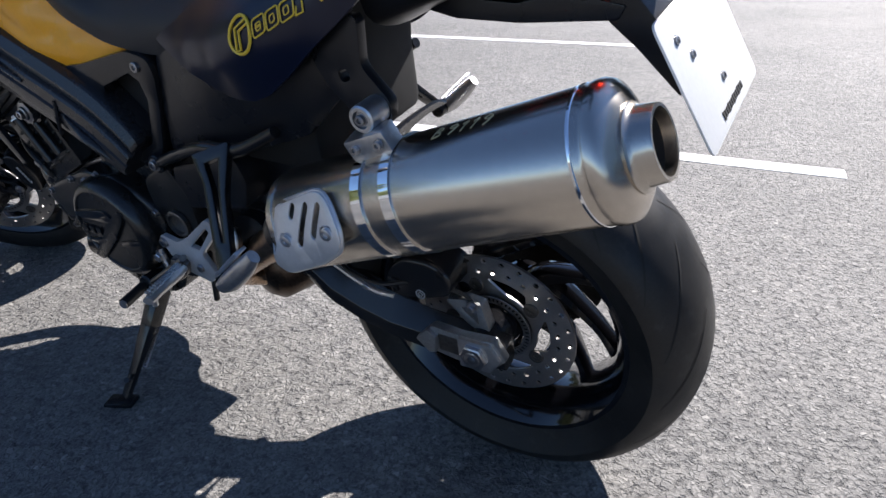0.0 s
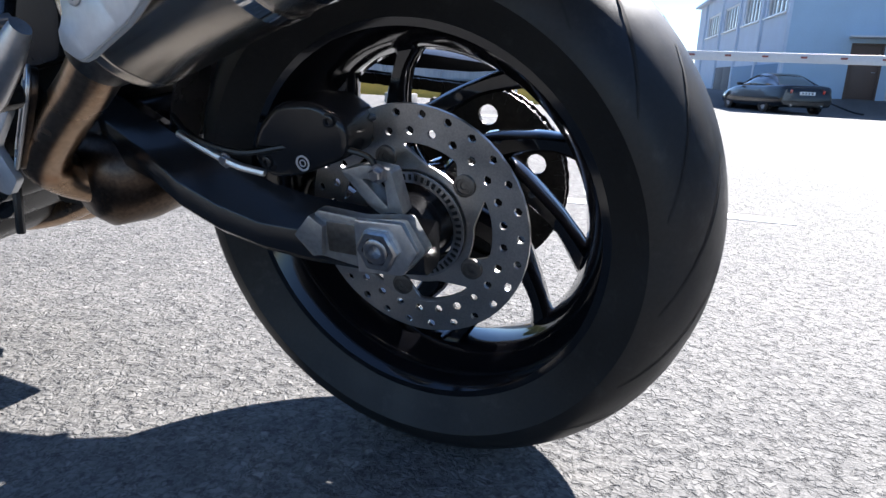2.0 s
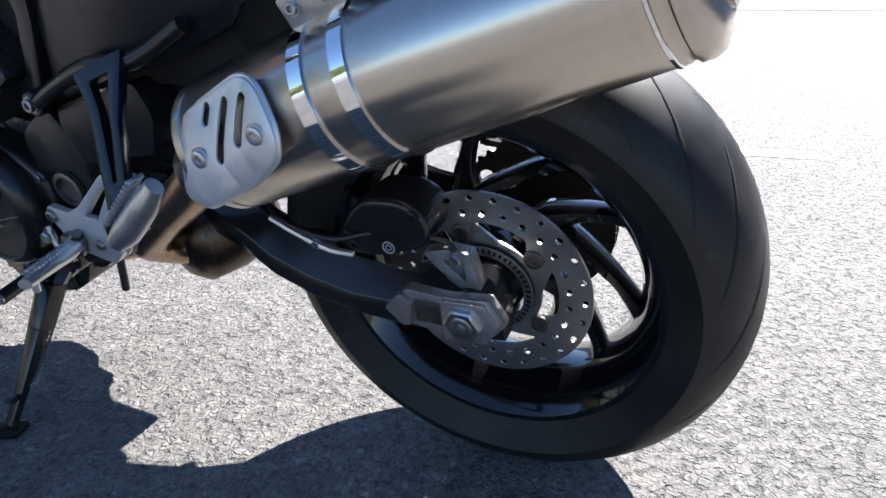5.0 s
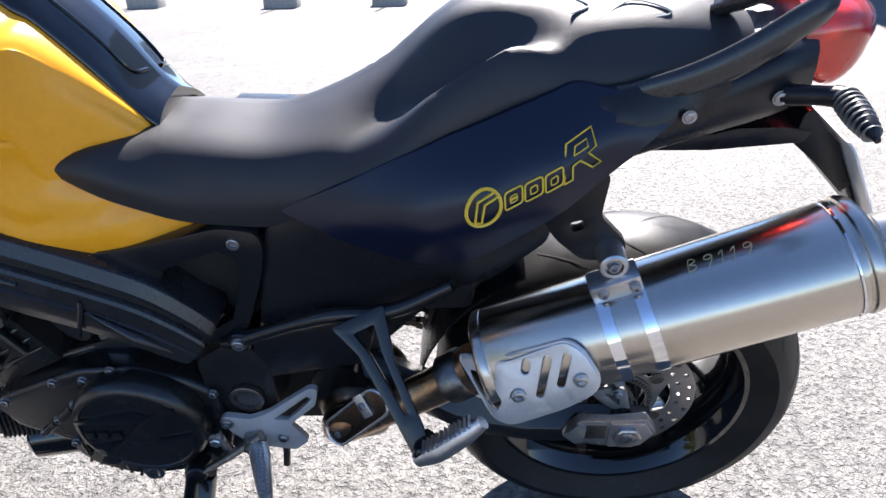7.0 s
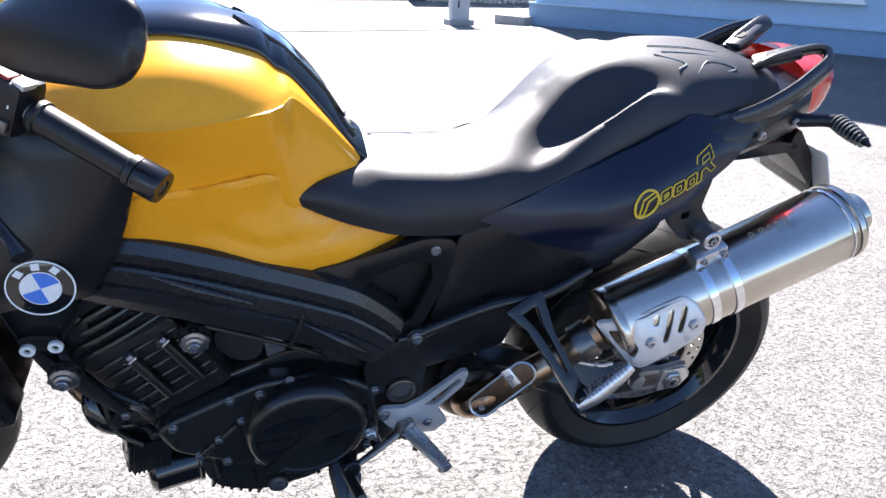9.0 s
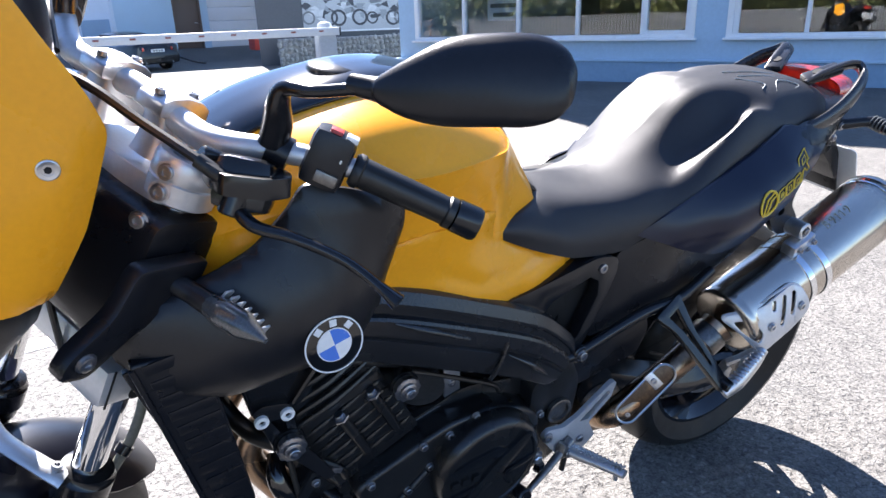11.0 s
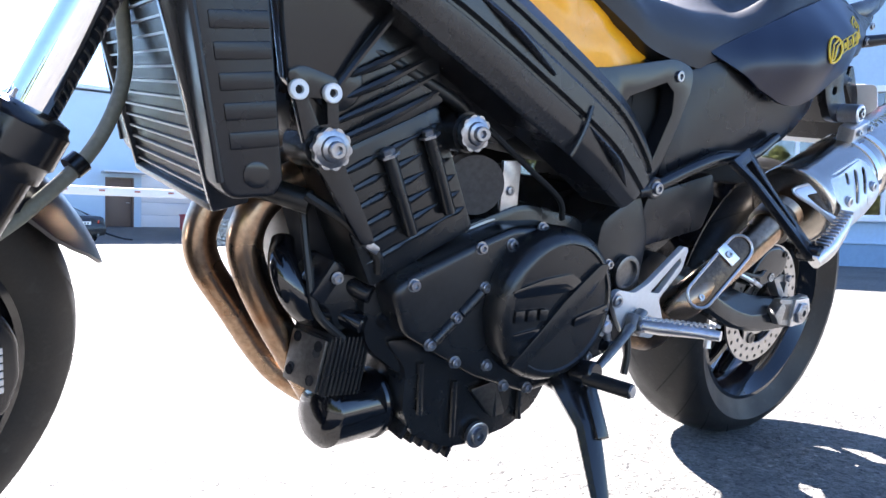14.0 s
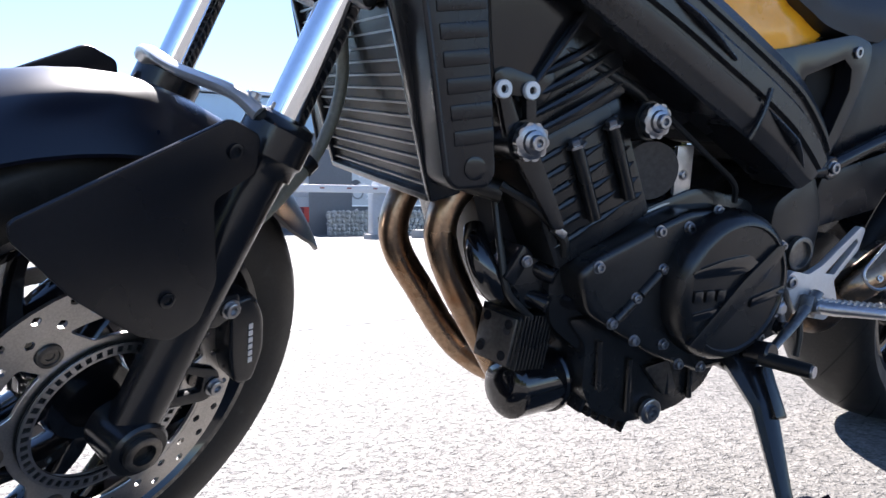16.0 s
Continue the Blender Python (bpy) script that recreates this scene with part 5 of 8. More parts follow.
for x, y, z in ((-1.104, -0.180, 0.570), (-0.920, -0.172, 0.603)):
    mb = part("engine_mount", lathe([(0, 0.018), (0.006, 0.0205), (0.013, 0.0205), (0.014, 0.018), (0.015, 0.014), (0.019, 0.0135), (0.020, 0.012)], (x, y, z), (0, -1, 0), 12), M_BOLT, BIKE, "large flanged engine mount bolt")
    bolt(mb, (x, y - 0.017, z), (0, -1, 0), 0.0090, 0.010, M_BOLT)
    for k in range(10):
        a = math.pi * k / 5
        part("flange_lobe", cyl((x + 0.0160 * math.cos(a), y - 0.006, z + 0.0160 * math.sin(a)), (x + 0.0160 * math.cos(a), y - 0.0135, z + 0.0160 * math.sin(a)), 0.0060, seg=12), M_BOLT, mb)
    part("mount_boss", cyl((x, y, z), (x, y + 0.06, z), 0.024, seg=24), M_ENGINE, mb)
mp_ = part("mount_plate", prism([(-1.152, 0.640), (-1.136, 0.648), (-1.098, 0.640), (-1.088, 0.565), (-1.05, 0.50), (-1.035, 0.47), (-1.05, 0.468), (-1.10, 0.535), (-1.125, 0.565), (-1.140, 0.610)], -0.178, -0.168, 0.003, 0.006, holes=[[(-1.128, 0.618), (-1.108, 0.618), (-1.104, 0.590), (-1.112, 0.588)]]), M_BLACK, BIKE, "black engine mount plate")
for x, z in ((-1.140, 0.624), (-1.104, 0.625)):
    ring_ = part("spacer_ring", lathe([(0, 0.0100), (0.005, 0.0100), (0.006, 0.0090), (0.006, 0.0045), (0.001, 0.0042), (0.001, 0)], (x, -0.178, z), (0, -1, 0), 24), M_WHITE, mp_, "white spacer ring")
    part("spacer_bore", cyl((x, -0.179, z), (x, -0.1795, z), 0.0042, seg=16), M_DARK, ring_)
lug = part("mount_lug", prism([(-1.170, 0.730), (-1.163, 0.700), (-1.150, 0.634), (-1.136, 0.622), (-1.116, 0.630), (-1.094, 0.632), (-1.062, 0.680), (-1.034, 0.724), (-1.030, 0.770), (-1.165, 0.790)], -0.168, -0.150, 0.003, 0.006), M_BLACK, BIKE, "black tapered frame lug above the engine mount")
part("lug_flange", tube([(-1.094, -0.170, 0.634), (-1.066, -0.173, 0.678), (-1.036, -0.176, 0.722), (-1.02, -0.178, 0.750)], [0.007, 0.008, 0.009, 0.010], 8, squash=0.6), M_BLACK, lug)
part("lug_flange", tube([(-1.149, -0.170, 0.634), (-1.158, -0.171, 0.680), (-1.167, -0.172, 0.735)], 0.0042, 8, squash=0.7), M_BLACK, lug)
part("heat_panel", prism([(-1.08, 0.735), (-0.92, 0.668), (-0.80, 0.612), (-0.84, 0.592), (-0.90, 0.610), (-1.04, 0.672)], -0.130, 0.10, 0.006, 0.01), M_PLASTIC, BIKE, "black heat panel under the frame")
part("breather_tube", tube([(-1.07, -0.140, 0.686), (-1.045, -0.150, 0.676), (-0.99, -0.152, 0.658), (-0.93, -0.152, 0.636), (-0.89, -0.14, 0.615)], 0.0085, 10), M_HOSE, BIKE, "black rubber hose")
part("cable", tube([(-0.905, -0.165, 0.618), (-0.875, -0.165, 0.604), (-0.806, -0.162, 0.566), (-0.742, -0.160, 0.529), (-0.72, -0.15, 0.50)], 0.0042, 8), M_HOSE, BIKE)
part("throttle_body", lathe([(0, 0.02), (0.0, 0.040), (0.012, 0.040), (0.014, 0.034), (0.05, 0.034), (0.06, 0.03)], (-0.862, -0.124, 0.537), (0.35, 1, 0.1), 28), M_GREYCAST, BIKE, "dull cast throttle body")
part("throttle_plate", box((-0.805, -0.126, 0.537), (0.031, 0.006, 0.074), rot(0, -4, 0), 0.002), M_ALU, BIKE, "bare aluminium throttle cable plate")
bolt(BIKE, (-0.806, -0.129, 0.533), (0, -1, 0), 0.006, 0.004, M_BOLT)
part("thermostat_elbow", tube([(-1.100, -0.075, 0.452), (-1.108, -0.100, 0.430), (-1.100, -0.112, 0.402), (-1.080, -0.110, 0.378), (-1.052, -0.10, 0.366)], [0.014, 0.017, 0.018, 0.018, 0.017], 18), M_GLOSSBLACK, BIKE, "gloss black thermostat elbow")
part("elbow_flange", box((-1.066, -0.112, 0.414), (0.022, 0.040, 0.050), rot(0, 35, 10), 0.004), M_BLACK, BIKE)
bolt(BIKE, (-1.054, -0.133, 0.420), (0, -1, 0), 0.006, 0.006, M_BOLT)
for hx, hz in ((-1.012, 0.400), (-1.018, 0.362)):
    part("hose_nipple", cyl((hx - 0.02, -0.10, hz + 0.008), (hx + 0.005, -0.135, hz - 0.002), 0.012, seg=14, bev=0.002), M_BLACK, BIKE)
part("starter_motor", lathe([(0, 0.010), (0.002, 0.022), (0.008, 0.026), (0.085, 0.026), (0.09, 0.024), (0.12, 0.022)], (-1.072, -0.070, 0.418), (0.80, 0.55, -0.25), 30), M_BLACK, BIKE, "black starter motor")
part("fan_cowl", box((-1.035, 0.03, 0.475), (0.12, 0.20, 0.15), rot(0, -20, 0), 0.02), M_PLASTIC, BIKE, "black fan cowl behind the exhaust headers")
sm = part("pump_housing", lathe([(0, 0.02), (0.002, 0.034), (0.028, 0.036), (0.03, 0.042), (0.05, 0.042)], (-1.035, -0.118, 0.385), (0.1, 1, 0), 26), M_ENGINE, BIKE, "black water pump housing")
for a in (0.3, 1.9, 3.4, 5.0):
    bolt(sm, (-1.035 + 0.036 * math.cos(a), -0.09, 0.385 + 0.036 * math.sin(a)), (0, -1, 0), 0.005, 0.006, M_BOLT)
for y, z in ((-0.145, 0.405), (-0.14, 0.365)):
    part("hose_stub", cyl((-0.99, -0.10, z), (-0.985, y - 0.01, z), 0.010, seg=14), M_BLACK, BIKE)
cm = rot(0, 10, 16)
cq = Vector((-1.040, -0.100, 0.308))
oc = part("oil_cooler", box(cq, (0.068, 0.068, 0.070), cm, 0.006), M_ENGINE, BIKE, "black ribbed oil heat exchanger")
for k in range(9):
    part("cooler_rib", box(cq + cm @ Vector((-0.029 + 0.0072 * k, 0, 0.002)), (0.0032, 0.073, 0.073), cm, 0.0006), M_ENGINE, oc)
part("cooler_plate", box(cq + cm @ Vector((-0.0365, 0, 0)), (0.005, 0.060, 0.062), cm, 0.002), M_CAN, oc, "grey label plate")
for dy, dz in ((-0.020, 0.022), (0.018, 0.024), (-0.018, -0.020), (0.020, -0.018)):
    part("plate_plug", cyl(cq + cm @ Vector((-0.0385, dy, dz)), cq + cm @ Vector((-0.0402, dy, dz)), 0.0065, seg=16), M_BLACK, oc)
for y, z in ((-0.019, 0.014), (0.019, -0.014)):
    part("plate_screw", cyl(cq + cm @ Vector((-0.0385, y, z)), cq + cm @ Vector((-0.040, y, z)), 0.006, seg=12), M_DARK, oc)
of = part("oil_filter", lathe([(0, 0.016), (0.003, 0.034), (0.012, 0.043), (0.085, 0.045), (0.088, 0.048), (0.094, 0.048), (0.096, 0.038), (0.14, 0.034)], (-1.054, -0.104, 0.236), (1, 0.25, -0.05), 34), M_GLOSSBLACK, BIKE, "gloss black oil filter canister")
part("filter_neck", tube([(-0.93, -0.075, 0.235), (-0.88, -0.06, 0.262), (-0.86, -0.05, 0.30)], 0.030, 16), M_ENGINE, of)
# exhaust headers
part("header_pipe", tube([(-1.040, -0.052, 0.548), (-1.085, -0.052, 0.522), (-1.122, -0.052, 0.492), (-1.137, -0.052, 0.452), (-1.128, -0.052, 0.410), (-1.096, -0.052, 0.348), (-1.052, -0.055, 0.278), (-1.015, -0.055, 0.225), (-0.97, -0.05, 0.195), (-0.88, -0.04, 0.185), (-0.74, -0.02, 0.205), (-0.60, 0.0, 0.26)], 0.0215, 22), M_HEADER, BIKE, "rust-brown heat-tinted header pipe")
part("header_pipe", tube([(-1.060, 0.050, 0.560), (-1.11, 0.050, 0.530), (-1.146, 0.050, 0.480), (-1.160, 0.050, 0.434), (-1.150, 0.050, 0.392), (-1.112, 0.050, 0.335), (-1.07, 0.045, 0.272), (-1.035, 0.03, 0.235), (-0.98, 0.02, 0.205), (-0.88, 0.03, 0.190), (-0.74, 0.04, 0.195), (-0.60, 0.05, 0.26)], 0.0215, 22), M_HEADER, BIKE, "rust-brown heat-tinted header pipe")
part("wiring_loom", tube([(-1.10, -0.13, 0.515), (-1.06, -0.15, 0.49), (-1.02, -0.155, 0.455), (-1.01, -0.15, 0.43)], 0.006, 8), M_HOSE, BIKE)
part("wiring_loom", tube([(-1.09, -0.10, 0.50), (-1.085, -0.12, 0.43), (-1.075, -0.13, 0.38), (-1.04, -0.135, 0.345)], 0.005, 8), M_HOSE, BIKE)
part("cable_clip", box((-1.028, -0.157, 0.462), (0.018, 0.012, 0.010), rot(0, 30, 0), 0.002), M_BOLT, BIKE)

# ---------------------------------------------------------------- rider's left controls
fp_out = [(-0.640, 0.392), (-0.628, 0.405), (-0.590, 0.398), (-0.560, 0.412), (-0.486, 0.470), (-0.474, 0.466), (-0.482, 0.432), (-0.528, 0.386), (-0.505, 0.345), (-0.530, 0.322), (-0.600, 0.335), (-0.622, 0.362)]
fpl = part("footrest_plate", prism(fp_out, -0.196, -0.186, 0.003, 0.006, holes=[[(-0.553, 0.398), (-0.492, 0.452), (-0.486, 0.444), (-0.53, 0.395)]]), M_SILVER, BIKE, "silver cast footrest plate")
bolt(fpl, (-0.628, -0.195, 0.388), (0, -1, 0), 0.009, 0.006, M_BOLT)
bolt(fpl, (-0.545, -0.195, 0.352), (0, -1, 0), 0.007, 0.006, M_BOLT)
part("swingarm_pivot", lathe([(0, 0.027), (0.008, 0.027), (0.009, 0.025), (0.009, 0.020), (0.003, 0.019), (0.003, 0)], (-0.593, -0.172, 0.425), (0, -1, 0), 32), M_CAN, BIKE, "steel swingarm pivot ring")
# added block, black in place of the shade behind the footrest plate
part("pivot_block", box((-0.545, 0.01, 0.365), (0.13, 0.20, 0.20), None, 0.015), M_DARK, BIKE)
part("pivot_plate", prism([(-0.66, 0.50), (-0.58, 0.55), (-0.545, 0.48), (-0.55, 0.38), (-0.58, 0.30), (-0.65, 0.28)], -0.170, 0.14, 0.008, 0.02), M_ENGINE, BIKE, "black swingarm pivot casting")
peg = part("rider_peg", tube([(-0.582, -0.214, 0.354), (-0.572, -0.235, 0.356), (-0.556, -0.275, 0.362), (-0.541, -0.315, 0.366)], [0.015, 0.016, 0.0135, 0.010], 14, squash=0.72), M_ALU, BIKE, "knurled aluminium rider footpeg")
kn = bmesh.new()
pv = (Vector((-0.541, -0.315, 0.368)) - Vector((-0.580, -0.215, 0.353)))
for i in range(14):
    for j in range(3):
        p = Vector((-0.580, -0.215, 0.353)) + pv * (i / 14.0) + Vector((-0.006 + 0.006 * j, 0, 0.0125 - abs(j - 1) * 0.002))
        box(p, (0.0032, 0.0034, 0.004), rot(0, 0, 45), 0.0, kn)
part("peg_knurl", kn, M_ALU, peg)
part("peg_nub", cyl((-0.547, -0.300, 0.358), (-0.548, -0.302, 0.345), 0.005, seg=10), M_ALU, peg)
part("peg_clevis", box((-0.590, -0.204, 0.352), (0.034, 0.020, 0.030), rot(0, 20, 20), 0.005), M_CAN, peg)
bolt(peg, (-0.590, -0.214, 0.352), (-0.1, -1, 0.1), 0.008, 0.010, M_BOLT)
lv = part("shift_lever", tube([(-0.575, -0.205, 0.372), (-0.600, -0.209, 0.353), (-0.640, -0.216, 0.325), (-0.698, -0.224, 0.287)], [0.009, 0.009, 0.008, 0.006], 10, squash=0.7), M_CAN, BIKE, "dull aluminium gear shift lever")
tp = part("shift_toe", tube([(-0.700, -0.222, 0.288), (-0.692, -0.255, 0.290), (-0.684, -0.288, 0.292)], 0.0105, 14), M_HOSE, lv, "ribbed rubber toe peg")
part("toe_cap", cyl((-0.684, -0.287, 0.292), (-0.683, -0.291, 0.2925), 0.0085, seg=14), M_ALU, lv)
ln = part("shift_linkage", tube([(-0.635, -0.200, 0.322), (-0.645, -0.198, 0.345), (-0.650, -0.195, 0.368)], 0.007, 10), M_BOLT, BIKE, "short shift linkage rod")
bolt(ln, (-0.652, -0.197, 0.352), (0, -1, 0), 0.010, 0.012, M_ALU, socket=False)
bolt(ln, (-0.640, -0.197, 0.322), (0, -1, 0), 0.010, 0.016, M_BLACK)

# side stand
std = part("side_stand", tube([(-0.700, -0.150, 0.295), (-0.702, -0.200, 0.262), (-0.700, -0.240, 0.222), (-0.718, -0.300, 0.135), (-0.733, -0.345, 0.072)], [0.026, 0.028, 0.022, 0.0145, 0.012], 8, 1, squash=0.6), M_BLACK, BIKE, "black side stand carrying the bike")
part("stand_lug", prism([(-0.760, 0.310), (-0.66, 0.318), (-0.65, 0.285), (-0.70, 0.245), (-0.75, 0.275)], -0.178, -0.130, 0.006, 0.01), M_BLACK, std)
part("spring_guard", box((-0.690, -0.232, 0.236), (0.026, 0.030, 0.075), rot(-37, 8, 0), 0.004), M_BLACK, std)
part("stand_pivot", cyl((-0.695, -0.195, 0.288), (-0.690, -0.232, 0.296), 0.017, seg=20, bev=0.003), M_BLACK, std)
foot = part("stand_foot", box((-0.738, -0.356, 0.066), (0.06, 0.036, 0.010), rot(-10, 0, 25), 0.003), M_BLACK, std)
part("stand_tang", tube([(-0.726, -0.318, 0.112), (-0.708, -0.333, 0.122), (-0.688, -0.348, 0.142)], 0.005, 8), M_BLACK, std)
sp0, sp1 = Vector((-0.684, -0.200, 0.250)), Vector((-0.704, -0.298, 0.128))
coil = [sp0 + (sp1 - sp0) * (k / 150) + Vector((math.cos(k * 0.95) * 0.0075, math.sin(k * 0.95) * 0.006, math.sin(k * 0.95) * 0.005)) for k in range(151)]
part("stand_spring", tube(coil, 0.0015, 5, 1), M_BOLT, std, "coiled zinc return spring")
part("stand_shield", prism([(-0.845, 0.260), (-0.80, 0.268), (-0.775, 0.215), (-0.80, 0.212)], -0.150, -0.140, 0.003, 0.006), M_CAN, BIKE, "grey bent bracket by the stand")
part("drain_tube", tube([(-0.56, -0.16, 0.36), (-0.555, -0.175, 0.30), (-0.56, -0.18, 0.26)], 0.006, 8), M_HOSE, BIKE, "black rubber drain tube")


# ---------------------------------------------------------------- radiator
rad_m = rot(0, -17, 0)
rc = Vector((-1.232, 0, 0.635))
rad = part("radiator", box(rc, (0.028, 0.33, 0.255), rad_m, 0.003), M_BLACK, BIKE, "black radiator with pale cooling tubes")
for k in range(17):
    part("radiator_tube", box(rc + rad_m @ Vector((-0.0155, 0, -0.118 + 0.0147 * k)), (0.004, 0.318, 0.0022), rad_m, 0.0), M_CAN, rad)
fin_me = None
for k in range(60):
    if fin_me is None:
        fin_me = mesh_of("radiator_fin", box((0, 0, 0), (0.002, 0.0012, 0.25), rad_m, 0.0))
        fin_me.materials.append(M_BLACK)
    ob = new("radiator_fin", fin_me)
    ob.parent = rad
    ob.matrix_local = Matrix.Translation(rc + rad_m @ Vector((-0.0135, -0.157 + 0.00532 * k, 0)))
for y in (-0.172, 0.172):
    part("radiator_frame", box(rc + rad_m @ Vector((-0.004, y, 0)), (0.036, 0.014, 0.268), rad_m, 0.003), M_BLACK, rad)
part("radiator_frame", box(rc + rad_m @ Vector((-0.006, 0, -0.130)), (0.034, 0.34, 0.008), rad_m, 0.002), M_CAN, rad)
for side in (-1, 1):
    ys = sorted((side * 0.226, side * 0.172))
    sh = part("radiator_shroud", prism([(-1.285, 0.80), (-1.207, 0.80), (-1.166, 0.538), (-1.173, 0.524), (-1.212, 0.520), (-1.222, 0.530)], ys[0], ys[1], 0.006, 0.008, seg=3), M_PLASTIC, BIKE, "black ribbed radiator side shroud")
    for k in range(10):
        c = Vector((-1.196 - 0.0050 * k, side * 0.2250, 0.574 + 0.0245 * k))
        part("shroud_rib", box(c, (0.044 + 0.0018 * k, 0.0055, 0.0150), rot(0, -10, 0), 0.0018), M_PLASTIC, sh)
    part("shroud_edge", tube([(-1.2235, side * 0.2265, 0.535), (-1.250, side * 0.2265, 0.655), (-1.282, side * 0.2265, 0.795)], 0.0035, 8, 3), M_PLASTIC, sh)
    part("shroud_plug", lathe([(0, 0.012), (0.002, 0.012), (0.003, 0.008), (0.003, 0)], (-1.192, side * 0.2255, 0.543), (0, side, 0), 20), M_BLACK, sh)
part("coolant_hose", tube([(-1.17, -0.02, 0.55), (-1.15, -0.05, 0.52), (-1.13, -0.09, 0.515), (-1.09, -0.12, 0.505)], 0.014, 12), M_HOSE, BIKE)

# ---------------------------------------------------------------- black front cover with a round emblem
cov_out = [(-1.075, 0.975), (-1.025, 0.965), (-0.950, 0.940), (-0.948, 0.90), (-0.966, 0.845), (-0.985, 0.80), (-1.022, 0.735), (-1.10, 0.738), (-1.18, 0.724), (-1.247, 0.738), (-1.300, 0.800), (-1.272, 0.850), (-1.225, 0.866), (-1.180, 0.884), (-1.135, 0.908), (-1.095, 0.945)]
cov_s = spline_surface([(-1.075, 0.975, -0.215), (-0.950, 0.94, -0.222), (-0.966, 0.845, -0.215), (-1.022, 0.735, -0.222), (-1.066, 0.79, -0.262), (-1.05, 0.86, -0.258), (-1.10, 0.738, -0.238), (-1.18, 0.80, -0.252), (-1.247, 0.738, -0.222), (-1.30, 0.80, -0.205), (-1.20, 0.875, -0.212), (-1.10, 0.92, -0.222)])
for side in (-1, 1):
    b = panel(cov_out, cov_s, 0.006, 0.018, 0.012, 0.006)
    if side > 0:
        bmesh.ops.scale(b, vec=(1, -1, 1), verts=b.verts)
        bmesh.ops.reverse_faces(b, faces=b.faces)
    fc = part("front_cover", b, M_PLASTIC, BIKE, "matt black front side cover")
    if side < 0:
        n = Vector((0.05, -1, 0.12)).normalized()
        ec = Vector((-1.066, cov_s(-1.066, 0.791) - 0.0045, 0.791))
        em = part("round_emblem", lathe([(-0.012, 0.030), (-0.004, 0.0365), (0, 0.0375), (0.002, 0.0375), (0.003, 0.036), (0.003, 0)], ec, n, 48), M_GLOSSBLACK, fc, "round black emblem with blue and white quarters")
        part("emblem_ring", lathe([(0.002, 0.0372), (0.0036, 0.0372), (0.0036, 0.0354), (0.002, 0.0354)], ec, n, 48, closed=True), M_WHITE, em)
        part("emblem_ring", lathe([(0.002, 0.0222), (0.0036, 0.0222), (0.0036, 0.0208), (0.002, 0.0208)], ec, n, 48, closed=True), M_WHITE, em)
        e1, e2, _ = frame_of(n)
        for k in range(4):
            seg = bmesh.new()
            vs = [ec + n * 0.0034]
            for t in np.linspace(0, math.pi / 2, 9):
                a = t + k * math.pi / 2 + radians(-14)
                vs.append(ec + n * 0.0034 + (e1 * math.cos(a) + e2 * math.sin(a)) * 0.0208)
            seg.faces.new([seg.verts.new(q) for q in vs])
            ex = bmesh.ops.extrude_face_region(seg, geom=list(seg.faces))
            bmesh.ops.translate(seg, vec=n * 0.0008, verts=[g for g in ex["geom"] if isinstance(g, bmesh.types.BMVert)])
            part("emblem_quarter", seg, M_BLUE if k % 2 else M_WHITE, em)
        for a in (0.85, 1.57, 2.29):
            q = ec + n * 0.0036 + (e1 * math.cos(a) * (-1) + e2 * math.sin(a)) * 0.0290
            part("emblem_mark", box(q, (0.009, 0.001, 0.009), n.to_track_quat("-Y", "Z").to_matrix() @ rot(0, math.degrees(a) - 90, 0), 0.001), M_WHITE, em)

# ---------------------------------------------------------------- fork, yokes (in the fork's own frame: x aft, y right, z up the fork)
for y in (-0.104, 0.104):
    tb_ = part("fork_tube", cyl((0.024, y, 0.30), (0.030, y, 0.80), 0.0215, seg=36), M_CHROME, BIKE, "polished chrome fork tube", SX)
    lg = part("fork_leg", lathe([(-0.035, 0.012), (-0.033, 0.022), (0.0, 0.026), (0.05, 0.0265), (0.24, 0.0275), (0.30, 0.028), (0.300, 0.033), (0.314, 0.034), (0.318, 0.0375), (0.348, 0.0375), (0.352, 0.034), (0.358, 0.033), (0.362, 0.023)], (0.013, y, 0), (0.036, 0, 1), 36), M_BLACK, BIKE, "black fork leg with dust seal", SX)
    part("axle_boss", cyl((0.013, y - 0.030, -0.012), (0.013, y + 0.030, -0.012), 0.031, seg=32, bev=0.003), M_BLACK, lg, xf=SX)
    s = -1 if y < 0 else 1
    part("axle_end_cap", lathe([(0, 0.020), (0.006, 0.020), (0.007, 0.018), (0.007, 0.0125), (-0.008, 0.012), (-0.008, 0)], (0.013, y + s * 0.030, -0.012), (0, s, 0), 30), M_CAN, lg, "hollow axle end", SX)
    part("lower_clamp", box((0.010, y, 0.520), (0.066, 0.066, 0.056), rot(0, 0, 0), 0.012), M_SILVER, BIKE, "silver cast lower fork clamp", SX)
    for dz in (-0.015, 0.015):
        part("clamp_bore", cyl((0.043, y + s * 0.010, 0.520 + dz), (0.0435, y + s * 0.022, 0.520 + dz), 0.0085, seg=16), M_DARK, BIKE, xf=SX)
        bolt(BIKE, (0.028, y + s * 0.033, 0.520 + dz), (0, s, 0), 0.008, 0.003, M_DARK, "clamp_bolt", xf=SX)
    part("clamp_slit", box((-0.012, y + s * 0.0332, 0.52), (0.002, 0.002, 0.055), None, 0.0), M_DARK, BIKE, xf=SX)
part("lower_yoke", box((0.03, 0, 0.520), (0.06, 0.20, 0.045), None, 0.008), M_SILVER, BIKE, "silver lower triple clamp", SX)
part("steering_head", cyl((0.045, 0, 0.49), (0.045, 0, 0.75), 0.036, seg=28), M_BLACK, BIKE, "black steering head", SX)
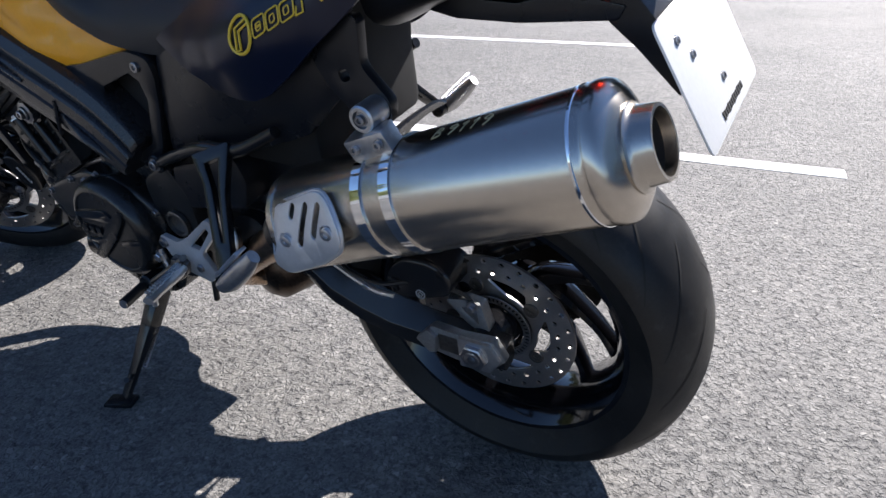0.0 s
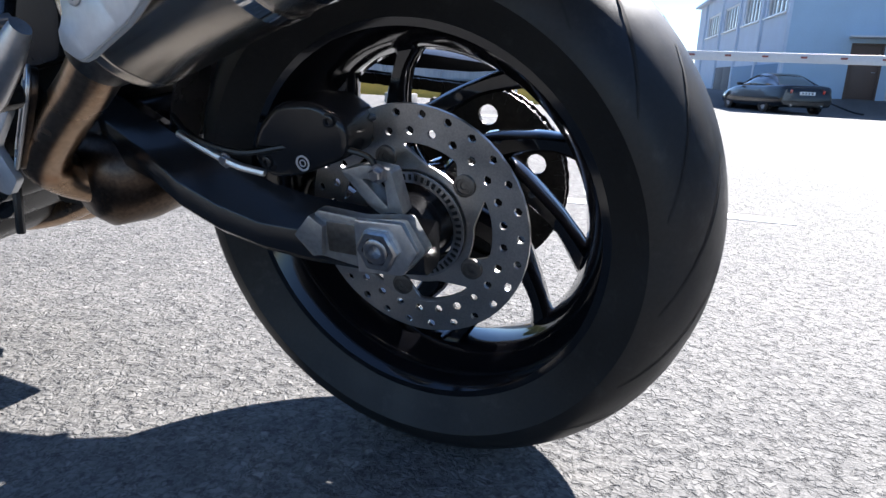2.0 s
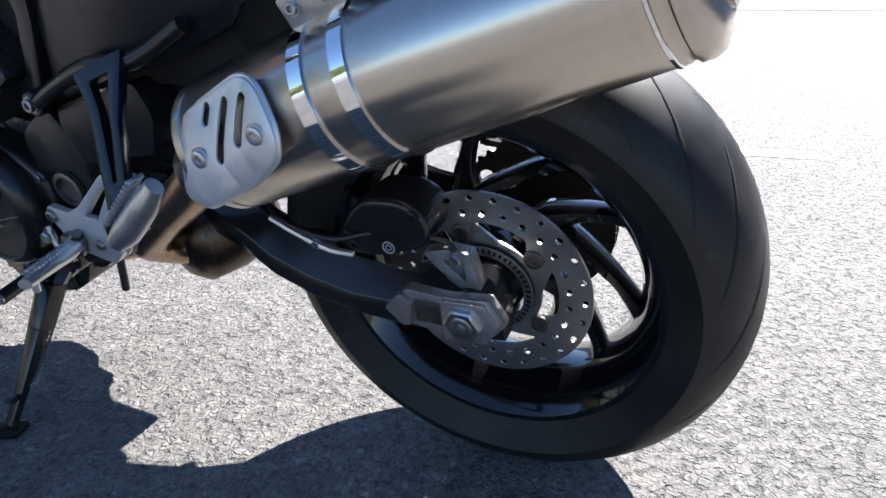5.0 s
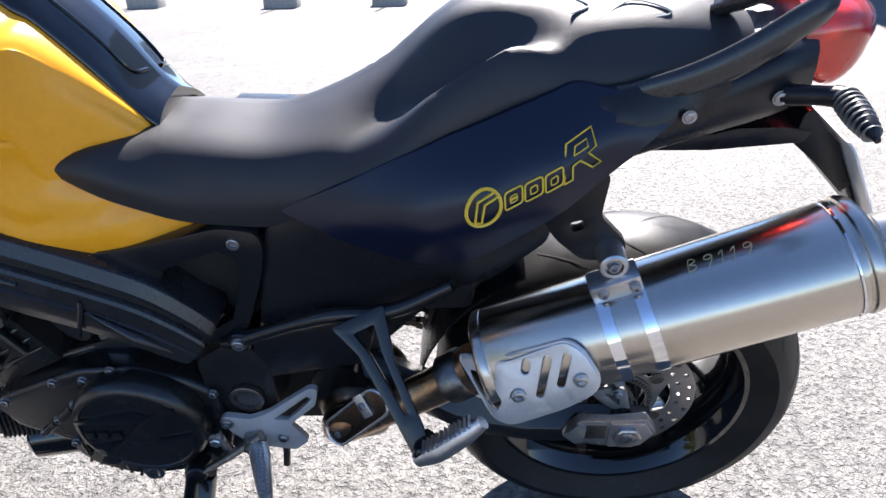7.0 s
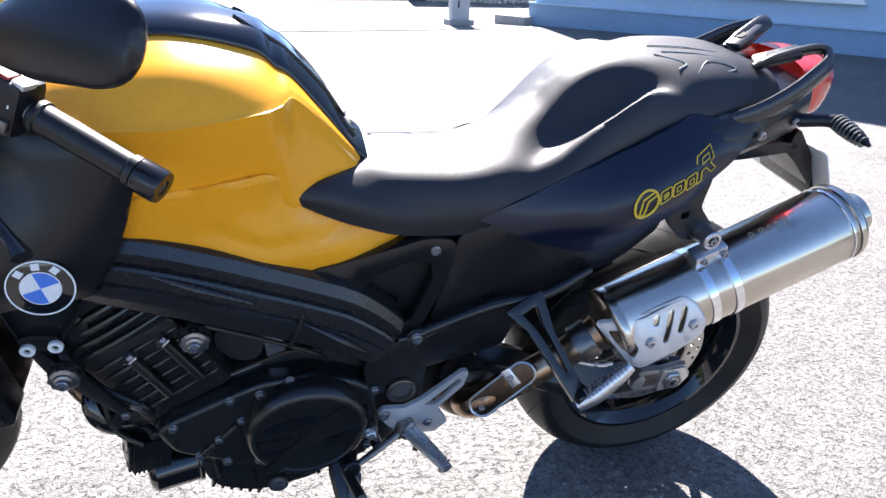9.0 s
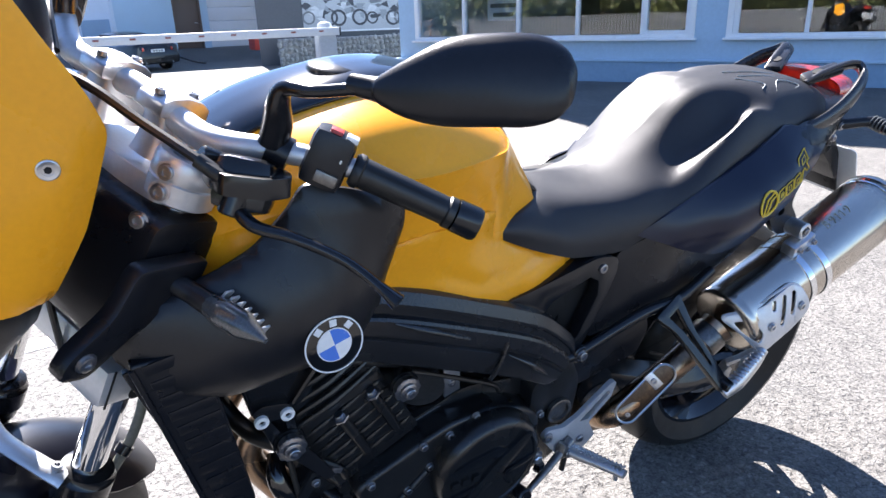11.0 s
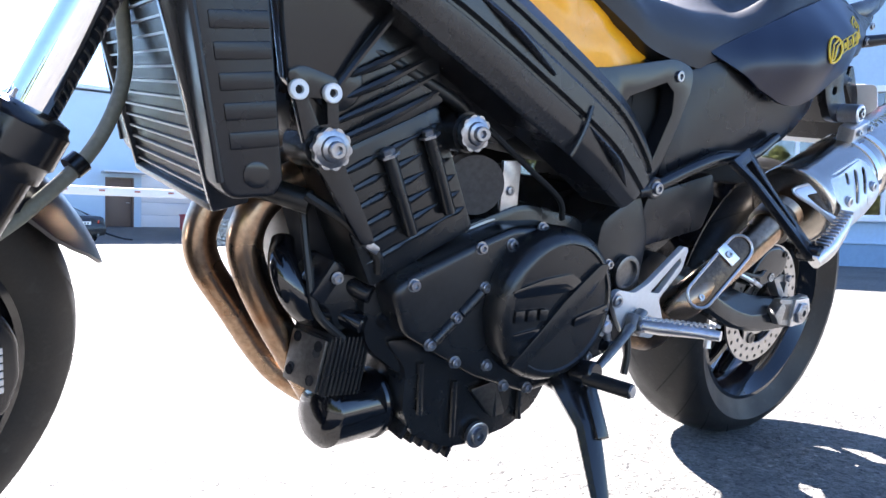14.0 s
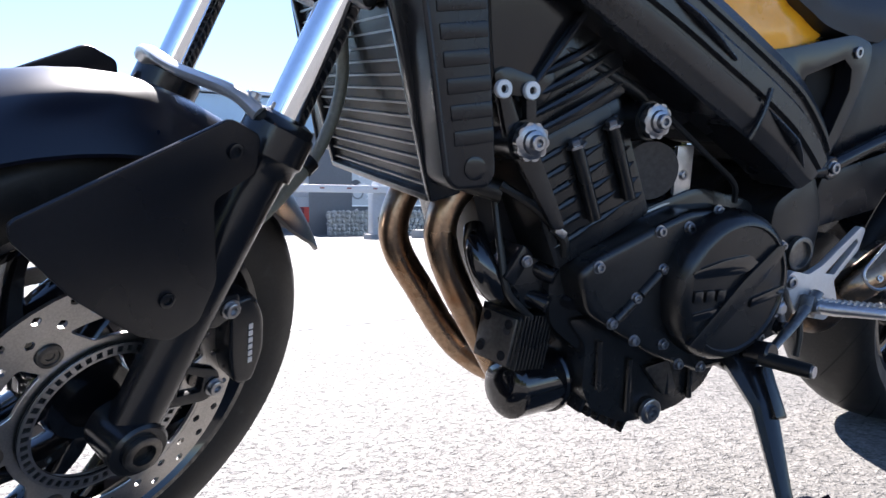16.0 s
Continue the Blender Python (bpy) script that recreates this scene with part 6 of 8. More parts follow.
yk = part("upper_yoke", prism([(0.000, -0.104), (0.058, -0.104), (0.062, -0.05), (0.075, 0.0), (0.062, 0.05), (0.058, 0.104), (0.000, 0.104), (-0.006, 0.05), (-0.004, 0.0), (-0.006, -0.05)], 0, 0.032, 0.005, 0.012), M_SILVER, BIKE, "silver upper triple clamp", SX @ Matrix.Translation((0, 0, 0.778)) @ Matrix.Rotation(radians(-90), 4, "X") @ Matrix.Scale(-1, 4, (0, 1, 0)) @ Matrix.Scale(-1, 4, (0, 1, 0)))
for y in (-0.104, 0.104):
    part("fork_clamp", lathe([(0, 0.034), (0.003, 0.0385), (0.026, 0.0400), (0.028, 0.0385), (0.030, 0.0400), (0.050, 0.0395), (0.056, 0.036), (0.056, 0.027), (0.050, 0.026), (0.050, 0)], (0.028, y, 0.758), (0.036, 0, 1), 40), M_SILVER, yk, "silver fork clamp", SX)
    part("fork_cap", lathe([(0, 0.022), (0.008, 0.022), (0.010, 0.020), (0.010, 0.009), (0.016, 0.008), (0.016, 0)], (0.030, y, 0.808), (0.036, 0, 1), 24), M_ALU, yk, "anodised fork cap", SX)
for z, x in ((0.797, -0.006), (0.773, -0.008)):
    part("bolt_pad", cyl((x + 0.012, -0.106, z), (x - 0.003, -0.113, z), 0.0125, seg=18), M_SILVER, yk, xf=SX)
    bolt(yk, (x - 0.002, -0.1125, z), (-0.9, -0.42, 0), 0.0085, 0.006, M_BOLT, xf=SX)
part("yoke_shadow_cover", prism([(-0.030, 0.752), (0.070, 0.752), (0.060, 0.57), (0.02, 0.555), (-0.04, 0.58)], -0.146, 0.146, 0.012, 0.02), M_PLASTIC, BIKE, "black cover round the steering head", SX)
bolt(yk, (-0.030, -0.118, 0.742), (-0.9, -0.42, 0), 0.0085, 0.006, M_BOLT, xf=SX)
# headlight stay
hsv_ = part("headlight_stay", prism([(-0.060, 0.715), (0.030, 0.720), (0.022, 0.665), (-0.040, 0.635), (-0.085, 0.588), (-0.118, 0.592), (-0.112, 0.618), (-0.075, 0.66)], -0.176, -0.152, 0.005, 0.01), M_PLASTIC, BIKE, "black headlight stay", SX)
bolt(hsv_, (-0.093, -0.176, 0.612), (0, -1, 0), 0.009, 0.005, M_BOLT, xf=SX)

# ---------------------------------------------------------------- handlebar, controls, mirrors
bar = part("handlebar", tube([(0.168, -0.378, 0.876), (0.135, -0.325, 0.878), (0.092, -0.262, 0.880), (0.050, -0.195, 0.866), (0.024, -0.135, 0.845), (0.022, -0.085, 0.842), (0.030, 0, 0.846), (0.022, 0.085, 0.842), (0.024, 0.135, 0.845), (0.050, 0.195, 0.866), (0.092, 0.262, 0.880), (0.168, 0.378, 0.876)], [0.011, 0.011, 0.0115, 0.013, 0.0160, 0.0160, 0.0160, 0.0160, 0.0160, 0.013, 0.0115, 0.011], 22), M_SATIN, BIKE, "bare aluminium tapered handlebar", SX)
for y in (-0.052, 0.052):
    rings = []
    for z, xc, lx, ly in ((0.790, 0.044, 0.088, 0.052), (0.800, 0.042, 0.080, 0.046), (0.820, 0.034, 0.058, 0.040), (0.846, 0.029, 0.050, 0.044)):
        rings.append([Vector((xc + lx / 2 * math.copysign(abs(math.cos(a)) ** 0.5, math.cos(a)), y + ly / 2 * math.copysign(abs(math.sin(a)) ** 0.5, math.sin(a)), z)) for a in np.linspace(0.01, 2 * math.pi + 0.01, 24, endpoint=False)])
    rs = part("bar_riser", skin(bmesh.new(), rings), M_SATIN, BIKE, "cast aluminium handlebar riser", SX)
    part("riser_cap", prism([(-0.004, 0.842), (0.062, 0.842), (0.062, 0.858), (0.050, 0.865), (0.029, 0.868), (0.008, 0.865), (-0.004, 0.858)], y - 0.022, y + 0.022, 0.003, 0.004), M_ALU, rs, xf=SX)
    for x in (0.006, 0.052):
        bolt(rs, (x, y, 0.864), (0, 0, 1), 0.0060, 0.005, M_BOLT, xf=SX)
for s in (-1, 1):
    P = lambda x, y, z: (x, -s * y if s > 0 else y, z)
    g0, g1 = Vector((0.092, s * 0.262, 0.880)), Vector((0.163, s * 0.370, 0.876))
    d = (g1 - g0).normalized()
    gl = (g1 - g0).length
    gp = part("grip", lathe([(0, 0.0165), (0.004, 0.0195), (0.010, 0.0195), (0.012, 0.0172), (gl - 0.016, 0.0165), (gl - 0.014, 0.0185), (gl - 0.006, 0.0185)], g0, d, 28), M_HOSE, BIKE, "black rubber handlebar grip", SX)
    be = part("bar_end_weight", lathe([(gl - 0.006, 0.014), (gl - 0.004, 0.0195), (gl + 0.022, 0.0200), (gl + 0.026, 0.0185), (gl + 0.026, 0.009), (gl + 0.020, 0.008), (gl + 0.020, 0)], g0, d, 28), M_BLACK, BIKE, "black bar end weight", SX)
    bolt(be, g0 + d * (gl + 0.020), d, 0.0075, 0.005, M_BOLT, xf=SX)
    sc = g0 - d * 0.024
    m = Matrix((d, Vector((0, 0, 1)).cross(d).normalized(), d.cross(Vector((0, 0, 1)).cross(d)).normalized())).transposed()
    sw = part("switch_housing", box(sc - d * 0.004, (0.048, 0.046, 0.066), m, 0.012), M_PLASTIC, BIKE, "black switch housing with small symbols", SX)
    if s < 0:
        back = m @ Vector((0, 1, 0))
        face = m @ Vector((0, 1, 0))
        face = -face if face.dot(SX.to_3x3().inverted() @ Vector((-0.25, -0.9, 0.1))) < 0 else face
        fa = face * 0.0235
        mm = m
        part("hazard_switch", box(sc + m @ Vector((-0.006, 0, 0.031)) + face * 0.008, (0.014, 0.020, 0.008), mm, 0.002), mat("switch_red", (0.35, 0.03, 0.03), 0.4), sw, "small red switch", SX)
        part("horn_switch", box(sc + m @ Vector((0.012, 0, 0.031)) + face * 0.008, (0.014, 0.020, 0.007), mm, 0.002), M_SILVER, sw, "small grey switch", SX)
        part("rocker_switch", box(sc + m @ Vector((0.002, 0, -0.017)) + fa, (0.026, 0.006, 0.014), mm, 0.003), M_CAN, sw, "grey rocker switch", SX)
        for k in range(3):
            part("switch_mark", box(sc + m @ Vector((-0.010 + 0.009 * k, 0, 0.006)) + face * 0.0222, (0.0055, 0.001, 0.004), mm, 0.0), M_WHITE, sw, xf=SX)
    # lever, perch and cable
    phm = SX @ Matrix.Translation((0.010, s * 0.198, 0.834)) @ rot(s * 16, 0, -s * 28).to_4x4() @ Matrix.Rotation(radians(90), 4, "X")
    ph = part("lever_perch", prism([(-0.034, -s * 0.036), (-0.040, s * 0.010), (-0.020, s * 0.030), (0.006, s * 0.046), (0.020, s * 0.052), (0.026, s * 0.036), (0.036, s * 0.020), (0.038, -s * 0.012), (0.022, -s * 0.022), (0.016, -s * 0.042), (-0.010, -s * 0.052)], -0.011, 0.011, 0.004, 0.008, seg=2, holes=[[(-0.006, -s * 0.022), (0.010, -s * 0.026), (0.012, -s * 0.012), (-0.002, -s * 0.008)]]), M_BLACK, BIKE, "black cast lever perch", phm)
    part("perch_block", box((0.012, s * 0.200, 0.828), (0.056, 0.060, 0.058), rot(s * 12, 14, -s * 28), 0.014), M_BLACK, ph, xf=SX)
    part("pivot_boss", cyl((-0.010, s * 0.214, 0.800), (-0.004, s * 0.208, 0.836), 0.015, seg=18, bev=0.002), M_BLACK, ph, xf=SX)
    part("perch_cap", cyl((0.006, s * 0.170, 0.838), (-0.020, s * 0.160, 0.842), 0.010, seg=16, bev=0.002), M_BLACK, ph, xf=SX)
    part("bar_clamp", lathe([(-0.012, 0.014), (-0.012, 0.019), (0.012, 0.019), (0.012, 0.014)], (0.050, s * 0.195, 0.866), d, 24), M_PLASTIC, ph, xf=SX)
    part("lever", tube([(-0.004, s * 0.205, 0.812), (-0.012, s * 0.245, 0.806), (0.000, s * 0.290, 0.815), (0.030, s * 0.335, 0.812), (0.045, s * 0.375, 0.803), (0.050, s * 0.398, 0.798)], [0.010, 0.0085, 0.0075, 0.007, 0.0075, 0.0115], 12, squash=0.8), M_BLACK, BIKE, "black clutch lever" if s < 0 else "black brake lever", SX)
    # mirror
    st_ = part("mirror_stem", tube([(0.042, s * 0.190, 0.872), (0.036, s * 0.192, 0.895), (0.020, s * 0.196, 0.922), (0.014, s * 0.205, 0.938), (0.014, s * 0.235, 0.948), (0.020, s * 0.280, 0.972)], [0.0165, 0.0165, 0.0125, 0.0085, 0.0065, 0.0065], 12), M_BLACK, BIKE, "black mirror on a bent stem", SX)
    ring = []
    for k, (q, h, w) in enumerate([((0.021, 0.272, 0.973), 0.0105, 0.010), ((0.027, 0.296, 0.979), 0.0125, 0.012), ((0.029, 0.303, 0.982), 0.0165, 0.015), ((0.036, 0.322, 0.994), 0.029, 0.020), ((0.048, 0.351, 1.014), 0.0415, 0.025), ((0.062, 0.392, 1.036), 0.0435, 0.025), ((0.070, 0.420, 1.048), 0.0415, 0.020), ((0.075, 0.440, 1.055), 0.032, 0.014), ((0.0765, 0.450, 1.058), 0.018, 0.007)]):
        c = Vector((q[0], s * q[1], q[2]))
        up = Vector((0.12, -s * 0.35, 0.93)).normalized()
        fw = Vector((0.95, s * 0.25, 0.0)).normalized()
        ring.append([c + up * h * math.sin(a) + fw * w * math.cos(a) for a in np.linspace(0, 2 * math.pi, 20, endpoint=False)])
    cols = [smooth_path([r[j] for r in ring], 4) for j in range(20)]
    part("mirror_housing", skin(bmesh.new(), [[c[i] for c in cols] for i in range(len(cols[0]))]), M_PLASTIC, st_, "matt black mirror housing", SX)
    # front indicator
    fi = part("front_indicator", tube([(-0.01, s * 0.150, 0.690), (0.0, s * 0.190, 0.690), (0.004, s * 0.218, 0.690)], [0.014, 0.012, 0.013], 12), M_PLASTIC, BIKE, "front indicator with clear lens", SX)
    part("indicator_lens", tube([(0.004, s * 0.214, 0.690), (0.004, s * 0.240, 0.692), (0.003, s * 0.270, 0.696), (0.002, s * 0.302, 0.699)], [0.012, 0.0175, 0.0155, 0.003], 16), M_LENS, fi, "clear ribbed indicator lens", SX)
    ribs = bmesh.new()
    for k in range(7):
        box((0.014, s * (0.226 + 0.0100 * k), 0.707 - 0.0012 * k), (0.012, 0.0026, 0.012), rot(s * -20, 0, 0), 0.0005, ribs)
    part("indicator_ribs", ribs, M_SILVER, fi, xf=SX)
part("clutch_cable", tube([(-0.02, -0.205, 0.836), (-0.035, -0.165, 0.842), (-0.055, -0.11, 0.850), (-0.085, -0.04, 0.862), (-0.12, 0.03, 0.85), (-0.10, 0.06, 0.75), (0.02, 0.06, 0.62)], 0.0055, 8), M_HOSE, BIKE, "black clutch cable", SX)
part("clutch_cable_sleeve", tube([(-0.012, -0.215, 0.830), (-0.032, -0.17, 0.840)], 0.008, 10, 1), M_HOSE, BIKE, xf=SX)
part("brake_cable", tube([(-0.03, 0.20, 0.85), (-0.07, 0.12, 0.88), (-0.10, 0.04, 0.86), (-0.09, 0.0, 0.76), (-0.03, 0.0, 0.60), (0.0, -0.03, 0.50)], 0.0045, 8), M_HOSE, BIKE, "black front brake hose", SX)
for k in range(3):
    part("cable", tube([(-0.07 - 0.012 * k, 0.02 + 0.03 * k, 0.868), (-0.05, 0.08 + 0.03 * k, 0.90), (-0.01, 0.15 + 0.03 * k, 0.90)], 0.005, 8), M_HOSE, BIKE, xf=SX)
part("fork_hose", tube([(-1.285, -0.02, 0.76), (-1.272, -0.02, 0.69), (-1.266, -0.015, 0.615), (-1.295, -0.03, 0.540), (-1.352, -0.055, 0.478), (-1.41, -0.085, 0.43), (-1.45, -0.10, 0.36)], [0.0075] * 7, 10), M_DUSTYHOSE, BIKE, "dusty grey-olive brake hose by the fork")
part("hose_clip", cyl((-1.306, -0.035, 0.527), (-1.316, -0.039, 0.518), 0.0125, seg=14), M_BLACK, BIKE)

# ---------------------------------------------------------------- headlight and its yellow cover
def hl_surf(x, z):
    return -0.150 + 0.35 * max(0.0, -0.150 - x) ** 1.1 * 2.0 + 0.55 * (z - 0.80) ** 2 + 0.05 * (x + 0.12)


hl_out = [(-0.117, 0.852), (-0.140, 0.878), (-0.179, 0.916), (-0.207, 0.946), (-0.240, 0.965), (-0.275, 0.97), (-0.30, 0.86), (-0.29, 0.74), (-0.225, 0.675), (-0.168, 0.648), (-0.118, 0.672), (-0.110, 0.75)]
for s in (-1, 1):
    b = panel(hl_out, hl_surf, 0.004, 0.018, 0.010, 0.003)
    if s > 0:
        bmesh.ops.scale(b, vec=(1, -1, 1), verts=b.verts)
        bmesh.ops.reverse_faces(b, faces=b.faces)
    hc = part("headlight_cover", b, M_YELLOW, BIKE, "sunset yellow headlight side cover", SX)
    if s < 0:
        q = Vector((-0.163, hl_surf(-0.163, 0.814), 0.814))
        nn = Vector(((hl_surf(-0.158, 0.814) - hl_surf(-0.168, 0.814)) / 0.01, -1, (hl_surf(-0.163, 0.819) - hl_surf(-0.163, 0.809)) / 0.01)).normalized()
        part("cover_screw", lathe([(-0.002, 0.0096), (0.0015, 0.0096), (0.0022, 0.0085), (0.0016, 0.0052), (0.0006, 0.005), (0.0006, 0)], q, nn, 28), M_ALU, hc, "flat zinc screw", SX)
        part("screw_socket", cyl(q + nn * 0.0007, q + nn * 0.0011, 0.0034, seg=6), M_DARK, hc, xf=SX)
hb = bmesh.new()
rows = []
for z, w, x0, x1 in ((0.545, 0.05, -0.20, -0.10), (0.565, 0.105, -0.255, -0.075), (0.62, 0.132, -0.285, -0.06), (0.70, 0.128, -0.29, -0.055), (0.80, 0.110, -0.27, -0.07), (0.90, 0.085, -0.235, -0.11), (0.96, 0.05, -0.20, -0.13)):
    xc, rx = (x0 + x1) / 2, (x1 - x0) / 2
    rows.append([Vector((xc + rx * math.cos(a), w * math.sin(a), z)) for a in np.linspace(0, 2 * math.pi, 28, endpoint=False)])
hdl = part("headlight", skin(hb, rows), M_PLASTIC, BIKE, "black headlight housing", SX)
part("headlight_lens", lathe([(0, 0.064), (0.010, 0.062), (0.022, 0.050), (0.030, 0.030), (0.033, 0)], (-0.222, -0.062, 0.622), (-0.80, -0.55, -0.05), 36), M_LENS, hdl, "clear headlight lens", SX)
part("lens_bezel", lathe([(-0.006, 0.062), (-0.006, 0.074), (0.008, 0.073), (0.010, 0.064)], (-0.222, -0.062, 0.622), (-0.80, -0.55, -0.05), 36, closed=True), M_PLASTIC, hdl, xf=SX)

# ---------------------------------------------------------------- front brakes and mudguard
for y in (-0.078, 0.078):
    brake_disc(front_wheel, y, 0.158, 0.036, Vector((0, 0, 0)), WX, 6, 0.4, 0.086, 0.108, 0.12)
    s = -1 if y < 0 else 1
    fcal = part("front_caliper", prism([(0.066, 0.150), (0.092, 0.168), (0.122, 0.142), (0.146, 0.100), (0.152, 0.055), (0.128, 0.050), (0.108, 0.072), (0.088, 0.108)], min(y + s * 0.030, y - s * 0.03), max(y + s * 0.030, y - s * 0.03), 0.007, 0.012, seg=3), M_BLACK, BIKE, "black four-piston front caliper", SX)
    part("caliper_lug", prism([(0.030, 0.150), (0.070, 0.165), (0.082, 0.145), (0.060, 0.120), (0.030, 0.118)], min(y + s * 0.03, y + s * 0.018), max(y + s * 0.03, y + s * 0.018), 0.003, 0.005), M_BLACK, fcal, xf=SX)
    part("caliper_lug", prism([(0.030, 0.075), (0.090, 0.070), (0.108, 0.045), (0.090, 0.030), (0.040, 0.02)], min(y + s * 0.03, y + s * 0.018), max(y + s * 0.03, y + s * 0.018), 0.003, 0.005, holes=[[(0.045, 0.065), (0.075, 0.060), (0.080, 0.042), (0.05, 0.035)]]), M_BLACK, fcal, xf=SX)
    for x, z in ((0.066, 0.146), (0.094, 0.050)):
        bolt(fcal, (x, y + s * 0.031, z), (0, s, 0), 0.009, 0.007, M_BOLT, xf=SX)
    for k in range(6):
        part("caliper_mark", box((0.107 + 0.0045 * k, y + s * 0.0305, 0.128 - 0.0085 * k), (0.007, 0.001, 0.0055), rot(0, 62, 0), 0.0), M_SILVER, fcal, xf=SX)
    part("mudguard_stay", prism([(-0.200, 0.200), (-0.060, 0.338), (-0.022, 0.335), (-0.008, 0.300), (-0.040, 0.262), (0.004, 0.185), (0.006, 0.138), (-0.017, 0.116), (-0.055, 0.118), (-0.126, 0.146), (-0.192, 0.186)], min(s * 0.132, s * 0.138), max(s * 0.132, s * 0.138), 0.002, 0.008), M_PLASTIC, BIKE, "black plastic mudguard side plate", SX)
    for x, z in ((-0.042, 0.312), (-0.042, 0.158)):
        bolt(BIKE, (x, s * 0.137, z), (0, s, 0), 0.008, 0.004, M_BLACK, "plate_bolt", xf=SX)
mg = bmesh.new()
rows = []
for a in np.linspace(radians(45), radians(168), 22):
    r = 0.318 + 0.016 * min(1.0, max(0.0, (a - 1.2) / 0.6))
    rows.append([Vector((r * math.cos(a) * 1.0, y, (r - 0.055 * (abs(y) / 0.085) ** 2.6) * math.sin(a))) for y in np.linspace(-0.085, 0.085, 13) * min(1.0, 0.5 + 0.5 * math.sqrt(max(0.0, (a - radians(45)) / 0.35)))])
skin(mg, rows, closed=False, caps=False)
ex = bmesh.ops.extrude_face_region(mg, geom=list(mg.faces))
for v in (g for g in ex["geom"] if isinstance(g, bmesh.types.BMVert)):
    v.co += v.co.normalized() * 0.004
mgd = part("front_mudguard", mg, M_GUARD, BIKE, "dark blue-black front mudguard", SX)
br = part("mudguard_bridge", tube([(-0.005, -0.104, 0.352), (-0.022, -0.075, 0.360), (-0.034, 0, 0.356), (-0.022, 0.075, 0.360), (-0.005, 0.104, 0.352)], [0.018, 0.015, 0.014, 0.015, 0.018], 10, squash=0.5), M_SILVER, BIKE, "polished fork brace", SX)
bolt(br, (-0.012, -0.092, 0.362), (0, 0, 1), 0.007, 0.008, M_BOLT, xf=SX)


# ---------------------------------------------------------------- the place: materials
def asphalt():
    m = bpy.data.materials.new("asphalt")
    m.use_nodes = True
    N, L = m.node_tree.nodes, m.node_tree.links
    p = N["Principled BSDF"]
    tc = N.new("ShaderNodeTexCoord")
    warp = N.new("ShaderNodeTexNoise")
    warp.inputs["Scale"].default_value, warp.inputs["Detail"].default_value = 45, 2
    L.new(tc.outputs["Object"], warp.inputs["Vector"])
    mad = N.new("ShaderNodeVectorMath")
    mad.operation = "MULTIPLY_ADD"
    mad.inputs[1].default_value = (0.02, 0.02, 0.0)
    L.new(warp.outputs["Color"], mad.inputs[0])
    L.new(tc.outputs["Object"], mad.inputs[2])

    def cells(scale, feature):
        v = N.new("ShaderNodeTexVoronoi")
        v.inputs["Scale"].default_value = scale
        v.feature = feature
        L.new(mad.outputs[0], v.inputs["Vector"])
        return v

    def ramp(src, *stops):
        r = N.new("ShaderNodeValToRGB")
        e = r.color_ramp.elements
        while len(e) < len(stops):
            e.new(0.5)
        for el, (pos, c) in zip(e, stops):
            el.position, el.color = pos, (*c, 1)
        L.new(src, r.inputs["Fac"])
        return r.outputs["Color"]

    def mixc(fac, a, b, kind="MIX"):
        x = N.new("ShaderNodeMix")
        x.data_type, x.blend_type = "RGBA", kind
        if isinstance(fac, float):
            x.inputs["Factor"].default_value = fac
        else:
            L.new(fac, x.inputs["Factor"])
        L.new(a, x.inputs["A"])
        L.new(b, x.inputs["B"])
        return x.outputs["Result"]

    chip = cells(95, "F1")
    gap = cells(95, "DISTANCE_TO_EDGE")
    grit = cells(260, "F1")
    sep = N.new("ShaderNodeSeparateColor")
    L.new(chip.outputs["Color"], sep.inputs[0])
    tone = ramp(sep.outputs[0], (0.0, (0.104, 0.102, 0.099)), (0.35, (0.172, 0.169, 0.163)), (0.85, (0.222, 0.218, 0.210)), (1.0, (0.30, 0.292, 0.276)))
    sep2 = N.new("ShaderNodeSeparateColor")
    L.new(grit.outputs["Color"], sep2.inputs[0])
    sand = ramp(sep2.outputs[1], (0.0, (0.079, 0.077, 0.075)), (1.0, (0.202, 0.197, 0.188)))
    edge = N.new("ShaderNodeMapRange")
    edge.inputs["From Min"].default_value, edge.inputs["From Max"].default_value = 0.0, 0.22
    L.new(gap.outputs["Distance"], edge.inputs["Value"])
    some = N.new("ShaderNodeMath")
    some.operation = "MULTIPLY"
    some.inputs[1].default_value = 1.0
    keep = N.new("ShaderNodeMapRange")
    keep.inputs["From Min"].default_value, keep.inputs["From Max"].default_value = 0.25, 0.6
    L.new(sep.outputs[1], keep.inputs["Value"])
    L.new(edge.outputs[0], some.inputs[0])
    L.new(keep.outputs[0], some.inputs[1])
    col = mixc(some.outputs[0], sand, tone)
    big = N.new("ShaderNodeTexNoise")
    big.inputs["Scale"].default_value, big.inputs["Detail"].default_value = 1.3, 7
    L.new(tc.outputs["Object"], big.inputs["Vector"])
    patch = ramp(big.outputs["Fac"], (0.3, (0.70, 0.69, 0.665)), (0.7, (1.0, 0.98, 0.945)))
    col = mixc(1.0, col, patch, "MULTIPLY")
    mid = N.new("ShaderNodeTexNoise")
    mid.inputs["Scale"].default_value, mid.inputs["Detail"].default_value, mid.inputs["Roughness"].default_value = 16, 6, 0.65
    L.new(tc.outputs["Object"], mid.inputs["Vector"])
    col = mixc(1.0, col, ramp(mid.outputs["Fac"], (0.32, (0.70, 0.70, 0.71)), (0.5, (0.98, 0.98, 0.98)), (0.72, (1.2, 1.19, 1.17))), "MULTIPLY")
    pit = N.new("ShaderNodeTexNoise")
